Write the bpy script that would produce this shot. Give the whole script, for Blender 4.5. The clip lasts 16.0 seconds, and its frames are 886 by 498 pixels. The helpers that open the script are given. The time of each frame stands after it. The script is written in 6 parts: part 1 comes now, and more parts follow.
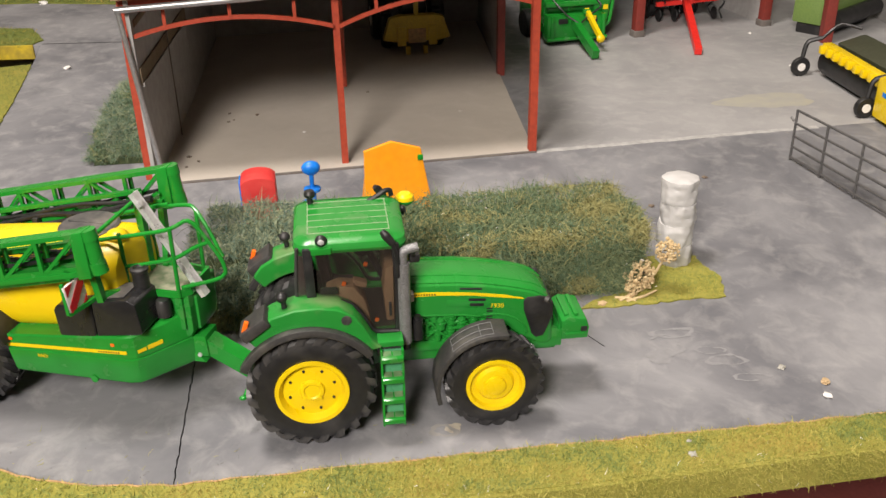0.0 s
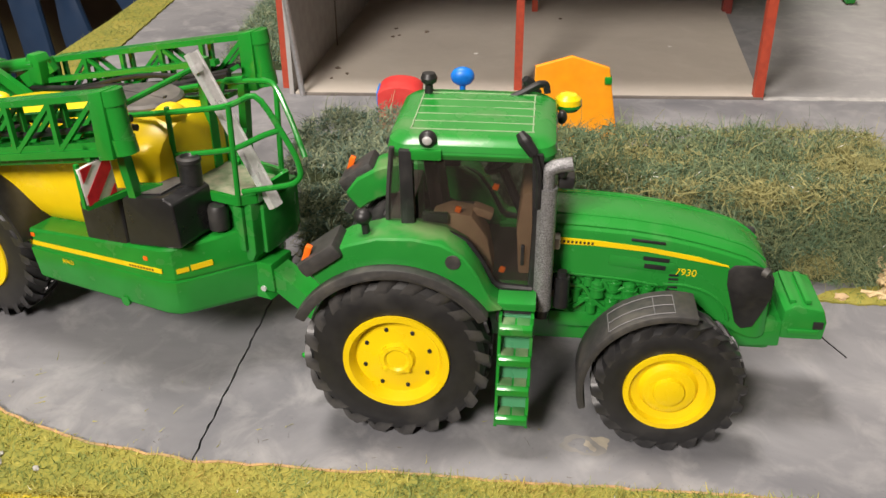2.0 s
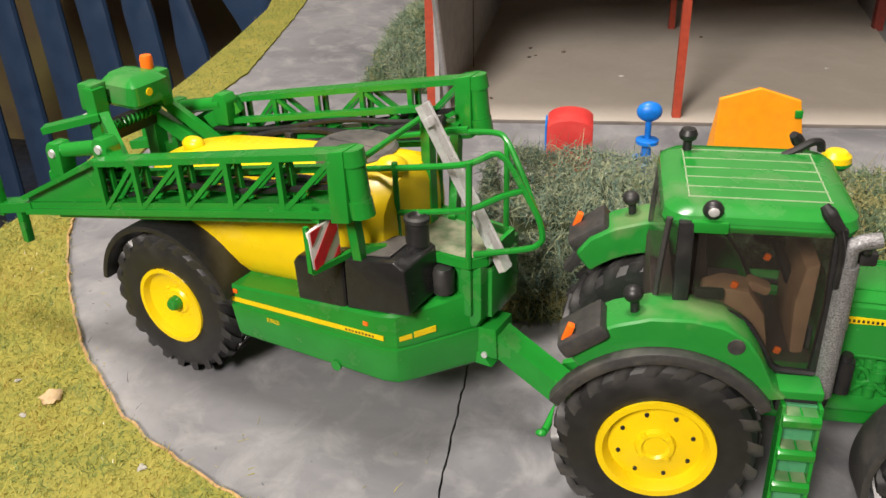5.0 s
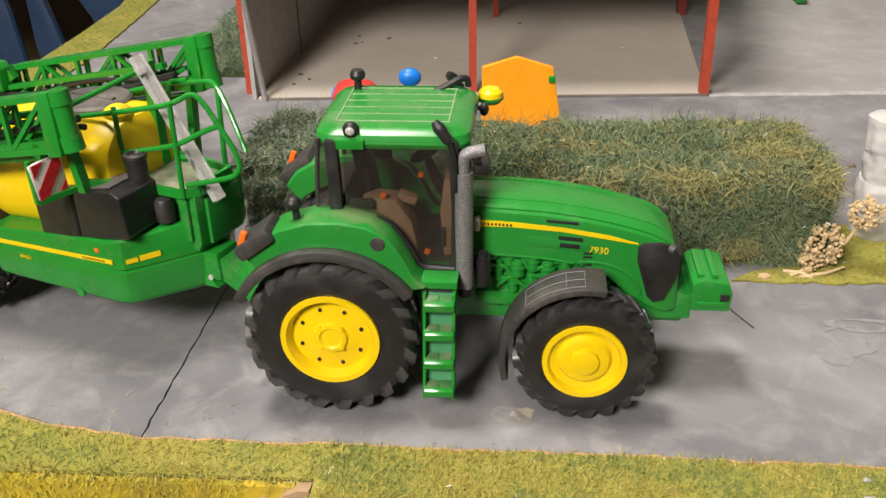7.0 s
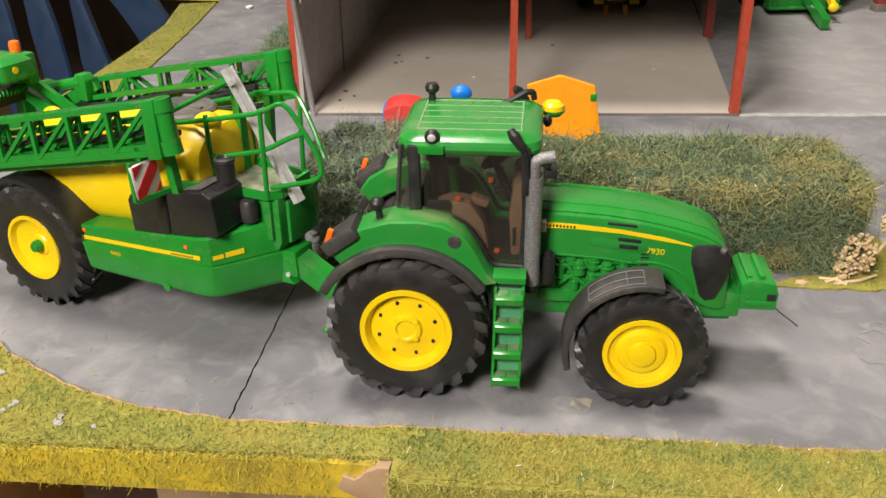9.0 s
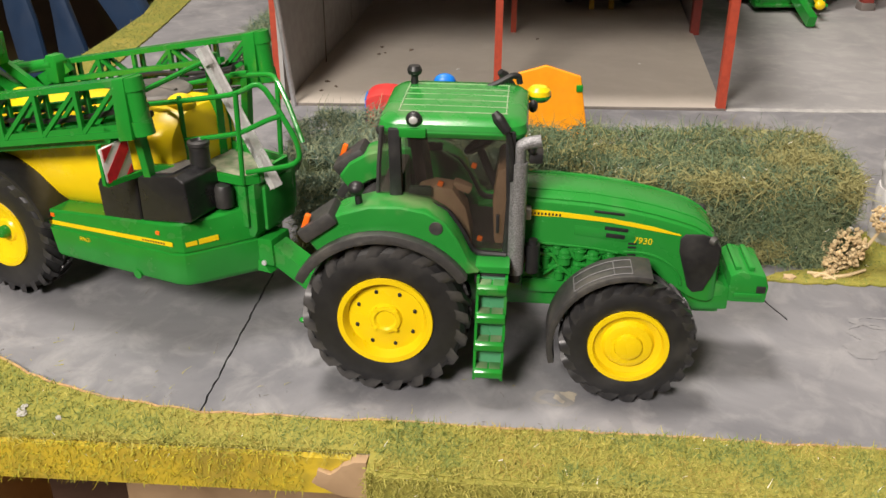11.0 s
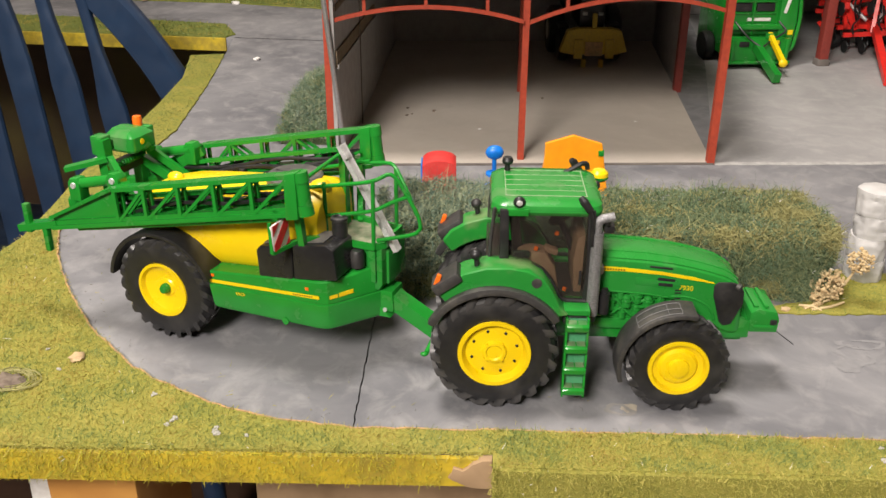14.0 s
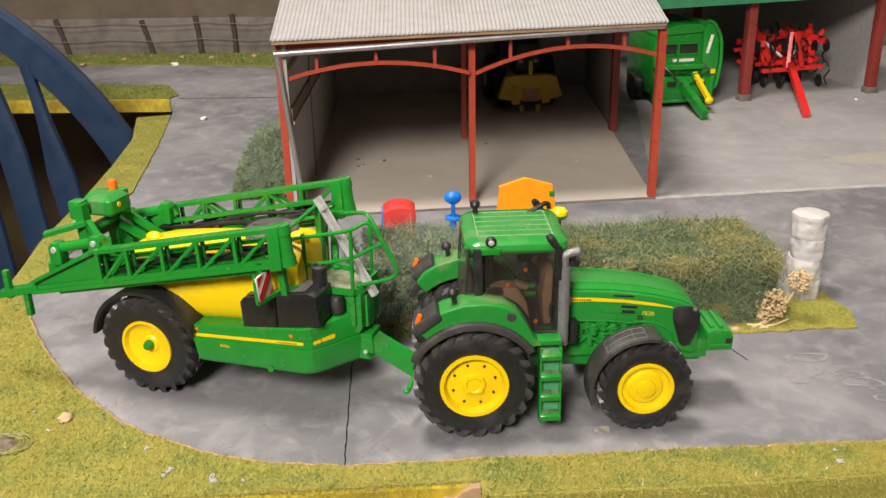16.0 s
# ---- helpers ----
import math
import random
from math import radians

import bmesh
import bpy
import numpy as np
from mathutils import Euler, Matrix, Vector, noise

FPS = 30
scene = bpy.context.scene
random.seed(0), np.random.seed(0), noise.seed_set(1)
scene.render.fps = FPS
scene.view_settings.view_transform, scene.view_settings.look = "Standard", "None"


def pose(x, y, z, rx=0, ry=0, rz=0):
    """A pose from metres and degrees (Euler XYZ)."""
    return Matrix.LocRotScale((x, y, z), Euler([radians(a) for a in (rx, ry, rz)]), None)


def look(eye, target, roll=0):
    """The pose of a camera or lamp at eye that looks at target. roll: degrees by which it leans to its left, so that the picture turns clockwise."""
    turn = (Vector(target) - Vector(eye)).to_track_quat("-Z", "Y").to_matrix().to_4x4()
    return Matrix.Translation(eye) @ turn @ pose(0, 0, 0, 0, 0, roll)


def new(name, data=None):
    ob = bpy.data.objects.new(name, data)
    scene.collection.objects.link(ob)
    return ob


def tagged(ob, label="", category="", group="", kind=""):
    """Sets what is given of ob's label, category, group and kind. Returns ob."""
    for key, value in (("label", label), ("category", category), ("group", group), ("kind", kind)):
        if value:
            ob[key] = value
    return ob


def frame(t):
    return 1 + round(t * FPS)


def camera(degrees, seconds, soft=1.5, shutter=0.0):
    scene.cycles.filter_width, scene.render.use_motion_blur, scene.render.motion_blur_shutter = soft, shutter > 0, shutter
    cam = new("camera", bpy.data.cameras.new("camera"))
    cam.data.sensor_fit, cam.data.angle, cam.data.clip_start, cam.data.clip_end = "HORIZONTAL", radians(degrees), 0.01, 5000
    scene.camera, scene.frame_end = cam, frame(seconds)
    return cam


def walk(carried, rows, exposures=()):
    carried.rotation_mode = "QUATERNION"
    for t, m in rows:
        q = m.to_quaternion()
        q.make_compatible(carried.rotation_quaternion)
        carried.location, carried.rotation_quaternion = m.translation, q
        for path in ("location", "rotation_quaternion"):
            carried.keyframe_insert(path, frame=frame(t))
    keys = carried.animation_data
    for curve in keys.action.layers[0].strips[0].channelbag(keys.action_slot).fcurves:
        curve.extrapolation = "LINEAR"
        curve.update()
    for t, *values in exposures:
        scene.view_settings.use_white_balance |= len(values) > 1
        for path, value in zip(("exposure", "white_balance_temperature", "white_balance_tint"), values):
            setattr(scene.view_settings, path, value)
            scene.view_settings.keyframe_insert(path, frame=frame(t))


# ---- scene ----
cam = camera(51.1, 16.0)
PATH = [
    (0, (0.0482, -0.0304, 0.2924), (0.1099, 1.4686, -0.4850), -1.0),
    (0.5, (0.0499, -0.0760, 0.3025), (-0.0161, 1.4280, -0.4673), -0.9),
    (1, (0.0583, -0.0583, 0.3042), (-0.0837, 1.4416, -0.4614), -0.3),
    (1.5, (0.0659, 0.0515, 0.2493), (-0.1453, 1.5379, -0.5273), -0.2),
    (2, (0.0625, 0.0896, 0.2087), (-0.2197, 1.5455, -0.6008), -0.3),
    (2.5, (0.0338, 0.0803, 0.2121), (-0.3194, 1.5210, -0.5974), -0.8),
    (3, (0.0211, 0.0879, 0.2205), (-0.3777, 1.5151, -0.5907), -1.5),
    (3.2, (0.0118, 0.0879, 0.2239), (-0.3836, 1.5227, -0.5771), -1.0),
    (5.3, (-0.0051, 0.1115, 0.2155), (-0.3769, 1.5480, -0.5932), -1.7),
    (5.5, (0.0042, 0.1107, 0.2180), (-0.3541, 1.5523, -0.5881), -1.8),
    (6, (0.0397, 0.1124, 0.2121), (-0.2797, 1.5616, -0.5966), -1.7),
    (6.5, (0.0701, 0.0887, 0.2096), (-0.2138, 1.5464, -0.5957), -1.5),
    (7, (0.0887, 0.0710, 0.2104), (-0.1825, 1.5387, -0.5830), -1.3),
    (7.5, (0.0803, 0.0532, 0.2104), (-0.1935, 1.5244, -0.5738), -1.2),
    (8, (0.0769, 0.0439, 0.2129), (-0.2045, 1.5193, -0.5619), -1.1),
    (8.5, (0.0727, 0.0414, 0.2138), (-0.2087, 1.5227, -0.5484), -0.9),
    (9, (0.0710, 0.0397, 0.2155), (-0.2163, 1.5235, -0.5416), -0.8),
    (9.2, (0.0693, 0.0414, 0.2129), (-0.2003, 1.5354, -0.5307), -0.5),
    (11.3, (0.0701, 0.0499, 0.2062), (-0.1825, 1.5362, -0.5577), 0.5),
    (11.5, (0.0676, 0.0524, 0.2070), (-0.1808, 1.5337, -0.5670), 0.7),
    (12, (0.0600, 0.0600, 0.2070), (-0.1859, 1.5396, -0.5729), 1.0),
    (12.5, (0.0507, 0.0549, 0.2104), (-0.1943, 1.5362, -0.5645), 1.0),
    (13, (0.0313, 0.0439, 0.2121), (-0.2087, 1.5311, -0.5552), 0.7),
    (13.5, (0.0262, 0.0093, 0.2425), (-0.1800, 1.5126, -0.5019), 0.7),
    (14, (0.0194, -0.0499, 0.2645), (-0.1580, 1.4703, -0.4529), 0.4),
    (14.5, (0.0093, -0.0752, 0.2670), (-0.1360, 1.4602, -0.4233), 0.3),
    (15, (0.0000, -0.0718, 0.2721), (-0.1132, 1.4796, -0.3870), 0.4),
    (15.5, (-0.0017, -0.0684, 0.2687), (-0.0870, 1.4906, -0.3786), 0.1),
    (16, (0.0017, -0.0777, 0.2738), (-0.0608, 1.4847, -0.3667), -1.1),
]
walk(cam, [(t, look(eye, target, roll)) for t, eye, target, roll in PATH])


# ---- world, lamp, exposure ----
world = bpy.data.worlds.new("room_air")
scene.world = world
world.use_nodes = True
world.node_tree.nodes["Background"].inputs[0].default_value = (1.0, 0.93, 0.84, 1)
world.node_tree.nodes["Background"].inputs[1].default_value = 0.02
scene.view_settings.exposure = 0.0


def area(name, eye, target, size, power, colour):
    data = bpy.data.lights.new(name, "AREA")
    data.shape, data.size, data.energy, data.color = "DISK", size, power, colour
    ob = new(name, data)
    ob.matrix_world = look(eye, target)
    return ob


area("ceiling_lamp", (-0.40, -1.05, 1.16), (0.0, 0.6, 0.0), 0.50, 53.0, (1.0, 0.905, 0.835))
area("ceiling_lamp", (-0.30, 0.42, 1.48), (0.0, 0.45, 0.0), 0.36, 25.0, (1.0, 0.905, 0.835))

# ---- materials ----
def nodes_of(m):
    m.use_nodes = True
    t = m.node_tree
    return t, t.nodes["Principled BSDF"], t.links


def coat(name, a, b=None, rough=0.5, metal=0.0, grain=400.0, bump=0.15, depth=0.0004, dust=None, dust_at=0.6, dust_scale=60.0, spec=0.5, per_object=0.0, film_top=0.6):
    """A painted, moulded or raw surface: two tones by noise, fine relief, and an optional uneven film of dust."""
    m = bpy.data.materials.new(name)
    t, p, ln = nodes_of(m)
    b = b or tuple(c * 0.78 for c in a)
    co = t.nodes.new("ShaderNodeTexCoord")
    n1 = t.nodes.new("ShaderNodeTexNoise")
    n1.inputs["Scale"].default_value, n1.inputs["Detail"].default_value = grain, 5
    n2 = t.nodes.new("ShaderNodeTexNoise")
    n2.inputs["Scale"].default_value, n2.inputs["Detail"].default_value = dust_scale, 6
    ln.new(co.outputs["Object"], n1.inputs["Vector"])
    ln.new(co.outputs["Object"], n2.inputs["Vector"])
    mix = t.nodes.new("ShaderNodeMix")
    mix.data_type = "RGBA"
    mix.inputs[6].default_value, mix.inputs[7].default_value = (*a, 1), (*b, 1)
    ramp = t.nodes.new("ShaderNodeMapRange")
    ramp.inputs[1].default_value, ramp.inputs[2].default_value = 0.35, 0.68
    ln.new(n1.outputs[0], ramp.inputs[0])
    ln.new(ramp.outputs[0], mix.inputs[0])
    out = mix.outputs[2]
    rr = t.nodes.new("ShaderNodeMapRange")
    rr.inputs[1].default_value, rr.inputs[2].default_value = 0.3, 0.7
    rr.inputs[3].default_value, rr.inputs[4].default_value = max(rough - 0.08, 0.03), min(rough + 0.1, 1)
    ln.new(n2.outputs[0], rr.inputs[0])
    ln.new(rr.outputs[0], p.inputs["Roughness"])
    if dust:
        film = t.nodes.new("ShaderNodeMapRange")
        film.inputs[1].default_value, film.inputs[2].default_value = dust_at - 0.12, dust_at + 0.14
        film.inputs[4].default_value = film_top
        ln.new(n2.outputs[0], film.inputs[0])
        d = t.nodes.new("ShaderNodeMix")
        d.data_type = "RGBA"
        d.inputs[7].default_value = (*dust, 1)
        ln.new(film.outputs[0], d.inputs[0])
        ln.new(out, d.inputs[6])
        out = d.outputs[2]
    if per_object:
        info = t.nodes.new("ShaderNodeObjectInfo")
        hsv = t.nodes.new("ShaderNodeHueSaturation")
        mr = t.nodes.new("ShaderNodeMapRange")
        mr.inputs[3].default_value, mr.inputs[4].default_value = 1 - per_object, 1 + per_object
        ln.new(info.outputs["Random"], mr.inputs[0])
        ln.new(mr.outputs[0], hsv.inputs["Value"])
        ln.new(out, hsv.inputs["Color"])
        out = hsv.outputs[0]
    ln.new(out, p.inputs["Base Color"])
    p.inputs["Metallic"].default_value = metal
    p.inputs["Specular IOR Level"].default_value = spec
    if bump:
        bp = t.nodes.new("ShaderNodeBump")
        bp.inputs["Strength"].default_value, bp.inputs["Distance"].default_value = bump, depth
        ln.new(n1.outputs[0], bp.inputs["Height"])
        ln.new(bp.outputs[0], p.inputs["Normal"])
    return m


def islands(name, tones, rough=0.9):
    """Fibres, leaves and crumbs: each loose piece takes a tone of its own."""
    m = bpy.data.materials.new(name)
    t, p, ln = nodes_of(m)
    g = t.nodes.new("ShaderNodeNewGeometry")
    r = t.nodes.new("ShaderNodeValToRGB")
    el = r.color_ramp.elements
    for i, c in enumerate(tones):
        x = i / (len(tones) - 1)
        e = el[0] if i == 0 else el[1] if i == len(tones) - 1 else el.new(x)
        e.position, e.color = x, (*c, 1)
    ln.new(g.outputs["Random Per Island"], r.inputs[0])
    ln.new(r.outputs[0], p.inputs["Base Color"])
    p.inputs["Roughness"].default_value = rough
    p.inputs["Specular IOR Level"].default_value = 0.2
    return m


DUST = (0.33, 0.29, 0.22)
GREEN = coat("green_plastic", (0.014, 0.235, 0.026), (0.012, 0.205, 0.022), 0.2, grain=90, bump=0.03, dust=(0.22, 0.25, 0.15), dust_at=0.74, dust_scale=90, film_top=0.4)
GREEN_DUSTY = coat("dusty_green_plastic", (0.018, 0.225, 0.03), (0.014, 0.195, 0.026), 0.24, grain=90, bump=0.05, dust=(0.25, 0.27, 0.17), dust_at=0.66, dust_scale=48, film_top=0.5)
GREEN_HOOD = coat("matt_green_plastic", (0.013, 0.205, 0.024), (0.02, 0.22, 0.032), 0.26, grain=60, bump=0.03, dust=(0.16, 0.27, 0.13), dust_at=0.72, dust_scale=45)
YELLOW = coat("yellow_plastic", (0.80, 0.575, 0.005), (0.74, 0.52, 0.005), 0.3, grain=70, bump=0.03, dust=(0.6, 0.45, 0.1), dust_at=0.86)
TYRE = coat("black_tyre_rubber", (0.012, 0.012, 0.013), (0.018, 0.018, 0.018), 0.44, grain=260, bump=0.06, dust=(0.055, 0.052, 0.047), dust_at=0.66, dust_scale=70)
# Worn lug rubber, its base also raised to paint in highlights.
LUG = coat("worn_highlit_tyre_lug", (0.02, 0.02, 0.021), (0.03, 0.03, 0.03), 0.36, grain=260, bump=0.06, dust=(0.11, 0.105, 0.1), dust_at=0.60, dust_scale=110)
BLACK = coat("black_plastic", (0.011, 0.011, 0.012), (0.018, 0.018, 0.018), 0.42, grain=500, bump=0.08, dust=(0.05, 0.047, 0.042), dust_at=0.66, dust_scale=80)
FENDER = coat("dusty_black_plastic", (0.028, 0.028, 0.028), (0.045, 0.043, 0.04), 0.5, grain=500, bump=0.1, dust=(0.13, 0.12, 0.1), dust_at=0.66, dust_scale=90)
TAN = coat("tan_plastic", (0.34, 0.21, 0.115), (0.27, 0.165, 0.09), 0.55, grain=200, bump=0.05)
CHROME = coat("bare_metal", (0.74, 0.74, 0.74), (0.62, 0.62, 0.62), 0.32, 0.5, grain=600, bump=0.1)
ORANGE = coat("orange_lens", (0.95, 0.17, 0.012), None, 0.25, grain=100, bump=0.0)
WHITE = coat("white_paint", (0.78, 0.77, 0.74), (0.68, 0.66, 0.62), 0.6, grain=300, bump=0.1)
LINE = coat("pale_rib_line", (0.30, 0.42, 0.24), None, 0.6, bump=0.0)
RED = coat("red_paint", (0.62, 0.025, 0.018), (0.5, 0.02, 0.016), 0.45, grain=200, bump=0.1)
RUST = coat("red_oxide_paint", (0.40, 0.055, 0.022), (0.31, 0.04, 0.018), 0.55, grain=260, bump=0.15, depth=0.0003)
MAROON = coat("brown_red_paint", (0.235, 0.035, 0.025), (0.19, 0.03, 0.022), 0.5, grain=260, bump=0.1)
ALU = coat("dull_aluminium", (0.52, 0.52, 0.53), (0.42, 0.42, 0.42), 0.42, 0.85, grain=500, bump=0.2)
CARD = coat("grey_card_wall", (0.36, 0.35, 0.34), (0.31, 0.30, 0.29), 0.8, grain=120, bump=0.1)
BLUE = coat("blue_plastic", (0.006, 0.19, 0.72), None, 0.4, bump=0.03)
BLUE_WOOD = coat("dark_blue_painted_wood", (0.017, 0.038, 0.082), (0.013, 0.030, 0.067), 0.38, grain=45, bump=0.06)
AMBER = coat("orange_yellow_paint", (0.92, 0.36, 0.008), (0.86, 0.32, 0.008), 0.45, grain=150, bump=0.1)


# ---- geometry helpers: shapes in millimetres, things placed in metres ----
def part(name, bm, material, parent=None, label="", smooth=True):
    bm.transform(Matrix.Scale(0.001, 4))
    bmesh.ops.recalc_face_normals(bm, faces=bm.faces)
    me = bpy.data.meshes.new(name)
    bm.to_mesh(me)
    bm.free()
    if smooth:
        me.polygons.foreach_set("use_smooth", [True] * len(me.polygons))
        me.set_sharp_from_angle(angle=radians(32))
    me.materials.append(material)
    ob = new(name, me)
    if parent:
        ob.parent = parent
    return tagged(ob, label)


def again(ob, parent, m):
    """Another object on the same mesh, as a part."""
    o = new(ob.name.split(".")[0], ob.data)
    o.parent, o.matrix_basis = parent, m
    return o


def thing(name, m, label, category, group="", kind=""):
    ob = new(name)
    ob.empty_display_size = 0.02
    ob.matrix_basis = m
    return tagged(ob, label, category, group, kind)


def mm(x, y, z, rx=0, ry=0, rz=0):
    return pose(x / 1000, y / 1000, z / 1000, rx, ry, rz)


def B():
    return bmesh.new()


def box(bm, c, s, bevel=0.0, turn=(0, 0, 0), seg=2):
    r = bmesh.ops.create_cube(bm, size=1)
    vs = r["verts"]
    bmesh.ops.scale(bm, vec=s, verts=vs)
    if bevel:
        es = list({e for v in vs for e in v.link_edges})
        out = bmesh.ops.bevel(bm, geom=es, offset=bevel, segments=seg, affect="EDGES", profile=0.6)
        vs = list({v for f in out["faces"] for v in f.verts} | {v for v in vs if v.is_valid})
    bmesh.ops.transform(bm, matrix=pose(0, 0, 0, *turn), verts=vs)
    bmesh.ops.translate(bm, vec=c, verts=vs)
    return bm


def rod(bm, a, b, r, r2=None, seg=12, caps=True):
    a, b = Vector(a), Vector(b)
    d = b - a
    m = Matrix.Translation((a + b) / 2) @ d.to_track_quat("Z", "Y").to_matrix().to_4x4()
    bmesh.ops.create_cone(bm, cap_ends=caps, segments=seg, radius1=r, radius2=r if r2 is None else r2, depth=d.length, matrix=m)
    return bm


def bar(bm, a, b, w, h, up=(0, 0, 1)):
    """A square bar from a to b, w across and h along up."""
    a, b = Vector(a), Vector(b)
    d = (b - a).normalized()
    s = d.cross(Vector(up)).normalized()
    u = s.cross(d)
    vs = []
    for p in (a, b):
        for i, j in ((-1, -1), (1, -1), (1, 1), (-1, 1)):
            vs.append(bm.verts.new(p + s * (i * w / 2) + u * (j * h / 2)))
    for f in ((3, 2, 1, 0), (4, 5, 6, 7), (0, 1, 5, 4), (1, 2, 6, 5), (2, 3, 7, 6), (3, 0, 4, 7)):
        bm.faces.new([vs[k] for k in f])
    return bm


def tube(bm, pts, r, seg=8, closed=False):
    """A round pipe along a line of points."""
    pts = [Vector(p) for p in pts]
    n = len(pts)
    rings, side = [], None
    for i, p in enumerate(pts):
        q0 = pts[(i - 1) % n] if (closed or i) else p
        q1 = pts[(i + 1) % n] if (closed or i < n - 1) else p
        d = (q1 - q0).normalized()
        if side is None:
            side = d.cross(Vector((0.13, 0.31, 0.94))).normalized()
        side = (side - d * side.dot(d)).normalized()
        up = d.cross(side)
        rad = r[i] if isinstance(r, (list, tuple)) else r
        rings.append([bm.verts.new(p + (side * math.cos(k * 2 * math.pi / seg) + up * math.sin(k * 2 * math.pi / seg)) * rad) for k in range(seg)])
    for i in range(n if closed else n - 1):
        u, v = rings[i], rings[(i + 1) % n]
        for k in range(seg):
            bm.faces.new((u[k], u[(k + 1) % seg], v[(k + 1) % seg], v[k]))
    if not closed:
        bm.faces.new(rings[0][::-1])
        bm.faces.new(rings[-1])
    return bm


def soft(pts, n=4):
    """The points of a line with its corners rounded."""
    pts = [Vector(p) for p in pts]
    out = [pts[0]]
    for a, b, c in zip(pts, pts[1:], pts[2:]):
        k = 0.3
        p, q = b.lerp(a, k), b.lerp(c, k)
        for i in range(n + 1):
            t = i / n
            out.append(p.lerp(b, t).lerp(b.lerp(q, t), t))
    out.append(pts[-1])
    return out


def prism(bm, outline, y0, y1, bevel=0.0, seg=2):
    """A plate: an outline of (x, z) from y0 to y1."""
    f = bm.faces.new([bm.verts.new((x, y0, z)) for x, z in outline])
    r = bmesh.ops.extrude_face_region(bm, geom=[f])
    vs = [g for g in r["geom"] if isinstance(g, bmesh.types.BMVert)]
    bmesh.ops.translate(bm, vec=(0, y1 - y0, 0), verts=vs)
    if bevel:
        allv = set(f.verts) | set(vs)
        es = [e for e in {e for v in allv for e in v.link_edges} if e.calc_face_angle(0) > 0.5]
        bmesh.ops.bevel(bm, geom=es, offset=bevel, segments=seg, affect="EDGES", profile=0.6, clamp_overlap=True)
    return bm


def slab(bm, outline, z0, z1):
    """A sheet: an outline of (x, y) from z0 to z1."""
    f = bm.faces.new([bm.verts.new((x, y, z0)) for x, y in outline])
    r = bmesh.ops.extrude_face_region(bm, geom=[f])
    bmesh.ops.translate(bm, vec=(0, 0, z1 - z0), verts=[g for g in r["geom"] if isinstance(g, bmesh.types.BMVert)])
    return bm


def lathe(bm, prof, seg=48, axis="y", at=(0, 0, 0), caps=True):
    """A turned shape: a profile of (radius, along)."""
    rings = []
    for r, a in prof:
        ring = []
        for k in range(seg):
            c, s = math.cos(2 * math.pi * k / seg) * r, math.sin(2 * math.pi * k / seg) * r
            v = (c, a, s) if axis == "y" else (c, s, a) if axis == "z" else (a, c, s)
            ring.append(bm.verts.new(Vector(v) + Vector(at)))
        rings.append(ring)
    for u, v in zip(rings, rings[1:]):
        for k in range(seg):
            bm.faces.new((u[k], u[(k + 1) % seg], v[(k + 1) % seg], v[k]))
    for ring in (rings[0], rings[-1]) if caps else ():
        bm.faces.new(ring)
    return bm


def loft(bm, sections, caps=True):
    """A skin over closed sections with equal numbers of points."""
    rings = [[bm.verts.new(p) for p in s] for s in sections]
    n = len(rings[0])
    for u, v in zip(rings, rings[1:]):
        for k in range(n):
            bm.faces.new((u[k], u[(k + 1) % n], v[(k + 1) % n], v[k]))
    if caps:
        bm.faces.new(rings[0][::-1])
        bm.faces.new(rings[-1])
    return bm


def ball(bm, c, r, squash=(1, 1, 1), u=12, v=8):
    m = Matrix.Translation(c) @ Matrix.Diagonal((*squash, 1))
    bmesh.ops.create_uvsphere(bm, u_segments=u, v_segments=v, radius=r, matrix=m)
    return bm


def fibre_field(name, places, ways, material, length, width, seed, seg=2, curl=0.5, spread=0.75, parent=None, coil=0.0):
    """One mesh of loose curled fibres, one at each place, each facing roughly its way."""
    rng = np.random.default_rng(seed)
    p, w = np.array(places, float), np.array(ways, float)
    n = len(p)

    def unit(a):
        return a / np.maximum(np.linalg.norm(a, axis=1, keepdims=True), 1e-9)

    d = unit(w + rng.normal(0, spread, (n, 3)))
    side = unit(np.cross(d, rng.normal(0, 1, (n, 3))))
    bend = rng.normal(0, 1, (n, 3)) * curl
    bend[:, 2] -= 0.3 * curl
    ln = (length * rng.uniform(0.5, 1.3, n))[:, None]
    wd = (width * rng.uniform(0.6, 1.3, n))[:, None]
    across = unit(np.cross(d, rng.normal(0, 1, (n, 3))))
    turn = (coil * rng.uniform(0.4, 1.5, n))[:, None]
    rows = []
    for i in range(seg + 1):
        k = i / seg
        c = p + d * ln * k + bend * ln * k * k
        if coil:
            c = p + (d * np.sin(turn * k) + across * (1 - np.cos(turn * k))) * ln / turn + bend * ln * k * k * 0.2
        h = side * wd * (1 - 0.7 * k) / 2
        rows += [c - h, c + h]
    verts = np.stack(rows, 1).reshape(-1, 3) * 0.001
    m = 2 * (seg + 1)
    base = (np.arange(n) * m)[:, None]
    faces = np.concatenate([base + np.array([[2 * i, 2 * i + 1, 2 * i + 3, 2 * i + 2]]) for i in range(seg)], 1).reshape(-1, 4)
    me = bpy.data.meshes.new(name)
    me.from_pydata(verts.tolist(), [], faces.tolist())
    me.materials.append(material)
    ob = new(name, me)
    if parent:
        ob.parent = parent
    ob["kind"] = "stuff"
    return ob

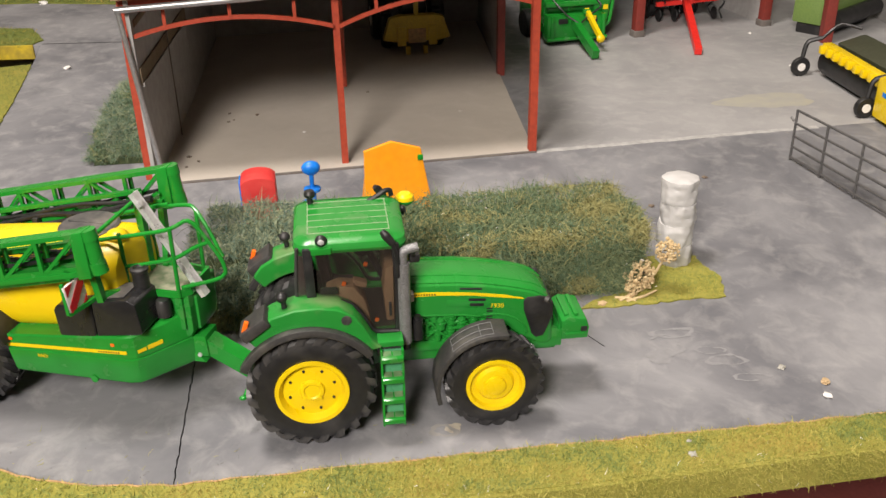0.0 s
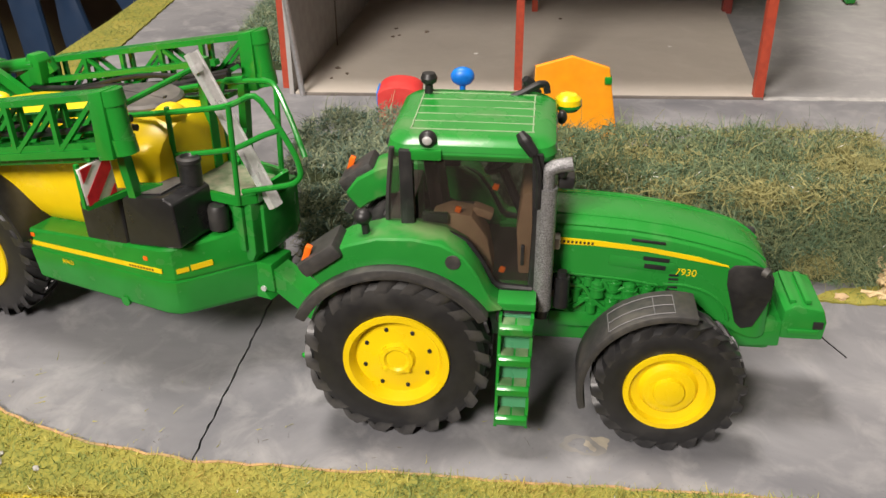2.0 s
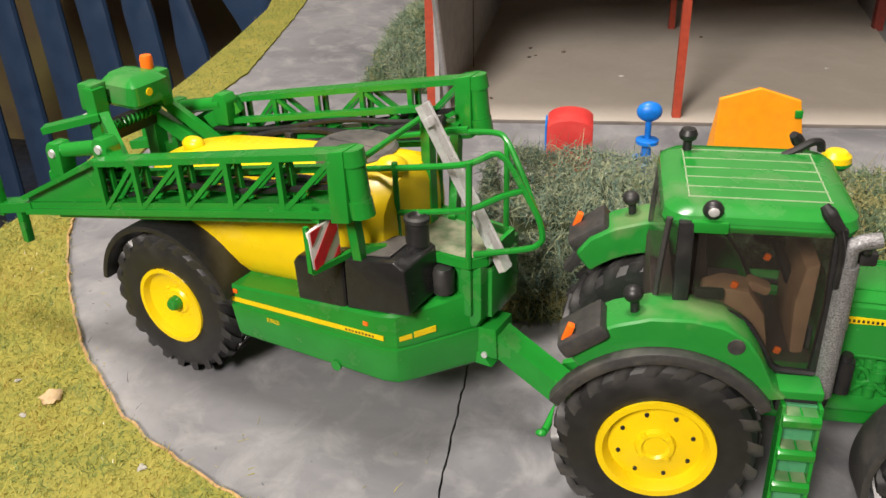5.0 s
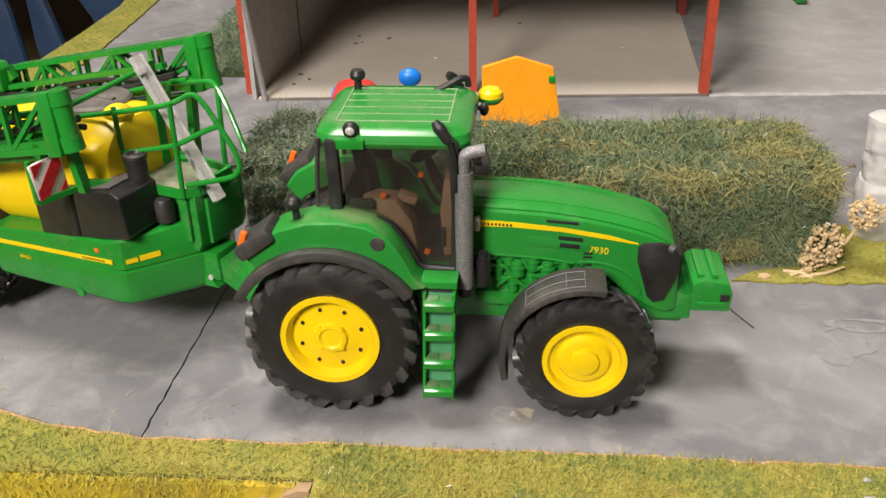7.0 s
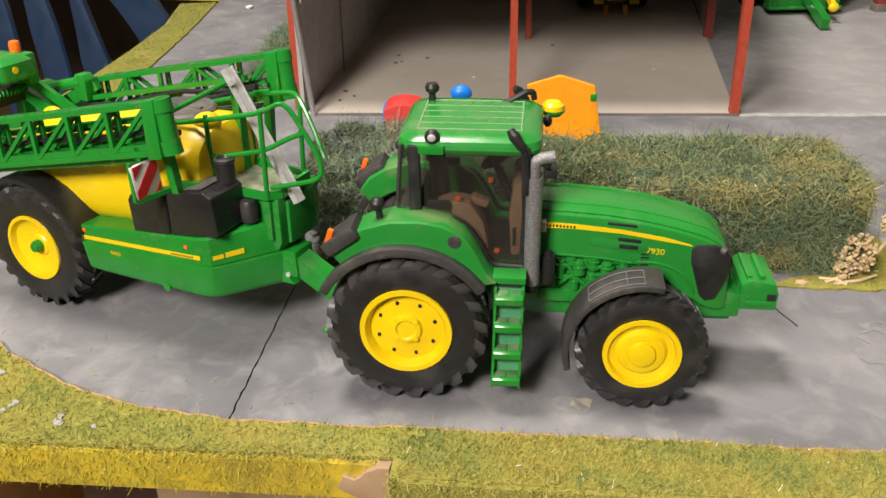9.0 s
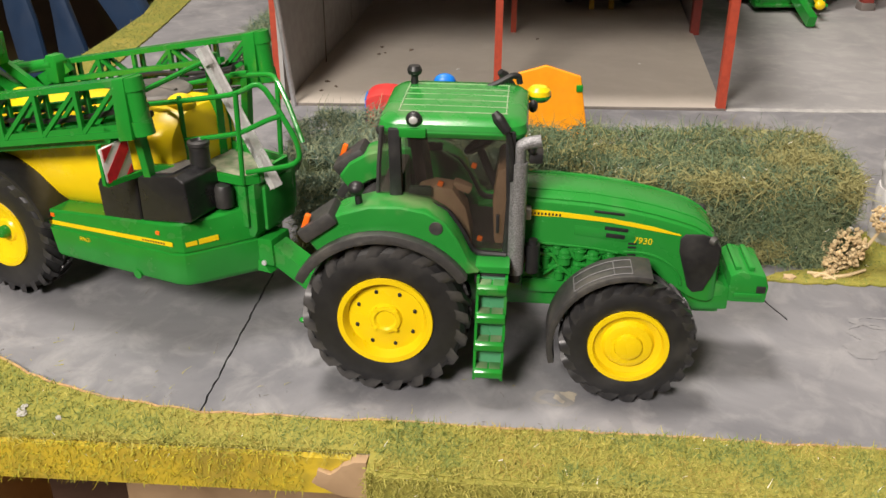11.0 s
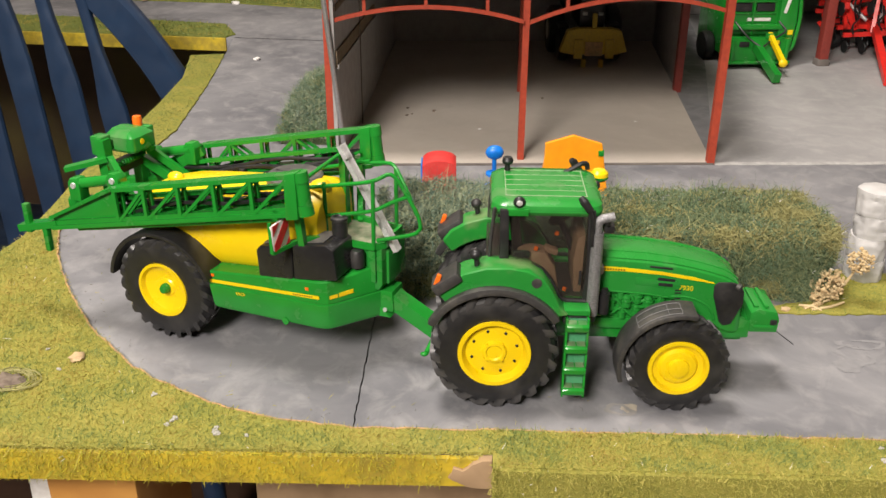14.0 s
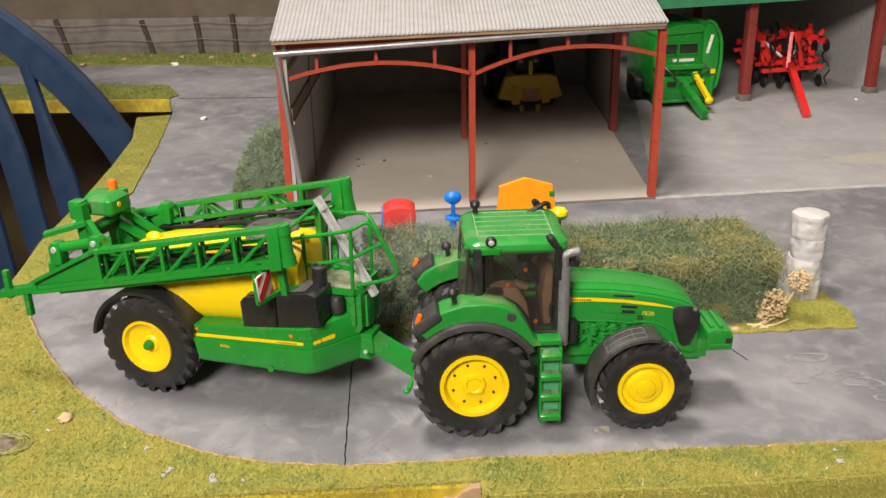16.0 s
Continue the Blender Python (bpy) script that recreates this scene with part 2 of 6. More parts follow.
# ---- the setting: a model farmyard on boards, in a room ----
T_POSE = pose(-0.003, 0.368, 0, 0, 0, 4.6)
S_POSE = pose(-0.1735, 0.410, 0, 0, 0, -16.0)
SHED = pose(0.0075, 0.6855, 0, 0, 0, 8.3)


def brushed(name, a, b, c, scale=7.0, stretch=(1.0, 1.7, 1.0), turn=5.0, rough=0.7):
    """Hand-painted board: long pale brush marks over a mottled ground, with fine specks."""
    m = bpy.data.materials.new(name)
    t, p, ln = nodes_of(m)
    co = t.nodes.new("ShaderNodeTexCoord")
    mp = t.nodes.new("ShaderNodeMapping")
    mp.inputs["Scale"].default_value = stretch
    mp.inputs["Rotation"].default_value = (0, 0, radians(turn))
    ln.new(co.outputs["Object"], mp.inputs["Vector"])
    n = []
    for s, d in ((scale, 6), (scale * 7, 5), (900, 2)):
        k = t.nodes.new("ShaderNodeTexNoise")
        k.inputs["Scale"].default_value, k.inputs["Detail"].default_value, k.inputs["Roughness"].default_value = s, d, 0.62
        k.inputs["Distortion"].default_value = 0.5 if s < 100 else 0.0
        n.append(k)
    ln.new(mp.outputs[0], n[0].inputs["Vector"])
    ln.new(mp.outputs[0], n[1].inputs["Vector"])
    ln.new(co.outputs["Object"], n[2].inputs["Vector"])
    col = None
    for k, (lo, hi), tone, top in ((n[0], (0.36, 0.66), b, 1.0), (n[1], (0.48, 0.78), c, 0.45), (n[2], (0.66, 0.75), tuple(x * 0.5 for x in a), 0.35)):
        r = t.nodes.new("ShaderNodeMapRange")
        r.inputs[1].default_value, r.inputs[2].default_value, r.inputs[4].default_value = lo, hi, top
        ln.new(k.outputs[0], r.inputs[0])
        mx = t.nodes.new("ShaderNodeMix")
        mx.data_type = "RGBA"
        mx.inputs[7].default_value = (*tone, 1)
        if col:
            ln.new(col, mx.inputs[6])
        else:
            mx.inputs[6].default_value = (*a, 1)
        ln.new(r.outputs[0], mx.inputs[0])
        col = mx.outputs[2]
    ln.new(col, p.inputs["Base Color"])
    p.inputs["Roughness"].default_value = rough
    p.inputs["Specular IOR Level"].default_value = 0.35
    bp = t.nodes.new("ShaderNodeBump")
    bp.inputs["Strength"].default_value, bp.inputs["Distance"].default_value = 0.12, 0.0006
    ln.new(n[1].outputs[0], bp.inputs["Height"])
    ln.new(bp.outputs[0], p.inputs["Normal"])
    return m


ROAD = brushed("grey_painted_board", (0.118, 0.120, 0.131), (0.258, 0.258, 0.266), (0.41, 0.405, 0.395), 6.5, (1.15, 1.0, 1.0), 20.0)
YARD = brushed("beige_painted_floor", (0.43, 0.39, 0.335), (0.51, 0.465, 0.40), (0.55, 0.505, 0.45), 6.0, (1, 1, 1), 0, 0.75)
TURF = coat("yellow_green_flock", (0.28, 0.26, 0.053), (0.185, 0.195, 0.045), 0.95, grain=420, bump=0.5, depth=0.0008, dust=(0.34, 0.30, 0.075), dust_at=0.55, dust_scale=32, spec=0.1)
TURF_GREEN = coat("olive_flock", (0.19, 0.21, 0.05), (0.12, 0.15, 0.035), 0.95, grain=500, bump=0.9, depth=0.0012, dust=(0.30, 0.28, 0.07), dust_at=0.6, dust_scale=32, spec=0.1)
EDGE = coat("yellow_painted_edge", (0.56, 0.41, 0.022), (0.36, 0.28, 0.025), 0.75, grain=160, bump=0.5, depth=0.001, dust=(0.20, 0.145, 0.03), dust_at=0.54, dust_scale=34)
CORK = coat("brown_card_edge", (0.50, 0.30, 0.13), (0.27, 0.18, 0.09), 0.9, grain=260, bump=0.6, dust=(0.30, 0.27, 0.11), dust_at=0.56, dust_scale=70)
PINE = coat("varnished_pine", (0.52, 0.27, 0.07), (0.42, 0.2, 0.05), 0.4, grain=30, bump=0.05)
FLOOR = coat("brown_floor", (0.085, 0.045, 0.028), (0.055, 0.03, 0.02), 0.55, grain=12, bump=0.1)
PLASTER = coat("cream_room_wall", (0.46, 0.425, 0.37), (0.42, 0.39, 0.34), 0.9, grain=40, bump=0.1)
CARTON = coat("pale_plywood", (0.37, 0.25, 0.14), (0.26, 0.17, 0.09), 0.7, grain=40, bump=0.1)
BANK = coat("brown_earth_backdrop", (0.125, 0.095, 0.072), (0.085, 0.066, 0.052), 0.95, grain=28, bump=0.6, depth=0.003, dust=(0.15, 0.135, 0.085), dust_at=0.56, dust_scale=9)
POST = coat("dark_weathered_wood", (0.06, 0.042, 0.033), (0.04, 0.03, 0.025), 0.9, grain=200, bump=0.4)
STONE = coat("grey_stone_backdrop", (0.165, 0.145, 0.13), (0.105, 0.092, 0.083), 0.9, grain=55, bump=0.5, depth=0.002, dust=(0.20, 0.18, 0.155), dust_at=0.58, dust_scale=16)

# room shell
for nm, c, s, m, lab in (
    ("floor", (0.2, 0.4, -0.76), (5.2, 5.2, 0.02), FLOOR, "brown room floor"), ("ceiling", (0.2, 0.4, 1.80), (5.2, 5.2, 0.04), PLASTER, "plain ceiling of the room"),
    ("wall_north", (0.2, 1.63, 0.9), (5.2, 0.1, 1.76), PLASTER, "cream room wall"), ("wall_north_panelling", (0.2, 1.61, -0.37), (5.2, 0.12, 0.76), coat("mottled_brown_panel", (0.13, 0.085, 0.05), (0.07, 0.048, 0.03), 0.9, grain=7, bump=0.1, dust=(0.22, 0.20, 0.06), dust_at=0.52, dust_scale=6), "mottled brown and olive panelling below the boards"), ("wall_south", (0.2, -2.1, 0.5), (5.2, 0.1, 2.56), PLASTER, "cream room wall"),
    ("wall_west", (-2.35, -0.24, 0.5), (0.1, 3.6, 2.56), PLASTER, "cream room wall"), ("wall_east", (2.75, -0.24, 0.5), (0.1, 3.6, 2.56), PLASTER, "cream room wall"),
):
    b = B()
    box(b, [v * 1000 for v in c], [v * 1000 for v in s])
    tagged(part(nm, b, m, smooth=False), lab, nm.split("_")[0], kind="structure")

# the board, with the slit between its two halves
FRONT = [(-360, 257), (-236, 269.4), (-64.6, 287.1)]
SLIT = [(-64.6 - (y - 304) * 0.0885 + 0.22 * math.sin(y * 0.31) + 0.2 * math.sin(y * 0.83), y, 0.26 + 0.2 * math.sin(y * 0.47) ** 2) for y in range(296, 452, 4)]
FRONT2 = [(-63.4, 287.25), (1, 294), (6.5, 284), (125, 293.5), (274, 311), (900, 383)]
b = slab(B(), FRONT + [(x - w, y) for x, y, w in SLIT] + [(x + w, y) for x, y, w in SLIT[::-1]] + FRONT2 +
         [(900, 1560), (-1000, 1560), (-1000, 1112), (-392, 1112), (-373, 1026), (-412, 1012), (-381, 912), (-367, 812), (-357, 716), (-350, 607), (-340, 550), (-332, 490), (-338, 420), (-350, 330)], -16, 0)
tagged(part("ground", b, ROAD, smooth=False), "grey hand-painted board with road and yard", "ground", kind="structure")

ROAD_EDGE = [(-373, 1024), (-345, 887), (-319, 734), (-318, 640), (-317, 560), (-314, 503), (-296, 466), (-271, 429), (-250, 401), (-230, 378), (-193, 345), (-176, 333), (-139, 315.5), (-118, 309.5), (-96, 306), (-65, 304), (3, 310.5),
             (60, 315.5), (110, 320), (206, 327.5), (285, 334), (420, 346), (900, 392)]


def fray(pts, step, amount, seed):
    """The line with more points, each a little off it."""
    rng = random.Random(seed)
    out = []
    for p, q in zip(pts, pts[1:]):
        d = math.hypot(q[0] - p[0], q[1] - p[1])
        n = max(1, int(d / step))
        for i in range(n):
            out.append((p[0] + (q[0] - p[0]) * i / n + rng.uniform(-amount, amount), p[1] + (q[1] - p[1]) * i / n + rng.uniform(-amount, amount)))
    return out + [pts[-1]]


def sheet(name, pts, z0, z1, m, label, cat="ground", kind="structure"):
    return tagged(part(name, slab(B(), pts, z0, z1), m, smooth=False), label, cat, kind=kind)


edge = fray(ROAD_EDGE, 5, 0.7, 4)
LEFT_RIM = [(-411, 1011.5), (-382, 912), (-368, 812), (-358, 716), (-351, 607), (-341, 550), (-333, 490), (-339, 420), (-351, 330), (-361, 256.5)]
split = min(range(len(edge)), key=lambda i: abs(edge[i][0] - 3) + (99 if edge[i][1] > 400 else 0))
VERGE_L = edge[: split + 1] + [(4.5, 293.7), (-62, 286.6), (-236, 268.8), (-361, 256.4)] + LEFT_RIM[::-1][1:]
VERGE_R = edge[split:] + [(900, 382.4), (274, 310.4), (125, 292.9), (6.6, 283.4), (4.6, 293.8)]
sheet("grass_verge", VERGE_L, 0.2, 1.5, TURF, "yellow-green flocked grass verge", "grass")
sheet("grass_verge", VERGE_R, 0.2, 1.6, TURF, "yellow-green flocked grass verge", "grass")
b = B()
for p, q in zip(edge, edge[1:]):
    if p[1] < 560:
        bar(b, (*p, 0.9), (*q, 0.9), 1.0, 1.7)
tagged(part("trim", b, CORK), "torn brown card edge along the road", "trim", kind="structure")

APRON = brushed("pale_grey_painted_yard", (0.27, 0.268, 0.268), (0.36, 0.355, 0.35), (0.46, 0.45, 0.435), 8.0, (1, 1, 1), 0, 0.72)
sheet("yard", fray([(160, 708), (383, 740.5), (620, 770), (656, 770), (656, 1440), (215, 1440), (206, 1120), (186, 940)], 30, 0.6, 9), 0.05, 0.3, APRON, "pale grey painted yard apron", "yard")
b = B()
for p, q in zip(*(lambda e: (e, e[1:]))(fray([(160, 707.5), (383, 740), (420, 745)], 9, 0.7, 10))):
    bar(b, (*p, 0.35), (*q, 0.35), 6.5, 0.5)
tagged(part("kerb_line", b, coat("worn_pale_line", (0.47, 0.465, 0.45), (0.33, 0.325, 0.315), 0.8, grain=120), smooth=False), "worn pale line across the yard", "line", kind="structure")

# painted front edges
b = B()
for p, q in ((FRONT[0], FRONT[1]), (FRONT[1], (0.6, 293.4))):
    d = Vector((q[0] - p[0], q[1] - p[1], 0)).normalized()
    o = Vector((d.y, -d.x, 0)) * 1.6
    bar(b, (p[0] + o.x, p[1] + o.y, -7.9), (q[0] + o.x, q[1] + o.y, -7.9), 3.0, 15.4)
tagged(part("fascia_left", b, EDGE, smooth=False), "yellow painted front edge of the board", "trim", kind="structure")
b = B()
for p, q in (((6.5, 284), (125, 293.5)), ((125, 293.5), (274, 311)), ((274, 311), (900, 383))):
    d = Vector((q[0] - p[0], q[1] - p[1], 0)).normalized()
    o = Vector((d.y, -d.x, 0)) * 1.6
    bar(b, (p[0] + o.x, p[1] + o.y, -7.6), (q[0] + o.x, q[1] + o.y, -7.6), 3.0, 17.4)
bar(b, (4.2, 294, -7.4), (5.2, 283, -7.4), 3.0, 16.8)
tagged(part("fascia_right", b, TURF, smooth=False), "flock-covered front edge of the board", "trim", kind="structure")
b = B()
rag = [(-17, -10), (-14, -4), (-10, -6), (-6, -1.5), (-1, 0.6), (3.4, 1.2), (3.6, -14.6), (-6, -14.2), (-12, -12.5)]
prism(b, fray(rag + rag[:1], 2.5, 0.6, 12)[:-1], 287.0, 291.5, 0.3)
tagged(part("bare_patch", b, CARTON), "torn bare wood at the board joint", "trim", kind="structure")

# far board across the gap
FAR_GRASS = fray([(-999, 1113), (-402, 1113), (-396, 1135), (-430, 1195), (-600, 1212), (-999, 1214)], 9, 1.0, 7)
sheet("grass_far", FAR_GRASS, 0.2, 1.4, TURF_GREEN, "olive flocked grass strip", "grass")
BACK_GRASS = fray([(-999, 1352), (-480, 1350), (-310, 1322), (-262, 1200), (-225, 1150), (-215, 1438), (-999, 1438)], 9, 1.2, 8)
sheet("grass_back", BACK_GRASS, 0.2, 1.8, TURF_GREEN, "olive flocked grass strip by the wall", "grass")
b = B()
box(b, (-700, 1110.5, -7.5), (598, 3, 17), 0.6)
tagged(part("fascia_far", b, EDGE, smooth=False), "yellow painted edge of the far board", "trim", kind="structure")
b = B()
bar(b, (-392, 1118, 0.15), (-236, 1117, 0.15), 1.4, 0.4)
tagged(part("joint", b, BLACK, smooth=False), "dark joint between two boards", "trim", kind="structure")
b = B()
box(b, (-100, 1446, 28), (1800, 12, 60), 0.5)
tagged(part("wall_backdrop", b, STONE), "grey painted stone wall backdrop", "wall", kind="structure")
b = B()
box(b, (-100, 1454, 180), (1800, 12, 260), 0.5)
tagged(part("backdrop", b, BANK), "brown painted earth bank backdrop", "backdrop", kind="structure")
fence = thing("wire_fence", pose(0, 0, 0), "dark weathered fence posts with thin wire", "fence")
for x, lean, h in ((-905, 5, 56), (-790, -12, 60), (-668, -15, 59), (-528, -14, 56), (-448, -5, 62), (-391, -2, 64), (-300, 4, 58)):
    b = B()
    tube(b, [(x, 1436, 0), (x + lean * 0.5 + 1, 1436.5, h * 0.5), (x + lean, 1437, h)], [4.6, 4.0, 4.4], 7)
    part("post", b, POST, fence)
for z in (24, 50):
    b = B()
    tube(b, [(-920 + i * 40, 1432, z + math.sin(i * 1.7) * 2.2) for i in range(17)], 0.8, 5)
    part("wire", b, STONE, fence)

# table under the boards
WOODS = [("table_leg", (-198, 328, -386), (48, 62, 738), PINE, "orange varnished pine table leg"), ("table_leg", (560, 420, -390), (54, 70, 740), PINE, "orange varnished pine table leg"),
         ("table_leg", (-219, 1060, -390), (54, 70, 740), PINE, "orange varnished pine table leg")]
for nm, c, s, m, lab in WOODS:
    b = B()
    box(b, c, s, 3)
    tagged(part(nm, b, m), lab, "table leg", group="legs of the table")
b = box(B(), (108, 480, -400), (126, 220, 700), 4)
tagged(part("brown_cabinet", b, coat("brown_board", (0.26, 0.15, 0.07), (0.2, 0.115, 0.055), 0.6, grain=20)), "brown wooden cabinet standing under the boards", "cabinet")
b = B()
box(b, (-54, 475, -386), (166, 230, 736), 4)
tagged(part("plywood_cabinet", b, CARTON), "pale plywood cabinet standing under the boards", "cabinet")
b = B()
box(b, (310, 480, -420), (220, 240, 660), 4)
tagged(part("dark_red_box", b, coat("dark_red_board", (0.10, 0.022, 0.018), None, 0.6)), "dark red box standing under the table", "box")
b = B()
box(b, (-242, 366, -400), (30, 70, 700), 4, (0, 0, 0))
tagged(part("white_board", b, WHITE), "white board standing beside the table leg", "board")

# ---- wheels ----
def wheel(parent, at, r, w, rim_r, lugs, side, hub):
    """A lugged tyre on a dished rim; side -1 faces away from the far side, +1 towards it. at: the hub's centre on the outer face."""
    x, y, z = at
    s = side
    b = B()
    lathe(b, [(rim_r - 0.3, y - s * 1.6), (rim_r + 0.6, y - s * 0.5), (rim_r + 2.2, y), (r * 0.8, y + s * 0.3), (r * 0.92, y - s * 0.6), (r * 0.975, y - s * 2.4), (r, y - s * w * 0.4),
              (r, y - s * w * 0.6), (r * 0.975, y - s * (w - 2.4)), (r * 0.9, y - s * (w - 0.5)), (r * 0.75, y - s * w), (rim_r, y - s * (w - 1))], 64, at=(x, 0, z), caps=False)
    h = 1.15 * r / 30
    step = 2 * math.pi / lugs
    lug_rows = []
    for half in (0, 1):
        a0 = half * step / 2
        mid, edge = y - s * w / 2, (y - s * 0.2) if half else (y - s * (w - 0.2))
        rows = []
        for da, rr, yy in ((0.0, r + h, mid), (0.62 * step, r + h, edge - (edge - mid) * 0.24), (0.80 * step, r + h * 0.6, edge - (edge - mid) * 0.06), (1.0 * step, r * 0.93, edge), (1.16 * step, r * 0.86, edge - s * 0.1 if half else edge + s * 0.1)):
            th, wd = a0 + da, 0.33 * step
            rows.append([Vector((x + q * math.cos(th + d), yy, z + q * math.sin(th + d))) for d, q in ((-wd / 2, rr), (wd / 2, rr), (wd * 0.7, rr - 2.4), (-wd * 0.7, rr - 2.4))])
        lug_rows.append((half, rows))
    tyre = part("tyre", b, TYRE, parent, "black rubber tyre with deep chevron lugs")
    first = {}
    for half, rows in lug_rows:
        first[half] = part("tread_lug", loft(B(), rows), LUG, tyre)
    for k in range(1, lugs):
        turn = mm(x, 0, z) @ pose(0, 0, 0, 0, -math.degrees(k * step), 0) @ mm(-x, 0, -z)
        for half in (0, 1):
            again(first[half], tyre, turn)
    b = B()
    if hub == "rear":
        prof = [(rim_r + 0.5, y - s * 0.4), (rim_r + 0.3, y + s * 0.5), (rim_r - 1.6, y + s * 0.45), (rim_r - 2.6, y - s * 1.2), (rim_r - 3.3, y - s * 3.2), (9.0, y - s * 2.6), (6.2, y - s * 2.2),
                (5.4, y - s * 0.9), (4.2, y - s * 0.7), (3.4, y - s * 1.5), (0.01, y - s * 1.4)]
    elif hub == "front":
        prof = [(rim_r + 0.5, y - s * 0.4), (rim_r + 0.3, y + s * 0.5), (rim_r - 1.4, y + s * 0.4), (rim_r - 2.2, y - s * 1.4), (9.6, y - s * 2.2), (8.4, y - s * 0.6), (7.0, y - s * 0.2), (5.2, y - s * 0.4),
                (4.8, y + s * 0.9), (3.6, y + s * 1.2), (0.01, y + s * 1.25)]
    else:
        prof = [(rim_r + 0.5, y - s * 0.4), (rim_r + 0.3, y + s * 0.4), (rim_r - 1.2, y + s * 0.3), (rim_r - 2.2, y - s * 2.2), (9.0, y - s * 4.0), (5.5, y - s * 4.2), (4.6, y - s * 3.4), (0.01, y - s * 3.3)]
    lathe(b, prof, 48, at=(x, 0, z), caps=False)
    rim = part("rim", b, YELLOW, parent, "bright yellow dished rim")
    if hub == "rear":
        for k in range(8):
            a = k * math.pi / 4 + 0.3
            b = B()
            c = (x + 11.2 * math.cos(a), y - s * 2.55, z + 11.2 * math.sin(a))
            ball(b, c, 0.72, (1, 0.35, 1.25), 10, 6)
            part("bolt_hole", b, BLACK, rim)
        for k in range(4):
            a = k * math.pi / 2 + 0.75
            b = B()
            box(b, (x + 5.0 * math.cos(a), y - s * 1.3, z + 5.0 * math.sin(a)), (2.2, 1.4, 1.6), 0.4, (0, -math.degrees(a), 0))
            part("hub_lug", b, YELLOW, rim)
    if hub == "trailer":
        b = B()
        lathe(b, [(2.9, y - s * 4), (2.9, y - s * 1.4), (2.0, y + s * 0.2), (0.01, y + s * 0.5)], 20, at=(x, 0, z))
        part("hub_cap", b, GREEN, rim, "round green hub cap")
        for k in range(8):
            a = k * math.pi / 4
            b = B()
            ball(b, (x + 6.6 * math.cos(a), y - s * 4.0, z + 6.6 * math.sin(a)), 0.6, (1, 0.6, 1), 8, 5)
            part("wheel_nut", b, YELLOW, rim)
    return tyre


def lettering(text, size, parent, m, material, name="lettering"):
    c = bpy.data.curves.new(name, "FONT")
    c.body, c.size, c.extrude, c.align_x, c.align_y = text, size / 1000, 0.00008, "CENTER", "CENTER"
    o = new(name, c)
    me = bpy.data.meshes.new_from_object(o)
    bpy.data.objects.remove(o)
    me.materials.clear()
    me.materials.append(material)
    o = new(name, me)
    o.parent, o.matrix_basis = parent, m
    return o


def tinted(name, colour, rough=0.04, alpha=0.25):
    """Clear plastic: light goes through, with a gloss on top."""
    m = bpy.data.materials.new(name)
    t, p, ln = nodes_of(m)
    p.inputs["Base Color"].default_value = (*colour, 1)
    p.inputs["Roughness"].default_value = rough
    p.inputs["Alpha"].default_value = alpha
    p.inputs["Specular IOR Level"].default_value = 0.6
    return m


def rounded(hx, hy, r, n=5, z=0.0, c=(0, 0)):
    """A rounded rectangle of points at height z."""
    out = []
    for qx, qy, a0 in ((1, 1, 0), (-1, 1, 90), (-1, -1, 180), (1, -1, 270)):
        for i in range(n + 1):
            a = radians(a0 + 90 * i / n)
            out.append(Vector((c[0] + qx * (hx - r) + r * math.cos(a), c[1] + qy * (hy - r) + r * math.sin(a), z)))
    return out


def arc_band(bm, cx, cz, r0, r1, a0, a1, y0, y1, n=20, bevel=0.0):
    """A curved mudguard of thickness r1 - r0 over a wheel."""
    outline = [(cx + r1 * math.cos(radians(a0 + (a1 - a0) * i / n)), cz + r1 * math.sin(radians(a0 + (a1 - a0) * i / n))) for i in range(n + 1)]
    outline += [(cx + r0 * math.cos(radians(a1 + (a0 - a1) * i / n)), cz + r0 * math.sin(radians(a1 + (a0 - a1) * i / n))) for i in range(n + 1)]
    return prism(bm, outline, y0, y1, bevel)


# ---- tractor ----
MUDDY = coat("mud_dusted_green_plastic", (0.018, 0.225, 0.03), (0.014, 0.195, 0.026), 0.32, grain=90, bump=0.05, dust=(0.30, 0.25, 0.16), dust_at=0.63, dust_scale=42, film_top=0.65)
# Green paled to put the panel's glossy reflection into the colour.
STEP_BACK = coat("pale_sheen_green_plastic", (0.07, 0.27, 0.13), (0.05, 0.22, 0.10), 0.3, grain=90, bump=0.03)
PLATE = coat("dust_covered_green_plate", (0.05, 0.18, 0.05), (0.035, 0.14, 0.035), 0.6, grain=120, bump=0.1, dust=(0.30, 0.31, 0.20), dust_at=0.5, dust_scale=70, film_top=0.6)
GREYDUST = coat("caked_dust", (0.25, 0.25, 0.17), (0.12, 0.17, 0.09), 0.9, grain=300, bump=0.5)
RIB = coat("grey_rib", (0.13, 0.13, 0.13), None, 0.6, bump=0.0)
GLASS = tinted("smoked_clear_plastic", (0.035, 0.03, 0.026), 0.05, 0.27)
LENS = coat("frosted_lens", (0.42, 0.42, 0.41), None, 0.25, bump=0.0)
SEAT = coat("dark_brown_plastic", (0.05, 0.036, 0.03), (0.035, 0.026, 0.022), 0.5, bump=0.05)
MESH = coat("perforated_grey_metal", (0.33, 0.33, 0.335), (0.11, 0.11, 0.112), 0.45, 0.4, grain=2000, bump=0.7, depth=0.0004, dust=(0.12, 0.12, 0.115), dust_at=0.6, dust_scale=130)


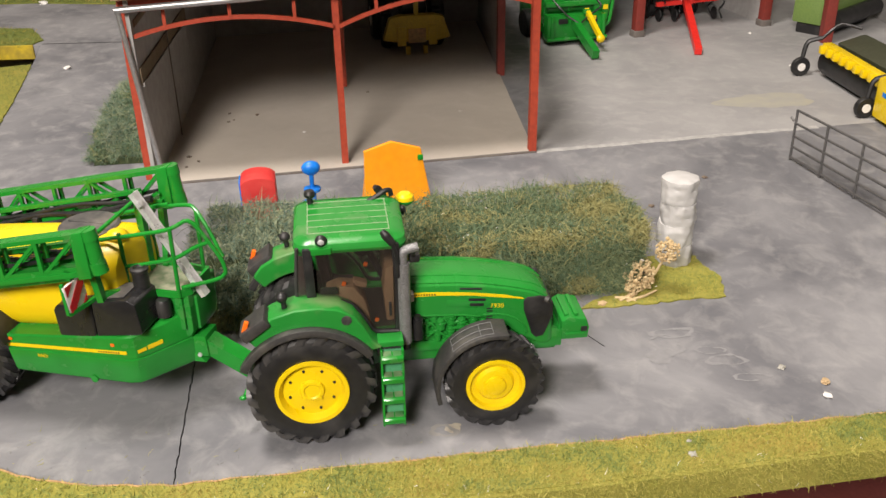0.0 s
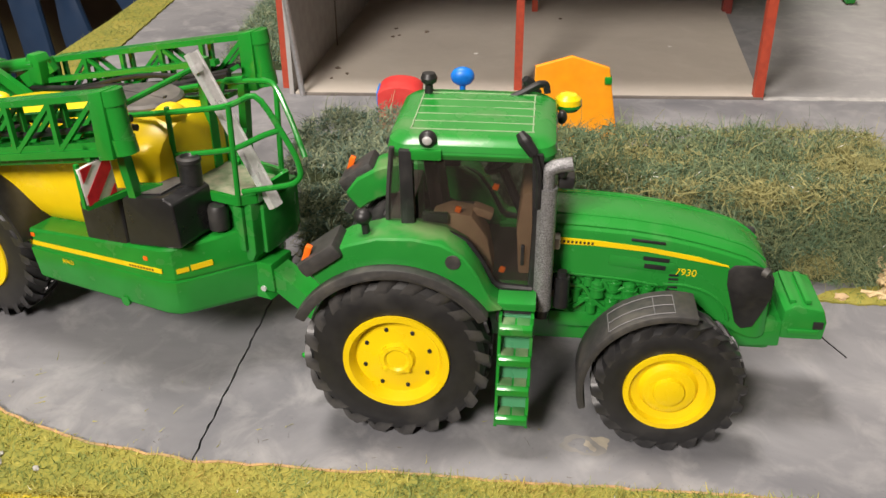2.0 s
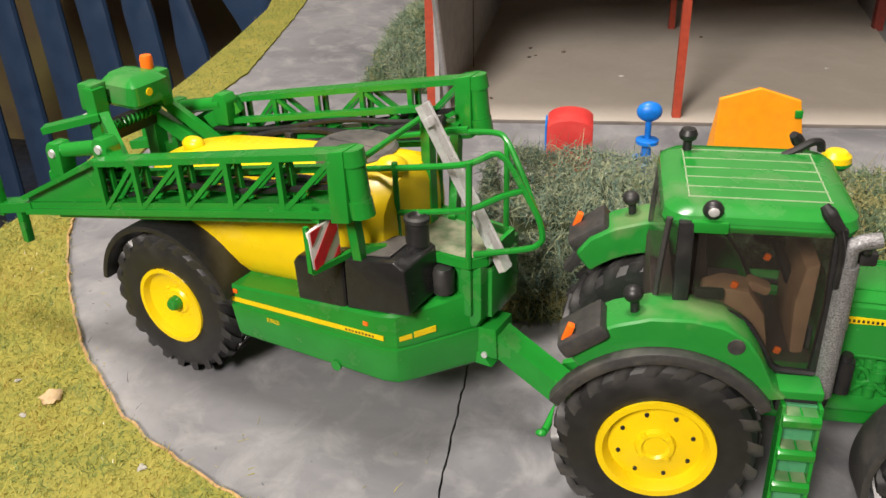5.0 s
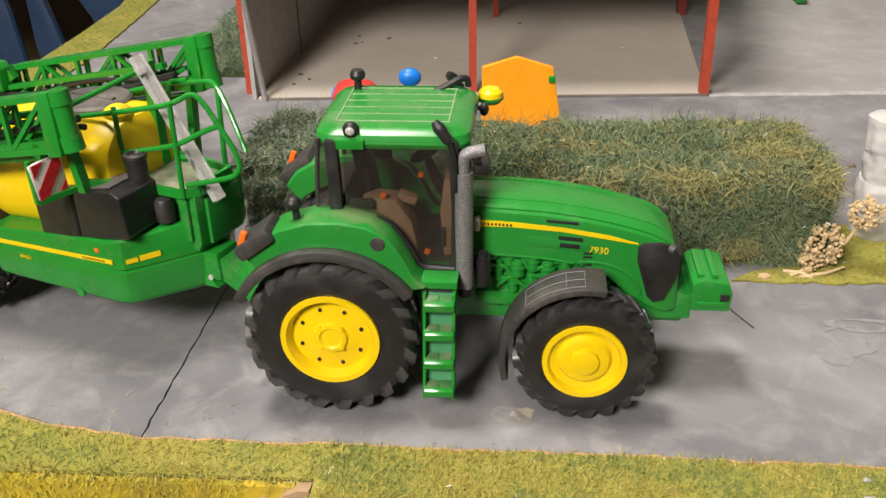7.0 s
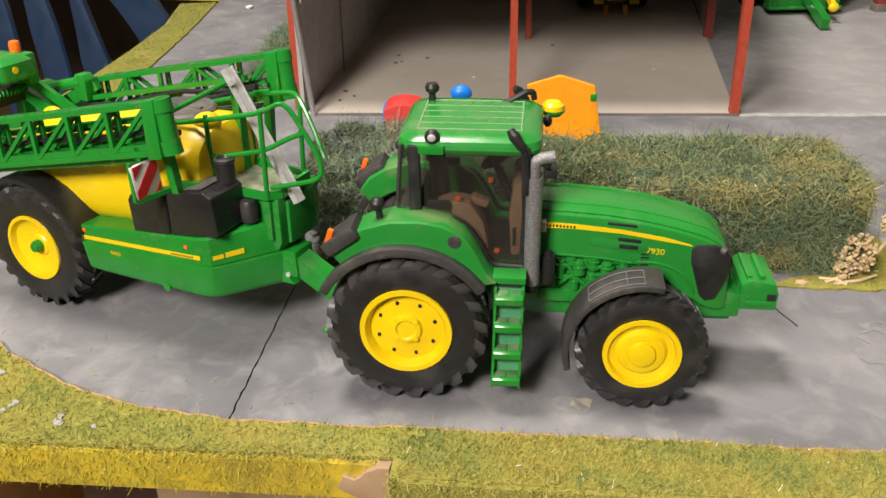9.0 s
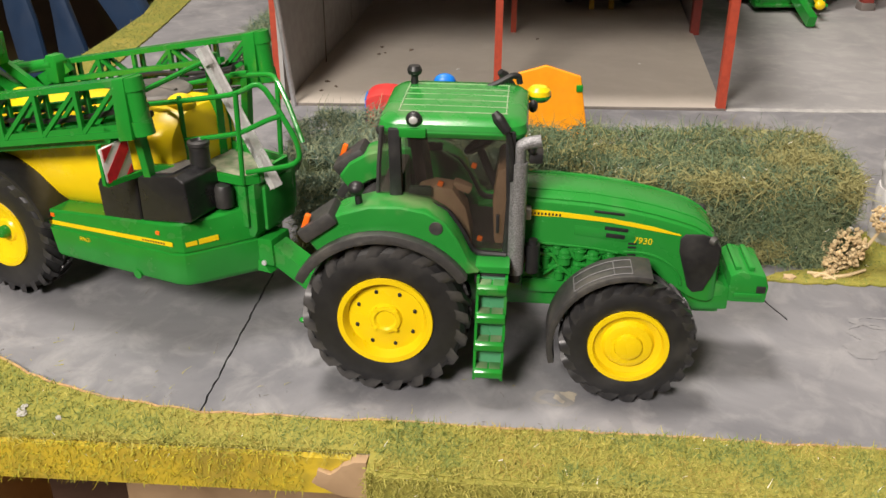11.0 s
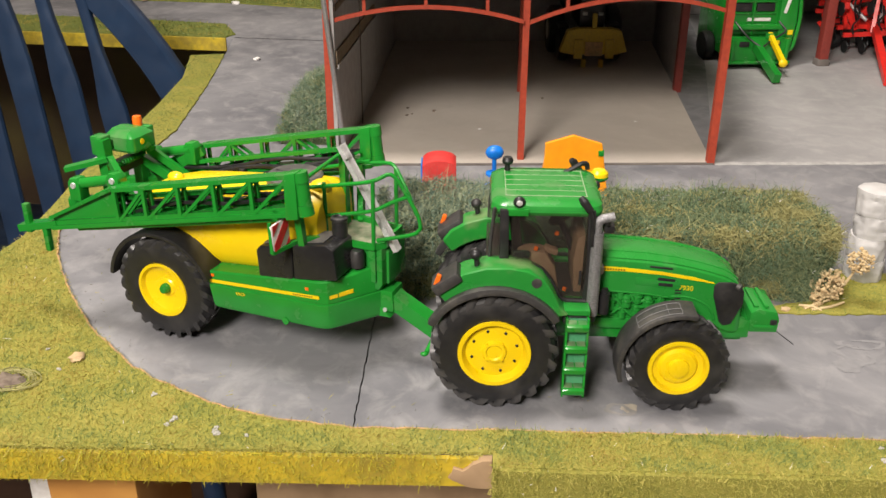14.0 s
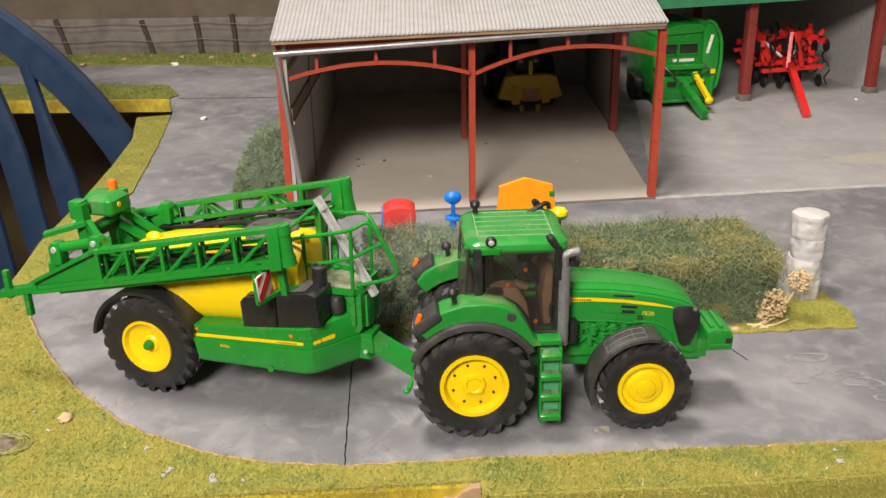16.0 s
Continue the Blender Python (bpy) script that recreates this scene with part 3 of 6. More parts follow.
def tractor():
    tr = thing("tractor", T_POSE, "dusty green toy farm tractor with yellow wheel rims", "tractor")
    for s in (-1, 1):
        wheel(tr, (0, s * 38, 31.3), 29.9, 17, 17.2, 20, s, "rear")
        wheel(tr, (88.3, s * 37, 25.2), 24.0, 14, 14.2, 20, s, "front")
    # chassis and running gear
    b = B()
    box(b, (28, 0, 36), (92, 22, 20), 2)
    box(b, (0, 0, 32), (30, 34, 22), 3)
    part("transmission_case", b, GREEN, tr)
    b = B()
    rod(b, (0, -24, 31.3), (0, 24, 31.3), 6)
    part("rear_axle", b, GREEN, tr)
    b = B()
    box(b, (88.3, 0, 25), (9, 48, 8), 2)
    part("front_axle", b, GREEN, tr)
    b = B()
    box(b, (98, 0, 32), (54, 18, 14), 2)
    part("front_frame", b, GREEN, tr)
    b = B()
    box(b, (68, 0, 44), (44, 25, 19), 1.5)
    for s in (-1, 1):
        for i, (x, z, r, h) in enumerate(((52, 51, 2.4, 5), (57.5, 47.5, 1.8, 7), (61.5, 52, 1.6, 4), (64.5, 48.5, 2.6, 5), (70, 51, 2.2, 4), (75, 48.5, 2.6, 4.5), (81, 49.5, 2.0, 4), (86, 46.8, 1.7, 4), (55, 42.5, 2.2, 4), (63, 42, 1.8, 5), (69.5, 43.5, 2.0, 5))):
            rod(b, (x, s * 13.4, z - h / 2), (x, s * 13.4, z + h / 2), r, r * 0.9, 12)
            ball(b, (x, s * 13.6, z + h / 2), r * 0.9, (1, 1, 0.7), 10, 6)
            rod(b, (x, s * 13.4, z + h * 0.1), (x, s * 13.4, z + h * 0.1 + 0.7), r * 1.22, None, 12)
        for x, z, w, h in ((54.5, 53, 5, 1.2), (67.3, 52.6, 3, 1.6), (73, 46, 6, 1.2), (59.5, 44.8, 5, 1.6), (79, 52, 4, 1.5), (83.5, 45.5, 5, 1.4), (50.5, 46.5, 2.4, 5)):
            box(b, (x, s * 13.2, z), (w, 3.4, h), 0.4, (0, (x * 7) % 11 - 5, 0))
        for p in ([(51, 53.5), (55, 50), (60, 50), (63, 45)], [(66, 53), (69, 47.5), (74, 50.5), (79, 46.5)], [(57, 41.5), (62, 46), (68, 40.5), (76, 43)]):
            tube(b, soft([(x, s * 14.4, z) for x, z in p]), 0.75, 7)
    box(b, (72, 0, 36), (46, 27, 6), 1.0)
    part("engine_block", b, GREEN_HOOD, tr, "green moulded engine with pipes and ribs")
    # bonnet
    b = B()
    secs = []
    for x, w, zt, zb in ((47.5, 14.6, 74.2, 55), (60, 15, 73.9, 54.5), (74, 15, 73.0, 53.5), (86, 15, 71.4, 51.5), (96, 15, 69.4, 47), (104, 15, 67.4, 40), (111, 14.8, 65.2, 35.5), (115.6, 14.5, 62.6, 33.5), (118.6, 14.0, 59.8, 33), (120.6, 13.2, 56.0, 33.5), (121.4, 12.2, 50, 35)):
        zs = zt - 4.6
        secs.append([Vector((x, y, z)) for y, z in ((-w, zb), (-w, zb + 0.5 * (zs - zb)), (-w, zs - 0.6), (-w * 0.97, zs + 1.4), (-w * 0.86, zt - 1.7), (-w * 0.6, zt - 0.6), (-w * 0.28, zt), (w * 0.28, zt), (w * 0.6, zt - 0.6), (w * 0.86, zt - 1.7), (w * 0.97, zs + 1.4), (w, zs - 0.6), (w, zb + 0.5 * (zs - zb)), (w, zb))])
    loft(b, secs)
    hood = part("bonnet", b, GREEN_HOOD, tr, "green sloping bonnet with a film of dust")
    b = box(B(), (120.0, 0, 46.5), (4.6, 22, 15), 1.2)
    part("radiator_grille", b, BLACK, hood, "black mesh front grille")
    top = [(47.5, 14.6, 74.2), (60, 15, 73.9), (74, 15, 73.0), (86, 15, 71.4), (96, 15, 69.4), (104, 15, 67.4), (111, 14.8, 65.2), (115.6, 14.5, 62.6), (118.6, 14.0, 59.8)]
    for s in (-1, 1):
        b = B()
        prism(b, [(105.8, 58.8), (107.6, 60.8), (114, 60.6), (118.2, 59.4), (120.6, 56.0), (120.9, 49.5), (116.4, 38.0), (112.6, 37.0), (110.4, 39.2), (106.0, 53.5)], s * 13.6, s * 15.35, 0.5)
        part("grille_cheek", b, BLACK, hood, "black mesh side grille")
        for f, off, lift in ((0.885, 0.0, -1.9), (0.56, 0.0, -0.45)):
            b = B()
            tube(b, [(x, s * w * f, z + lift) for x, w, z in top], 0.38, 6)
            part("bonnet_crease", b, GREEN_HOOD, hood)
        b = B()
        tube(b, [(48.5, s * 15.0, 55.2), (60, s * 15.1, 54.6), (74, s * 15.1, 53.6), (84, s * 15.1, 52.0)], 0.55, 6)
        part("bonnet_sill", b, GREEN_HOOD, hood)
        b = B()
        prism(b, [(67.5, 62.6), (67.5, 58.8), (86, 56.6), (90, 58.6), (88.6, 60.6), (84, 61.2)], s * 14.8, s * 15.3, 0.25)
        part("side_scoop", b, GREEN_HOOD, hood)
    for s in (-1, 1):
        b = B()
        rod(b, (117.2, s * 14.4, 58.6), (118.6, s * 15.7, 58.2), 1.8, 1.5, 14)
        part("headlight", b, FENDER, hood, "small round smoky headlight")
        b = B()
        prism(b, [(50, 65.8), (50, 68.2), (62, 67.6), (80, 65.9), (96, 63.2), (105.5, 60.6), (106, 60.0), (96, 61.6), (80, 64.2), (62, 65.7)], s * 14.9, s * 15.25)
        part("side_stripe", b, YELLOW, hood, "tapering yellow side stripe", smooth=False)
        b = B()
        for i in range(9):
            box(b, (51.4 + i * 1.3, s * 15.27, 66.85 - i * 0.06), (0.7, 0.1, 0.95))
        part("maker_mark", b, BLACK, hood, "black bars of worn lettering", smooth=False)
        for x, z, l, h in ((79.5, 68.0, 11, 0.8), (82.6, 61.6, 8.5, 1.3), (82.4, 58.9, 7.0, 1.7)):
            b = B()
            box(b, (x, s * 15.12, z), (l, 0.9, h), 0.3, (0, 5, 0))
            part("air_slot", b, BLACK, hood)
        b = B()
        tube(b, [(89 + 19 * math.cos(radians(a)), s * 15, 39 + 19 * math.sin(radians(a)) * 0.72) for a in range(100, -1, -12)], 0.7, 6)
        part("wheel_arch_rib", b, GREEN_HOOD, hood)
        b = B()
        for i in range(6):
            box(b, (88.8, s * 14.4, 48.5 + i * 1.5), (3.2, 1.6, 0.8), 0.2)
        part("cooling_fin_stack", b, BLACK, tr)
    lettering("7930", 3.5, hood, mm(92.5, -15.12, 57.2, 90, 4, 0), YELLOW)
    lettering("7930", 3.5, hood, mm(92.5, 15.12, 57.2, 90, -4, 180), YELLOW)
    # front weight
    b = B()
    prism(b, [(126.5, 32.2), (140.5, 32.2), (141, 39), (139.5, 43.6), (130, 45), (126.5, 43)], -12.5, 12.5, 1.0)
    weight = part("front_weight", b, GREEN_DUSTY, tr, "green block weight hung on the nose")
    b = B()
    prism(b, [(104, 27.5), (127, 28.5), (127, 38), (121, 40), (114, 36.5), (104, 36)], -12, 12, 1.0)
    part("weight_bracket", b, GREEN_DUSTY, tr)
    for x in (129.5, 134.5):
        b = box(B(), (x, 0, 45.2), (2.2, 20, 1.6), 0.5)
        part("weight_ridge", b, GREEN_DUSTY, weight)
    b = box(B(), (133.5, -12.9, 35.4), (10, 1.0, 2.0), 0.4)
    part("weight_ridge", b, GREEN_DUSTY, weight)
    b = B()
    box(b, (138.2, -12.3, 38), (3.4, 1.2, 2.8), 0.3)
    part("pin_slot", b, BLACK, weight)
    b = B()
    tube(b, [(139, -6, 33), (143, -8, 29.6), (150, -12, 25.5)], 0.25, 5)
    part("loose_wire", b, BLACK, weight)
    # cab
    for s in (-1, 1):
        b = B()
        prism(b, [(1.2, 73), (5.6, 73), (5.0, 101), (0.8, 101)], s * 26.4, s * 22.8, 0.6)
        part("door_post", b, BLACK, tr)
        b = B()
        prism(b, [(41.4, 53.5), (44.6, 53.5), (45.6, 76), (44.6, 101), (41.2, 101), (42.2, 76)], s * 25.9, s * 22.8, 0.6)
        part("front_post", b, BLACK, tr)
        b = B()
        tube(b, soft([(6, s * 25.2, 74.2), (15, s * 25.6, 73.6), (22, s * 25.8, 70.5), (27, s * 25.8, 63), (31, s * 25.8, 55), (43, s * 25.6, 54.3)], 4), 1.25, 8)
        part("door_frame", b, BLACK, tr)
        b = B()
        prism(b, [(6.5, 74), (15, 73.6), (22, 70), (27, 63), (31.5, 54.4), (42.4, 54.4), (43.2, 76), (42.4, 100.5), (6.5, 100.5)], s * 25.0, s * 24.5)
        part("door_window", b, GLASS, tr, "smoked clear door glazing", smooth=False)
        b = B()
        prism(b, [(-3.2, 75), (3.6, 73.5), (3.0, 100.5), (-1.8, 100.5)], s * 24.6, s * 24.1)
        part("rear_side_window", b, GLASS, tr, smooth=False)
        b = B()
        tube(b, soft([(-3.6, s * 23.4, 72.5), (-3.0, s * 23.8, 86), (-1.6, s * 23.6, 101)], 3), 0.9, 6)
        part("rear_post", b, FENDER, tr)
        b = B()
        prism(b, [(7, 73.5), (15, 73), (21.5, 69.4), (26.5, 62.4), (31, 54.6), (27.4, 54.6), (22.5, 62), (18, 67), (12.5, 69.4), (7, 69.6)], s * 25.5, s * 24.4, 0.3)
        part("door_lower_trim", b, BLACK, tr)
        b = B()
        box(b, (11.5, s * 22.5, 77.2), (8, 2, 3.2), 0.5)
        part("arm_rest", b, BLACK, tr)
        b = B()
        box(b, (39.5, s * 26.2, 67), (1.2, 1.6, 7), 0.4)
        part("door_handle", b, BLACK, tr)
    b = B()
    prism(b, [(44.6, 76), (45.4, 76), (44.2, 100.5), (43.4, 100.5)], -22.5, 22.5)
    part("windscreen", b, GLASS, tr, smooth=False)
    b = B()
    prism(b, [(-4.2, 74), (-3.6, 74), (-2.0, 100.5), (-2.6, 100.5)], -22.5, 22.5)
    part("rear_window", b, GLASS, tr, smooth=False)
    b = B()
    box(b, (21, 0, 50.5), (47, 46, 5), 1)
    part("cab_floor", b, SEAT, tr)
    b = B()
    box(b, (-1, 0, 64), (7, 44, 20), 1.5)
    part("cab_back_panel", b, SEAT, tr)
    b = B()
    box(b, (16, 0, 66), (16, 17, 6), 2)
    box(b, (9.5, 0, 80), (5, 16, 25), 2, (0, -8, 0))
    part("driver_seat", b, SEAT, tr, "dark brown moulded driver seat")
    b = B()
    prism(b, [(10, 55), (10, 76), (16, 78.2), (23, 77.4), (28, 70), (30, 60), (30, 55)], -21, -11, 1.5)
    box(b, (26, -14, 76), (7, 5, 3), 1, (0, 20, 0))
    part("side_console", b, TAN, tr, "tan plastic armrest console")
    b = B()
    prism(b, [(38, 53), (42, 53), (42.5, 84), (38.5, 82), (37, 70)], -14, 14, 1.2)
    part("dashboard", b, TAN, tr)
    b = B()
    rod(b, (38, 0, 70), (31, 0, 86), 1.6)
    lathe(b, [(5.2, -0.6), (6.2, -0.6), (6.4, 0.2), (5.6, 0.8), (5.0, 0.2), (5.2, -0.6)], 20, "z", (0, 0, 0))
    for v in b.verts:
        if v.co.length < 8:
            v.co = pose(31, 0, 87, 0, -28, 0) @ v.co
    part("steering_wheel", b, BLACK, tr)
    for c in ((18.5, -20, 79), (33, -20.5, 58.2), (29.5, -4, 80)):
        b = B()
        box(b, c, (2, 1.2, 2.2), 0.5, (0, 20, 0))
        part("control_knob", b, ORANGE, tr, "bright orange control knob")
    # roof
    b = B()
    c = (22.6, 0)
    loft(b, [rounded(24.4, 23.2, 6, 6, 99.4, c), rounded(25.6, 24.6, 6.5, 6, 100.2, c), rounded(26.2, 25.2, 7, 6, 102.0, c), rounded(25.6, 24.4, 7, 6, 104.6, c), rounded(23.4, 22.2, 6.4, 6, 106.4, c), rounded(19.6, 19.0, 5, 6, 106.9, c), rounded(6, 6, 3, 6, 107.2, c)])
    roof = part("roof", b, GREEN_DUSTY, tr, "green cab roof with pale ribs")
    roof.matrix_basis = mm(0, 0, -2.4)
    b = B()
    for i in range(6):
        y = -17 + i * 6.8
        bar(b, (3.2, y, 107.05), (41.5, y, 107.05), 0.35, 0.3)
    for x in (3.6, 41.0):
        bar(b, (x, -17, 107.05), (x, 17, 107.05), 0.35, 0.3)
    part("roof_rib", b, LINE, roof, "pale rib lines", smooth=False)
    b = B()
    rod(b, (9.6, -22.5, 102.5), (9.6, -22.5, 106.0), 1.8)
    ball(b, (9.6, -23.5, 106.2), 2.9, (1, 0.8, 1))
    lamp = part("work_lamp", b, BLACK, roof, "round black work lamp")
    b = B()
    ball(b, (9.6, -25.5, 106.4), 1.55, (1, 0.35, 0.9))
    part("lens", b, LENS, lamp)
    b = B()
    box(b, (9, -25.2, 102), (10, 2.2, 3.4), 0.6)
    part("lamp_bracket", b, GREEN, roof)
    b = B()
    rod(b, (5, 17.5, 105.5), (5, 17.5, 110.5), 1.7, 1.2)
    lathe(b, [(1.2, 109.5), (2.6, 110.6), (2.9, 112), (2.2, 113.6), (0.01, 114)], 14, "z", (5, 17.5, 0))
    part("aerial_dome", b, BLACK, roof, "black mushroom-shaped aerial")
    b = B()
    tube(b, soft([(33, 17, 106), (37, 18, 107.6), (42, 19.5, 110.2), (44.5, 20.2, 110.0), (45, 20.2, 107)], 4), 1.25, 8)
    part("aerial_hook", b, BLACK, roof, "bent black wire aerial")
    for s in (-1, 1):
        b = B()
        tube(b, soft([(37.2, s * 25.2, 107.6), (39, s * 26.4, 105.4), (41.8, s * 27, 101.6)], 3), [1.3, 2.0, 2.1, 2.0, 1.9, 1.7, 1.2], 10)
        tube(b, soft([(41.6, s * 27, 102), (43.4, s * 27.4, 96), (43.6, s * 26.8, 84)], 3), 0.95, 8)
        part("mirror_arm", b, BLACK, tr)
        b = B()
        ball(b, (50.5, s * 23, 95.0), 2.3, (0.8, 1, 1.1))
        rod(b, (44, s * 21.5, 97.5), (50, s * 23, 95.0), 0.9)
        part("cab_front_lamp", b, BLACK, tr)
    b = B()
    lathe(b, [(0.01, 93.4), (3.4, 93.8), (4.9, 95.4), (4.9, 96.4)], 18, "z", (52.5, 31, 1))
    rod(b, (45, 24, 99), (50, 31, 96), 1.2)
    horn = part("rear_view_mirror", b, GREEN, tr, "green mirror pod with a yellow cap")
    b = B()
    lathe(b, [(4.9, 96.4), (4.6, 98.2), (3, 99.6), (0.01, 100.0)], 18, "z", (52.5, 31, 1))
    part("cap", b, YELLOW, horn)
    # exhaust
    b = B()
    rod(b, (46.2, -24.5, 47), (46.2, -24.5, 90), 3.15, 3.15, 24)
    ex = part("exhaust_pipe", b, MESH, tr, "grey perforated exhaust pipe")
    b = B()
    tube(b, soft([(46.2, -24.5, 89.5), (46.2, -24.5, 95.5), (48.5, -24.5, 97), (53.5, -24.5, 98)], 4), 2.2, 14)
    part("exhaust_tip", b, MESH, ex, "bare metal bent outlet")
    b = B()
    rod(b, (46.2, -24.5, 43.5), (46.2, -24.5, 48), 2.2, 2.8, 14)
    rod(b, (52.5, -21, 46), (52.5, -21, 57), 2.6, 2.6, 12)
    rod(b, (52.5, -21, 57), (52.5, -21, 59), 1.6, 1.6, 12)
    box(b, (50, -18, 51), (7, 8, 3), 0.6)
    part("filter_canister", b, BLACK, tr)
    b = B()
    box(b, (52, -18.5, 90.5), (5, 8, 4), 1)
    part("intake_box", b, BLACK, tr)
    b = B()
    box(b, (50.2, -17.5, 68), (2.2, 5, 4), 0.6)
    part("mount_bracket", b, ALU, tr)
    # mudguards
    for s in (-1, 1):
        b = B()
        pts = [(-27.5, 62.5), (-23, 68.5), (-15, 73.2), (-5, 76.2), (6, 76.6), (15, 75), (21.5, 71.3), (26, 65), (30, 56.5), (34.5, 52.2)]
        pts += [(33.2 * math.cos(radians(a)), 31.3 + 33.2 * math.sin(radians(a))) for a in range(36, 140, 8)]
        prism(b, pts, s * 37, s * 22, 1.6, 3)
        guard = part("rear_mudguard", b, MUDDY, tr, "dusty green rear mudguard")
        b = B()
        arc_band(b, 0, 31.3, 32.6, 36.2, 34, 152, s * 41.0, s * 36.2, 24, 0.7)
        part("mudguard_flare", b, FENDER, guard, "dark grey rubber edge flare")
        b = B()
        box(b, (-23, s * 31.5, 68), (15, 15, 5.5), 1.6, (0, -36, 0))
        tail = part("tail_light_housing", b, FENDER, tr)
        b = B()
        box(b, (-27.5, s * 35.6, 68.5), (2.2, 2.6, 7), 0.6, (0, 18, 0))
        part("reflector", b, ORANGE, tail, "orange side reflector")
        b = B()
        rod(b, (-9, s * 31, 73), (-9.5, s * 31, 79), 1.3)
        ball(b, (-10, s * 31, 80.5), 2.9, (1, 1, 0.9))
        part("rear_work_lamp", b, BLACK, tr)
        b = B()
        rod(b, (18.5, s * 37.4, 69.2), (18.5, s * 36, 69.2), 2.4, 2.4, 18)
        part("filler_cap", b, FENDER, guard)
        b = B()
        prism(b, [(30, 51.5), (44.5, 51.5), (44.5, 54.2), (30, 54.2)], s * 35, s * 20, 0.5)
        part("door_sill", b, GREEN_DUSTY, tr)
        b = B()
        box(b, (38, s * 29, 48.5), (12, 10, 5), 1)
        part("step_mount", b, BLACK, tr)
        # steps
        b = B()
        for x in (33.6, 43.6):
            bar(b, (x, s * 35.6, 51), (x - 0.6, s * 39.9, 11), 1.0, 5.6, (0, 1, 0))
        step = part("step_frame", b, GREEN, tr, "glossy green boarding steps")
        b = bar(B(), (38.4, s * 34.6, 50), (38.0, s * 38.6, 12), 9.4, 1.0, (0, 1, 0))
        part("step_back", b, STEP_BACK, step, "green back of the steps, paled by painted sheen")
        for i in range(4):
            z, y = 47.4 - i * 10.9, 37.0 + i * 1.15
            x = 38.6 - i * 0.15
            b = B()
            prism(b, [(-3.4, -1.8), (2.6, -2.6), (3.6, -1.4), (3.8, 0.8), (2.8, 1.9), (-3.4, 1.6)], -5.3, 5.3, 0.6)
            b.transform(Matrix(((0, 1, 0, x), (s, 0, 0, s * y), (0, 0, 1, z), (0, 0, 0, 1))))
            tread = part("tread", b, GREEN, step, "rounded green tread")
            b = B()
            for k in (-1, 1):
                box(b, (x + k * 2.3, s * (y + 0.2), z + 1.75), (4.0, 4.6, 0.5), 0.2)
            part("tread_pad", b, PLATE, tread, "dust-covered tread pad")
        b = B()
        arc_band(b, 88.3, 25.2, 27.2, 29.6, 78, 196, s * 38.5, s * 22.5, 24, 0.6)
        guard = part("front_mudguard", b, FENDER, tr, "grey front mudguard with ribs")
        b = B()
        for y0 in (-36.4, -31.5, -26):
            tube(b, [(88.3 + 29.75 * math.cos(radians(a)), -s * y0, 25.2 + 29.75 * math.sin(radians(a))) for a in range(92, 140, 6)], 0.22, 4)
        for a in (92, 104, 134):
            tube(b, [(88.3 + 29.75 * math.cos(radians(a)), s * 36.4, 25.2 + 29.75 * math.sin(radians(a))), (88.3 + 29.75 * math.cos(radians(a)), s * 26, 25.2 + 29.75 * math.sin(radians(a)))], 0.22, 4)
        part("rib", b, RIB, guard)
    # rear linkage
    b = B()
    bar(b, (-14, -9, 30), (-29, -11, 24), 3, 3.6)
    bar(b, (-14, 9, 30), (-29, 11, 24), 3, 3.6)
    box(b, (-22, 0, 22), (22, 8, 5), 1)
    part("rear_hitch", b, GREEN, tr)
    b = B()
    rod(b, (-33.5, -20, 20), (-31, -12, 22), 1.3)
    ball(b, (-34.6, -21, 19.8), 1.5, (1.3, 1, 0.8))
    rod(b, (-31, -12, 22), (-27, -8, 25), 1.4)
    part("link_arm", b, GREEN, tr)
    return tr


tractor()

# ---- trailed sprayer ----
STRIPE_RED = coat("red_film", (0.62, 0.02, 0.03), None, 0.35, bump=0.0)
TANKBLACK = coat("glossy_black_plastic", (0.012, 0.012, 0.013), (0.017, 0.017, 0.018), 0.3, grain=300, bump=0.04, dust=(0.05, 0.047, 0.042), dust_at=0.68, dust_scale=60)
LID = coat("worn_black_lid", (0.05, 0.05, 0.05), (0.09, 0.085, 0.08), 0.5, grain=300, bump=0.15, dust=(0.2, 0.18, 0.15), dust_at=0.6)


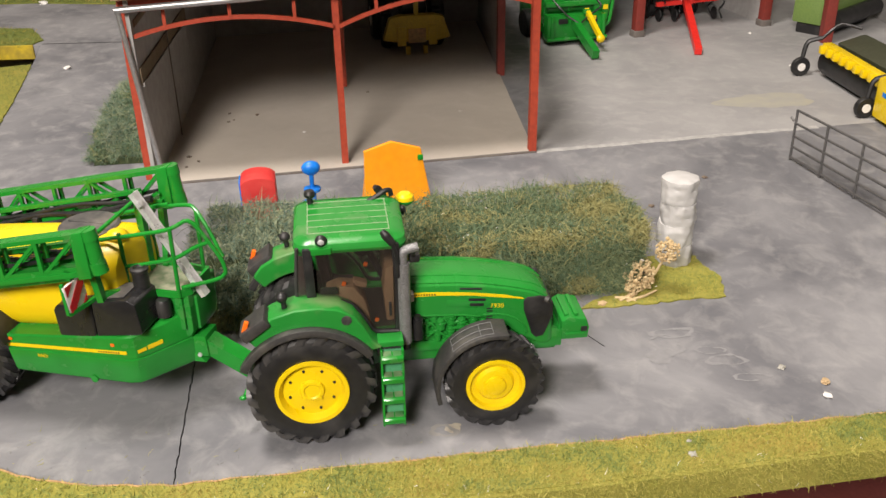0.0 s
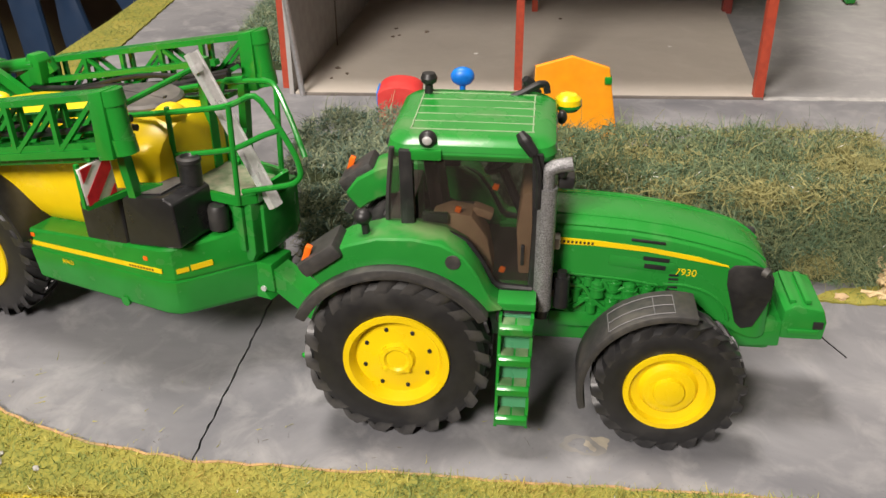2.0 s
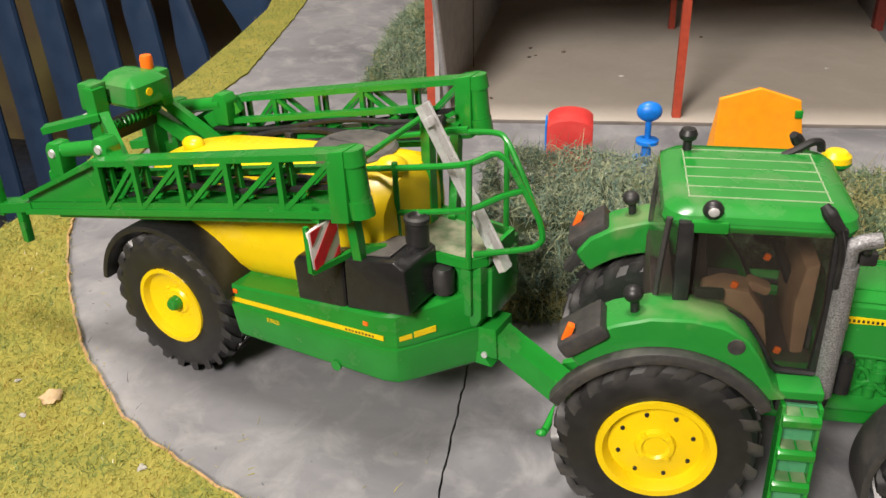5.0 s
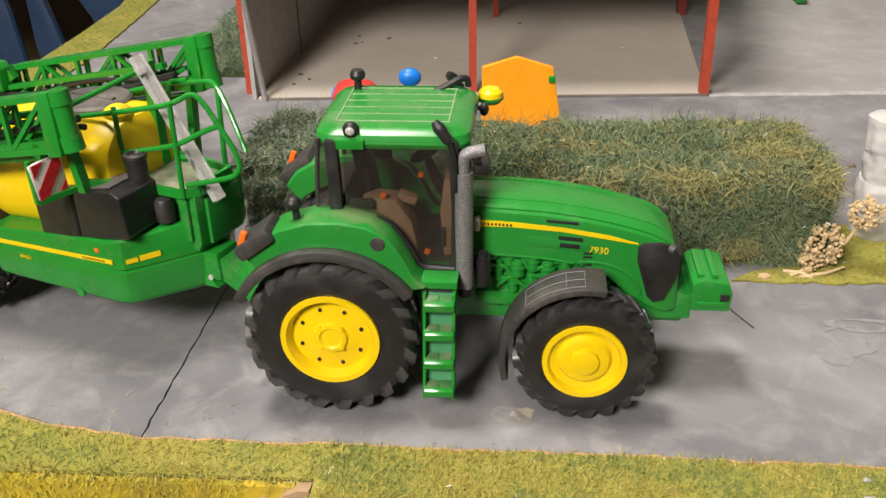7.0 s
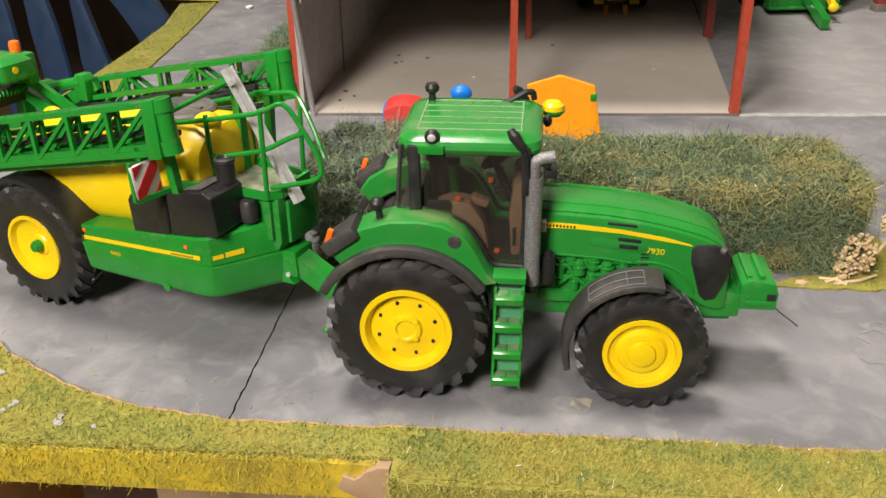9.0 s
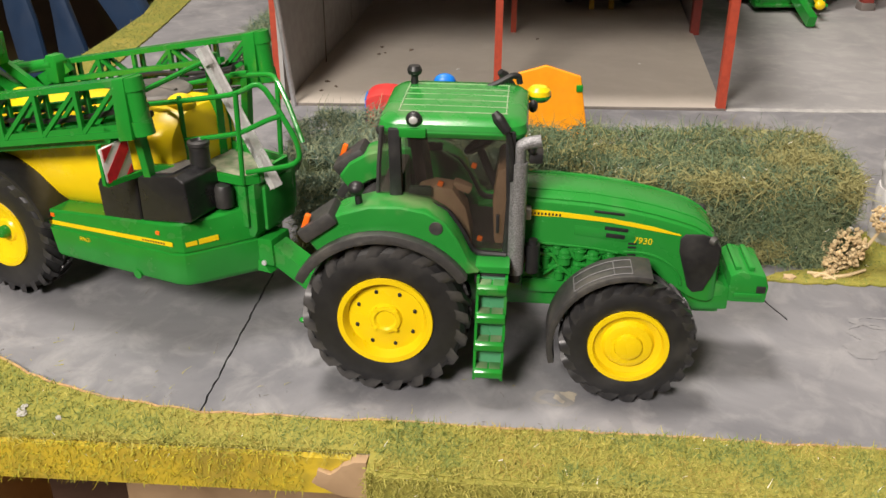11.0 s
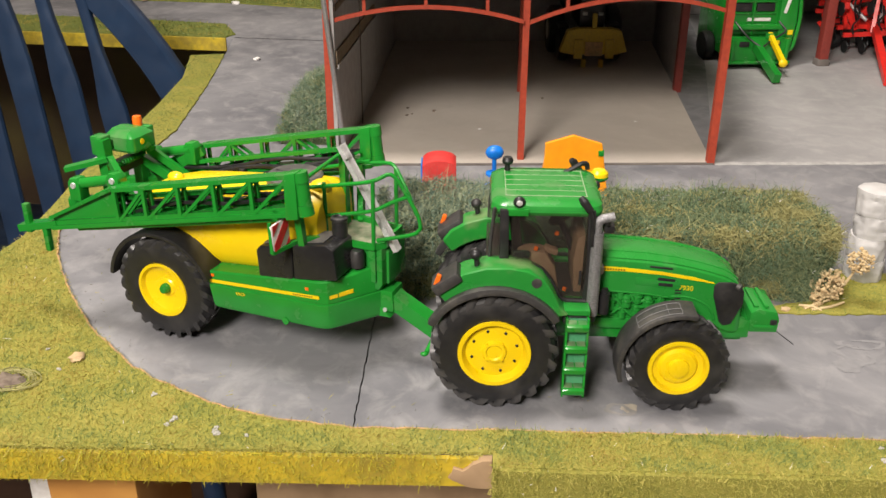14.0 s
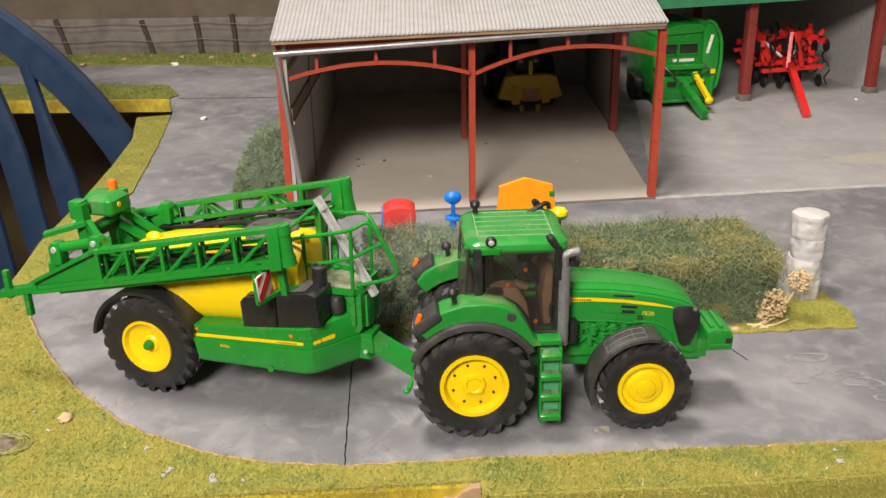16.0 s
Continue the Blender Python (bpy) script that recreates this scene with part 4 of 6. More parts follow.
def boom(sp, s):
    """One folded wing: a truss that climbs towards the front, with a tapering tail and a hinge block."""
    y = s * 38.5
    slope = 23.5 / 107

    def zt(x):
        return 87.2 + (x + 17) * slope

    def zb(x):
        return 68.0 + (x + 17) * slope

    b = B()
    bar(b, (-20, y, zt(-20)), (91, y, zt(91)), 7.0, 2.2)
    wing = part("boom_top_rail", b, GREEN, sp, "green folded spray boom")
    b = B()
    bar(b, (-66, y, zb(-66) + 2.6), (91, y, zb(91) + 2.6), 6.0, 2.4)
    bar(b, (-66, y, zb(-66) + 0.2), (91, y, zb(91) + 0.2), 8.0, 2.4)
    part("boom_bottom_rail", b, GREEN, wing)
    b = B()
    prism(b, [(-66, zb(-66) + 2), (-20, zb(-20) + 2), (-20, zt(-20) + 1), (-24, zt(-24) + 1.2), (-66, zb(-66) + 6.5)], y - 1.2, y + 1.2, 0.4)
    bar(b, (-22, y, zt(-22)), (-66, y, zb(-66) + 6), 8, 1.8)
    bar(b, (-62, y, zb(-62) + 2), (-91, y, zb(-91) + 1.0), 7.5, 4.0)
    part("boom_tail", b, GREEN, wing)
    for x0, h in ((-84, 13), (-72, -12)):
        b = B()
        box(b, (x0, y + s * 1.5, zb(x0) + h / 2), (3.4, 3.4, abs(h) + 4), 0.5)
        part("boom_stop", b, GREEN, wing)
    xs = [-18, 1, 23, 45, 67, 88]
    for i, x in enumerate(xs):
        for e in (-1, 1):
            b = B()
            bar(b, (x, y + e * 2.6, zb(x)), (x - 0.8, y + e * 2.6, zt(x)), 1.6, 2.0, (1, 0, 0))
            part("boom_upright", b, GREEN, wing)
            if i:
                p = xs[i - 1]
                b = B()
                if s < 0 or i % 2:
                    bar(b, (p + 1, y + e * 2.6, zb(p) + 2), (x - 1, y + e * 2.6, zt(x) - 1.4), 1.5, 1.6)
                else:
                    bar(b, (p + 1, y + e * 2.6, zt(p) - 1.4), (x - 1, y + e * 2.6, zb(x) + 2), 1.5, 1.6)
                part("boom_brace", b, GREEN, wing)
    b = B()
    prism(b, [(86, zb(86) - 2.5), (93, zb(93) - 2.5), (92.5, zt(92) + 2), (86, zt(86) + 1.6)], y - 4.2, y + 4.2, 0.7)
    part("boom_end_plate", b, GREEN, wing)
    b = B()
    rod(b, (95.6, y, zb(96) - 1.5), (94.6, y, zb(96) + 4), 3.9, 3.9, 16)
    rod(b, (94.8, y, zb(96) + 4), (93.6, y, zb(96) + 15), 3.4, 3.4, 16)
    rod(b, (93.7, y, zb(96) + 15), (92.9, y, zb(96) + 20), 3.9, 3.7, 16)
    part("boom_hinge", b, GREEN, wing)
    b = B()
    bar(b, (-50, y - s * 3, zb(-50) - 2.6), (80, y - s * 3, zb(80) - 3.2), 7.0, 1.8)
    part("boom_inner_rail", b, GREEN, wing)
    yi = s * 30.5
    for za, zc, w in ((zb, 9.5, 4.5), (zb, 17.5, 3.0)):
        b = bar(B(), (-30, yi, za(-30) + zc - 6), (78, yi, za(78) + zc - 6), w, 2.2)
        part("inner_boom_rail", b, GREEN, wing)
    for x in range(-24, 76, 24):
        b = bar(B(), (x, yi, zb(x) + 3), (x + 16, yi, zb(x) + 12.5), 1.6, 1.6)
        part("inner_boom_brace", b, GREEN, wing)
    for dy, dz, r in ((0, 5.6, 1.5), (2.4, 3.6, 1.3), (-1.6, 8.4, 1.1)):
        b = tube(B(), [(x, yi - s * (4.0 + dy) + 0.8 * math.sin(x * 0.11 + dz), zb(x) + dz + 1.2 * math.sin(x * 0.09 + dy)) for x in range(-34, 88, 8)], r, 7)
        part("spray_hose", b, BLACK, wing, "black rubber spray hose")
    for x in (-6, 15, 37, 58, 79):
        b = box(B(), (x, yi - s * 4.2, zb(x) + 3.4), (3.4, 4.4, 6.0), 0.7)
        part("nozzle_body", b, BLACK, wing)
    b = B()
    tube(b, [(-10, y - s * 2, zb(-10) + 5), (20, y - s * 1, zb(20) + 9), (50, y - s * 2, zb(50) + 6), (84, y - s * 1, zb(84) + 8)], 1.1, 6)
    part("hose", b, BLACK, wing)
    return wing


def sprayer():
    sp = thing("sprayer", S_POSE, "green toy field sprayer with yellow tank and folded booms", "sprayer")
    for s in (-1, 1):
        wheel(sp, (0, s * 36, 29.6), 28.3, 15, 15.2, 22, s, "trailer")
        b = B()
        arc_band(b, 1, 30, 31.8, 34.2, 22, 172, s * 38.5, s * 19.5, 24, 0.7)
        part("mudguard", b, BLACK, sp, "black plastic mudguard")
    b = B()
    rod(b, (0, -24, 29.6), (0, 24, 29.6), 4.5)
    box(b, (40, 0, 40), (110, 20, 12), 1.5)
    part("chassis_beam", b, GREEN, sp)
    # tank
    b = B()
    secs = []
    for x, w, z0, z1 in ((-25, 7, 65, 73), (-22, 15, 61, 77), (-14, 22, 57, 80), (-2, 25.5, 52, 83), (14, 26.5, 45, 85.4), (32, 26.5, 43, 87.6), (56, 26.5, 45, 90), (76, 26, 48, 92.4), (84, 24.5, 51, 93), (89.5, 20, 56, 91), (92, 12, 63, 86)):
        sec = []
        for k in range(24):
            a = 2 * math.pi * k / 24
            ca, sa = math.cos(a), math.sin(a)
            e = 0.42
            slim = 1 - (0.42 * sa ** 1.6 if sa > 0 else 0.0)
            sec.append(Vector((x, w * slim * math.copysign(abs(ca) ** e, ca), (z0 + z1) / 2 + (z1 - z0) / 2 * math.copysign(abs(sa) ** 0.55, sa))))
        secs.append(sec)
    loft(b, secs)
    tank = part("tank", b, YELLOW, sp, "bright yellow moulded liquid tank")
    b = B()
    lathe(b, [(15, 89), (15, 92.8), (13.8, 93.8), (4, 94.2), (0.01, 94.2)], 32, "z", (64, 3, 0))
    box(b, (64, 3, 94.2), (22, 2.2, 1.2), 0.3)
    part("lid", b, LID, tank, "worn round black lid")
    b = B()
    ball(b, (-9, -3, 82.5), 3.8, (1.3, 1, 0.8))
    part("tank_boss", b, YELLOW, tank)
    b = B()
    ball(b, (84, -5, 91.5), 6, (1, 1, 0.75))
    part("tank_boss", b, YELLOW, tank)
    # side body with a groove and stripe
    plan = [(29, -34), (96, -34), (101, -32.5), (104.5, -28.5), (116, -12), (119, -8), (119, 8), (116, 12), (104.5, 28.5), (101, 32.5), (96, 34), (29, 34)]

    def ring(z, inset=0.0, rise=0.0, cut=0.0):
        out = []
        for x, y in plan:
            k = 1 - inset / 40
            xx = x - (inset * 0.6 if x > 90 else 0) + (cut if x < 40 else 0)
            out.append(Vector((xx, y * k, z + rise * (x - 29) / 90)))
        return out

    b = B()
    loft(b, [ring(24.4, 2.4, 1, 4), ring(25.6, 0.9, 1, 3.6), ring(27, 0.3, 1, 3), ring(38.2, 0.0, 2, 1.2), ring(38.6, 0.7, 2, 1.2), ring(39.2, 0.7, 2, 1.1), ring(39.6, 0.0, 2, 1.0), ring(45.5, 0.1, 9, 0), ring(46.4, 1.0, 9, 0), ring(46.4, 3.4, 9, 1)])
    body = part("body_skirt", b, GREEN, sp, "glossy green lower body with a groove")
    for s in (-1, 1):
        b = B()
        prism(b, [(31, 40.2), (31, 42.0), (97, 45.4), (97, 43.6)], s * 34.0, s * 34.3)
        stripe = part("side_stripe", b, YELLOW, body, "thin yellow stripe", smooth=False)
        b = B()
        bar(b, (101.9, s * 32.2, 44.6), (104.6, s * 28.6, 44.8), 0.3, 1.8)
        bar(b, (105.0, s * 28.0, 44.9), (109.6, s * 21.6, 45.3), 0.3, 2.2)
        part("corner_stripe", b, YELLOW, body, smooth=False)
        b = B()
        for i in range(9):
            box(b, (82 + i * 1.35, s * 34.32, 43.65 + i * 0.07), (0.75, 0.1, 0.85))
        part("maker_mark", b, BLACK, stripe, "black bars of worn lettering", smooth=False)
        for x, z in ((33, 44.6), (90, 48.2)):
            b = B()
            box(b, (x, s * 34.1, z), (2.0, 0.5, 1.6), 0.2)
            part("reflector", b, ORANGE, body)
    lettering("R962i", 2.5, body, mm(49.5, -34.25, 36.6, 90, -2, 0), YELLOW)
    b = B()
    rod(b, (76, -33.0, 26.5), (76, -34.3, 26.5), 2.0, 2.0, 12)
    part("drain_plug", b, GREEN, body)
    # front panel, black tank
    b = B()
    prism(b, [(96, 42), (119, 42), (121, 46), (121, 66), (96, 66)], -11, 18, 1.4)
    box(b, (116, -11.6, 56), (4, 2.2, 18), 0.7)
    box(b, (117, 4, 54), (11, 20, 20), 1.2)
    part("front_panel", b, GREEN_DUSTY, sp)
    b = B()
    prism(b, [(61.5, 49.0), (60.6, 63.6), (62.6, 66.4), (80, 69.6), (81.8, 69.6), (81.8, 49)], -33.2, -13, 1.5, 3)
    side = part("black_tank", b, TANKBLACK, sp, "black plastic side tank in two halves")
    b = B()
    prism(b, [(82.3, 51.5), (82.3, 69.4), (84, 70.6), (101.5, 73.6), (105.4, 71.6), (107.0, 56.5), (106.2, 55.2)], -33.0, -13, 1.6, 3)
    part("tank_half", b, TANKBLACK, side)
    for x0, x1, za, zc in ((64, 80, 67.4, 70.1), (84.5, 98.5, 71.3, 73.7)):
        b = bar(B(), (x0, -22.5, za - 0.1), (x1, -22.5, zc - 0.1), 15, 0.4)
        part("dust_film", b, LID, side, "dusty grey top of the tank")
    b = B()
    lathe(b, [(4.2, 60), (3.9, 80.5), (4.4, 81.2), (4.3, 82.4), (3.0, 82.9), (2.4, 81.8), (0.01, 81.8)], 24, "z", (100.5, -16.5, 0))
    part("filler_pipe", b, BLACK, sp, "upright black filler pipe")
    b = B()
    lathe(b, [(3.8, 56), (3.8, 63.4), (3.0, 65), (0.01, 65.2)], 18, "z", (108.8, -14.5, 0))
    part("small_canister", b, BLACK, sp)
    # warning board
    b = B()
    box(b, (0, 0, 0), (13.2, 1.2, 14.2), 0.3)
    board = part("warning_board", b, WHITE, sp, "red and white striped warning board")
    board.matrix_basis = mm(80.5, -40, 79, 0, -4, 84)
    b = B()
    for pts in ([(-5.9, -6.9), (-2.6, -6.9), (5.9, 2.4), (5.9, 6.9), (3.6, 6.9), (-5.9, -3.4)], [(-5.9, 1.6), (-0.8, 6.9), (-5.9, 6.9)], [(2.8, -6.9), (5.9, -6.9), (5.9, -3.4)]):
        prism(b, pts, -0.75, -0.9)
    part("red_stripe", b, STRIPE_RED, board, smooth=False)
    b = B()
    bar(b, (79.5, -46, 71.2), (84, -26, 71.2), 2.0, 2.0)
    bar(b, (79.6, -46.2, 71), (79, -46.2, 87), 1.4, 1.6, (1, 0, 0))
    bar(b, (79, -40, 86.6), (80, -40, 92), 3, 3, (1, 0, 0))
    part("board_bracket", b, GREEN, sp)
    # boom supports
    for s in (-1, 1):
        b = B()
        bar(b, (88, s * 30, 62), (87, s * 34, 95), 3.6, 3.4, (1, 0, 0))
        bar(b, (88, s * 30, 74), (97, s * 12, 68), 2.6, 2.6)
        part("boom_rest", b, GREEN, sp)
    for s in (-1, 1):
        boom(sp, s)
    # platform and rails
    b = B()
    slab(b, [(87, -13), (117, -13), (121.5, -8), (121.5, 11), (87, 16)], 65.5, 67.6)
    plat = part("platform", b, PLATE, sp, "dusty green standing platform", smooth=False)
    b = B()
    for p, q in (((87, -13), (117, -13)), ((117, -13), (121.5, -8)), ((87, 20), (87, -13))):
        bar(b, (*p, 67.4), (*q, 67.4), 1.6, 3.4)
    part("platform_rim", b, GREEN, plat)
    b = B()
    for p, q in (((121.5, -8), (121.5, 11)), ((121.5, 11), (87, 16))):
        bar(b, (*p, 68.2), (*q, 68.2), 1.6, 5.0)
    part("kick_board", b, GREEN, plat)
    b = slab(B(), [(90, -10.5), (115.5, -10.5), (119, -6.5), (119, 8.5), (90, 12.5)], 67.55, 68.0)
    part("deck_dust", b, GREYDUST, plat, "grey-green dust lying on the deck", smooth=False)
    r = 1.05
    for line in (
        [(91, -13, 66), (90.5, -13, 98)], [(117.5, -13, 66), (118, -13, 103.5)],
        [(72, -13, 92), (90.5, -13, 96), (118, -13, 102.5), (126.5, -8, 107.5), (139, -6, 86), (140.5, -6, 79), (137.5, -7, 75.5), (119, -12, 71)],
        [(72, -13, 77), (91, -13, 80), (118, -13, 87), (127, -8, 92), (134, -7, 95)],
        [(90.5, 15, 66), (90.5, 16, 99), (102, 16, 101.5)],
        [(90.5, 16, 98.5), (114, 16, 102.5), (118, 15, 99), (124, 13, 90), (131, 10, 78)],
        [(62, 18, 90), (91, 16, 98.5)],
        [(119, 11, 66), (117, 15, 100)],
        [(88, -30, 104), (91, 8, 108)],
    ):
        b = B()
        tube(b, soft(line, 3) if len(line) > 2 else line, r, 8)
        part("handrail", b, GREEN, plat, "green tubular handrail")
    b = B()
    bar(b, (91, 8, 64), (90.5, 8, 110), 4.2, 3.4, (1, 0, 0))
    part("handrail_post", b, GREEN, plat)
    b = B()
    bar(b, (95.5, -2, 115), (126.5, -3, 63), 4.6, 1.4, (1, 0, 0.6))
    bar(b, (95.0, -4.2, 115), (126.0, -5.2, 63), 0.8, 2.6, (1, 0, 0.6))
    bar(b, (95.0, 0.2, 115), (126.0, -0.8, 63), 0.8, 2.6, (1, 0, 0.6))
    lad = part("folding_ladder", b, CHROME, sp, "bare silver metal folding ladder")
    b = B()
    box(b, (99.2, -4.6, 110.5), (3, 4, 2), 0.3, (0, 58, 0))
    part("latch", b, CHROME, lad)
    # drawbar
    b = B()
    box(b, (117, -2, 35), (17, 13, 12), 1.0, (0, -3, 0))
    part("drawbar_socket", b, GREEN, sp)
    b = B()
    bar(b, (122, -2.5, 35.5), (163, -5.6, 17), 9, 8.4)
    part("drawbar", b, GREEN, sp, "cranked green drawbar")
    b = B()
    prism(b, [(104, 26), (124, 26), (120, 31), (104, 33)], -9, 5, 0.6)
    part("drawbar_shoe", b, GREEN, sp)
    b = B()
    rod(b, (121, -9.2, 30.4), (121, -6, 30.4), 1.15, 1.15, 14)
    part("bolt", b, CHROME, sp)
    # rear mast
    for s in (-1, 1):
        b = B()
        bar(b, (-46, s * 13, 60), (-48, s * 13, 102), 6, 6, (1, 0, 0))
        bar(b, (-46, s * 13, 84), (-22, s * 20, 66), 4, 5)
        mast = part("mast_post", b, GREEN, sp)
        b = B()
        bar(b, (-64, s * 27, 87), (-44, s * 15, 92), 5.5, 2.6)
        part("link_plate", b, GREEN, mast)
        b = B()
        rod(b, (-50 + s * 3, s * 29, 81), (-24 + s * 3, s * 28, 87.2), 3.0, 3.0, 16)
        cyl = part("lift_cylinder", b, GREEN, sp, "green hydraulic cylinder")
        for x, z in ((-51.5 + s * 3, 80.6), (-24 + s * 3, 87.4)):
            b = B()
            prism(b, [(x - 3.8, z - 9), (x + 3.8, z - 9), (x + 4.0, z + 1.2), (x + 2.2, z + 4.0), (x - 2.2, z + 4.0), (x - 4.0, z + 1.2)], s * 32.6, s * 25.5, 0.7)
            clev = part("clevis", b, GREEN, cyl)
            b = B()
            rod(b, (x, s * 32.4, z), (x, s * 33.4, z), 1.9, 1.6, 14)
            part("pin", b, CHROME, clev)
        b = B()
        bar(b, (-30, s * 28, 78), (-17, s * 33, 86), 5, 6)
        bar(b, (-63, s * 29, 68), (-40, s * 14, 68), 5, 6)
        bar(b, (-20, s * 24, 70), (-44, s * 14, 92), 3.6, 4)
        part("boom_arm", b, GREEN, mast)
        b = B()
        rod(b, (-51.5, s * 13.5, 90), (-51.5, s * 16.8, 90), 2.0, 2.0, 14)
        part("pin", b, CHROME, mast)
    b = B()
    loft(b, [rounded(9.5, 9, 2, 3, 93.5, (-42, 2)), rounded(10.4, 10, 2.4, 3, 95, (-42, 2)), rounded(10, 9.6, 2.4, 3, 102, (-42, 2)), rounded(7, 6.8, 2, 3, 104.6, (-43, 2)), rounded(5.5, 5, 2, 3, 105, (-45, 2))])
    box(b, (-51, -11, 98), (8, 8, 11), 1.2)
    box(b, (-40, 13.5, 96), (7, 6, 15), 1.2)
    head = part("mast_head", b, GREEN_DUSTY, sp, "dusty green mast head housing")
    b = B()
    rod(b, (-32.0, 0, 99), (-31.5, 0, 99), 1.6, 1.6, 20)
    part("badge", b, YELLOW, head, "small round yellow badge", smooth=False)
    b = B()
    tube(b, [(-44 + 1.7 * math.cos(a * 0.9), -10 + a * 0.32, 86 + 1.7 * math.sin(a * 0.9)) for a in range(70)], 0.55, 5)
    rod(b, (-44, -12, 86), (-44, 14, 86), 1.1)
    part("tension_spring", b, GREEN, mast)
    b = B()
    box(b, (-46, 0, 84), (5, 26, 8), 1)
    part("mast_crossbar", b, BLACK, sp)
    b = B()
    lathe(b, [(2.6, 101), (2.7, 107.4), (2.2, 108.8), (0.01, 109.4)], 18, "z", (-44, 12, 0))
    part("beacon", b, ORANGE, head, "orange flashing beacon")
    return sp


sprayer()

# ---- open-fronted shed ----
def sk(u, v):
    """Where the shed's own grid falls: its sides run slightly askew to its front."""
    return u + v * (0.092 + 0.00017 * u)


ROOF = coat("off_white_corrugated_sheet", (0.36, 0.358, 0.355), (0.32, 0.315, 0.31), 0.65, grain=120, bump=0.1, dust=(0.27, 0.26, 0.24), dust_at=0.64, dust_scale=20)
STRIP = coat("brown_tape", (0.20, 0.15, 0.09), None, 0.6)
GREENROOF = coat("green_painted_sheet", (0.03, 0.20, 0.09), None, 0.6, grain=80)


def upright(bm, u, v, z0, z1, w):
    return bar(bm, (u, v, z0), (u, v, z1), w, w, (0, 1, 0))


def wall(bm, p, q, z0, z1, thick):
    return bar(bm, (*p, (z0 + z1) / 2), (*q, (z0 + z1) / 2), thick, z1 - z0)


def sloped_wall(bm, p, q, za, zb, thick):
    """A thin wall whose top follows the roof from height za to zb."""
    o = Vector((q[1] - p[1], p[0] - q[0], 0)).normalized() * thick / 2
    return loft(bm, [[Vector((x + s * o.x, y + s * o.y, z)) for s, z in ((-1, 0), (1, 0), (1, top), (-1, top))] for (x, y), top in ((p, za), (q, zb))])


def shed():
    sh = thing("open_shed", SHED, "model open-fronted shed with red posts and corrugated roof", "shed")
    b = slab(B(), [(-159, 0), (152, 0), (sk(152, 227), 227), (sk(152, 460), 460), (sk(-153, 460), 460)], 0.1, 1.6)
    part("shed_floor", b, YARD, sh, "beige painted shed floor", smooth=False)
    b = bar(B(), (-154, -1.2, 0.8), (153, -1.2, 0.8), 2.2, 1.5)
    part("threshold", b, STONE, sh, "dark grey threshold strip")
    b = B()
    sloped_wall(b, (-161.5, 0), (sk(-156, 230), 230), 149, 199, 3)
    lw = part("side_wall", b, CARD, sh, "grey card side wall", smooth=False)
    b = B()
    sloped_wall(b, (sk(-156, 231.5), 231.5), (sk(-156, 462), 462), 198.5, 163, 3)
    part("side_wall", b, CARD, sh, "grey card side wall", smooth=False)
    b = bar(B(), (-159.0, 2, 88), (sk(-153.6, 226), 226, 84), 1.4, 13)
    part("wall_rail", b, STRIP, lw, "brown rail along the wall")
    b = bar(B(), (-158.0, 2, 82), (sk(-152.4, 226), 226, 78), 1.6, 3)
    part("wall_rail", b, CARD, lw, "pale lower rail along the wall")
    b = bar(B(), (-159.2, 8, 127), (sk(-153.9, 226), 226, 130), 1.2, 5)
    part("wall_rail", b, STRIP, lw)
    b = B()
    upright(b, sk(-153.6, 110), 110, 1, 128, 1.0)
    part("panel_seam", b, STONE, lw)
    b = wall(B(), (sk(-158, 464), 464), (sk(156, 464), 464), 0, 163, 4)
    part("back_wall", b, CARD, sh, "grey card back wall", smooth=False)
    b = wall(B(), (sk(154, 232), 232), (sk(156, 460), 460), 0, 168, 3)
    part("partition_wall", b, CARD, sh, "light grey partition wall", smooth=False)
    for u, v, z, w, m in ((-8.5, 10, 145, 5.2, RUST), (150.5, 1.5, 150, 6.2, RUST), (-167.0, 15, 140, 5.5, RUST), (sk(-8, 221), 221, 168, 5.0, RUST), (sk(153, 226), 226, 168, 7.5, MAROON)):
        b = upright(B(), u, v, 0, z, w)
        part("post", b, m, sh, "red painted post", smooth=False)
    for lo, hi, ends in ((-165, -11, (117, 128.8, 117.5)), (-6, 148, (117, 135.6, 126.5))):
        b = B()
        n = 16
        pts = []
        for i in range(n + 1):
            k = i / n
            z = ends[0] * (1 - k) ** 2 + 2 * (2 * ends[1] - (ends[0] + ends[2]) / 2) * k * (1 - k) + ends[2] * k * k
            pts.append((lo + (hi - lo) * k, 4, z))
        loft(b, [[Vector((x, y + dy, z + dz)) for dy, dz in ((-1.2, -1.6), (1.2, -1.6), (1.2, 1.6), (-1.2, 1.6))] for x, y, z in pts])
        arch = part("arched_brace", b, RUST, sh, "red arched eaves brace", smooth=False)
        for k in (0.165, 0.47, 0.79):
            i = round(k * n)
            x, _, z = pts[i]
            b = bar(B(), (x, 4, z), (x, 4, 141 + (x + 160) * 0.026), 2.6, 2.6, (0, 1, 0))
            part("strut", b, RUST, arch, smooth=False)
    b = bar(B(), (-168, 4.5, 144), (151, 4.5, 150), 3.4, 6)
    part("eaves_beam", b, RUST, sh, "red eaves beam", smooth=False)
    for v, u0, u1 in ((221, sk(-150, 221), sk(153, 221)),):
        b = bar(B(), (u0, v, 170), (u1, v, 172), 4, 8)
        part("tie_beam", b, RUST, sh, smooth=False)
    b = tube(B(), [(-169, -5, 140.5), (-60, -5.4, 144.5), (40, -5.2, 148), (150, -5, 151.6)], 2.5, 12)
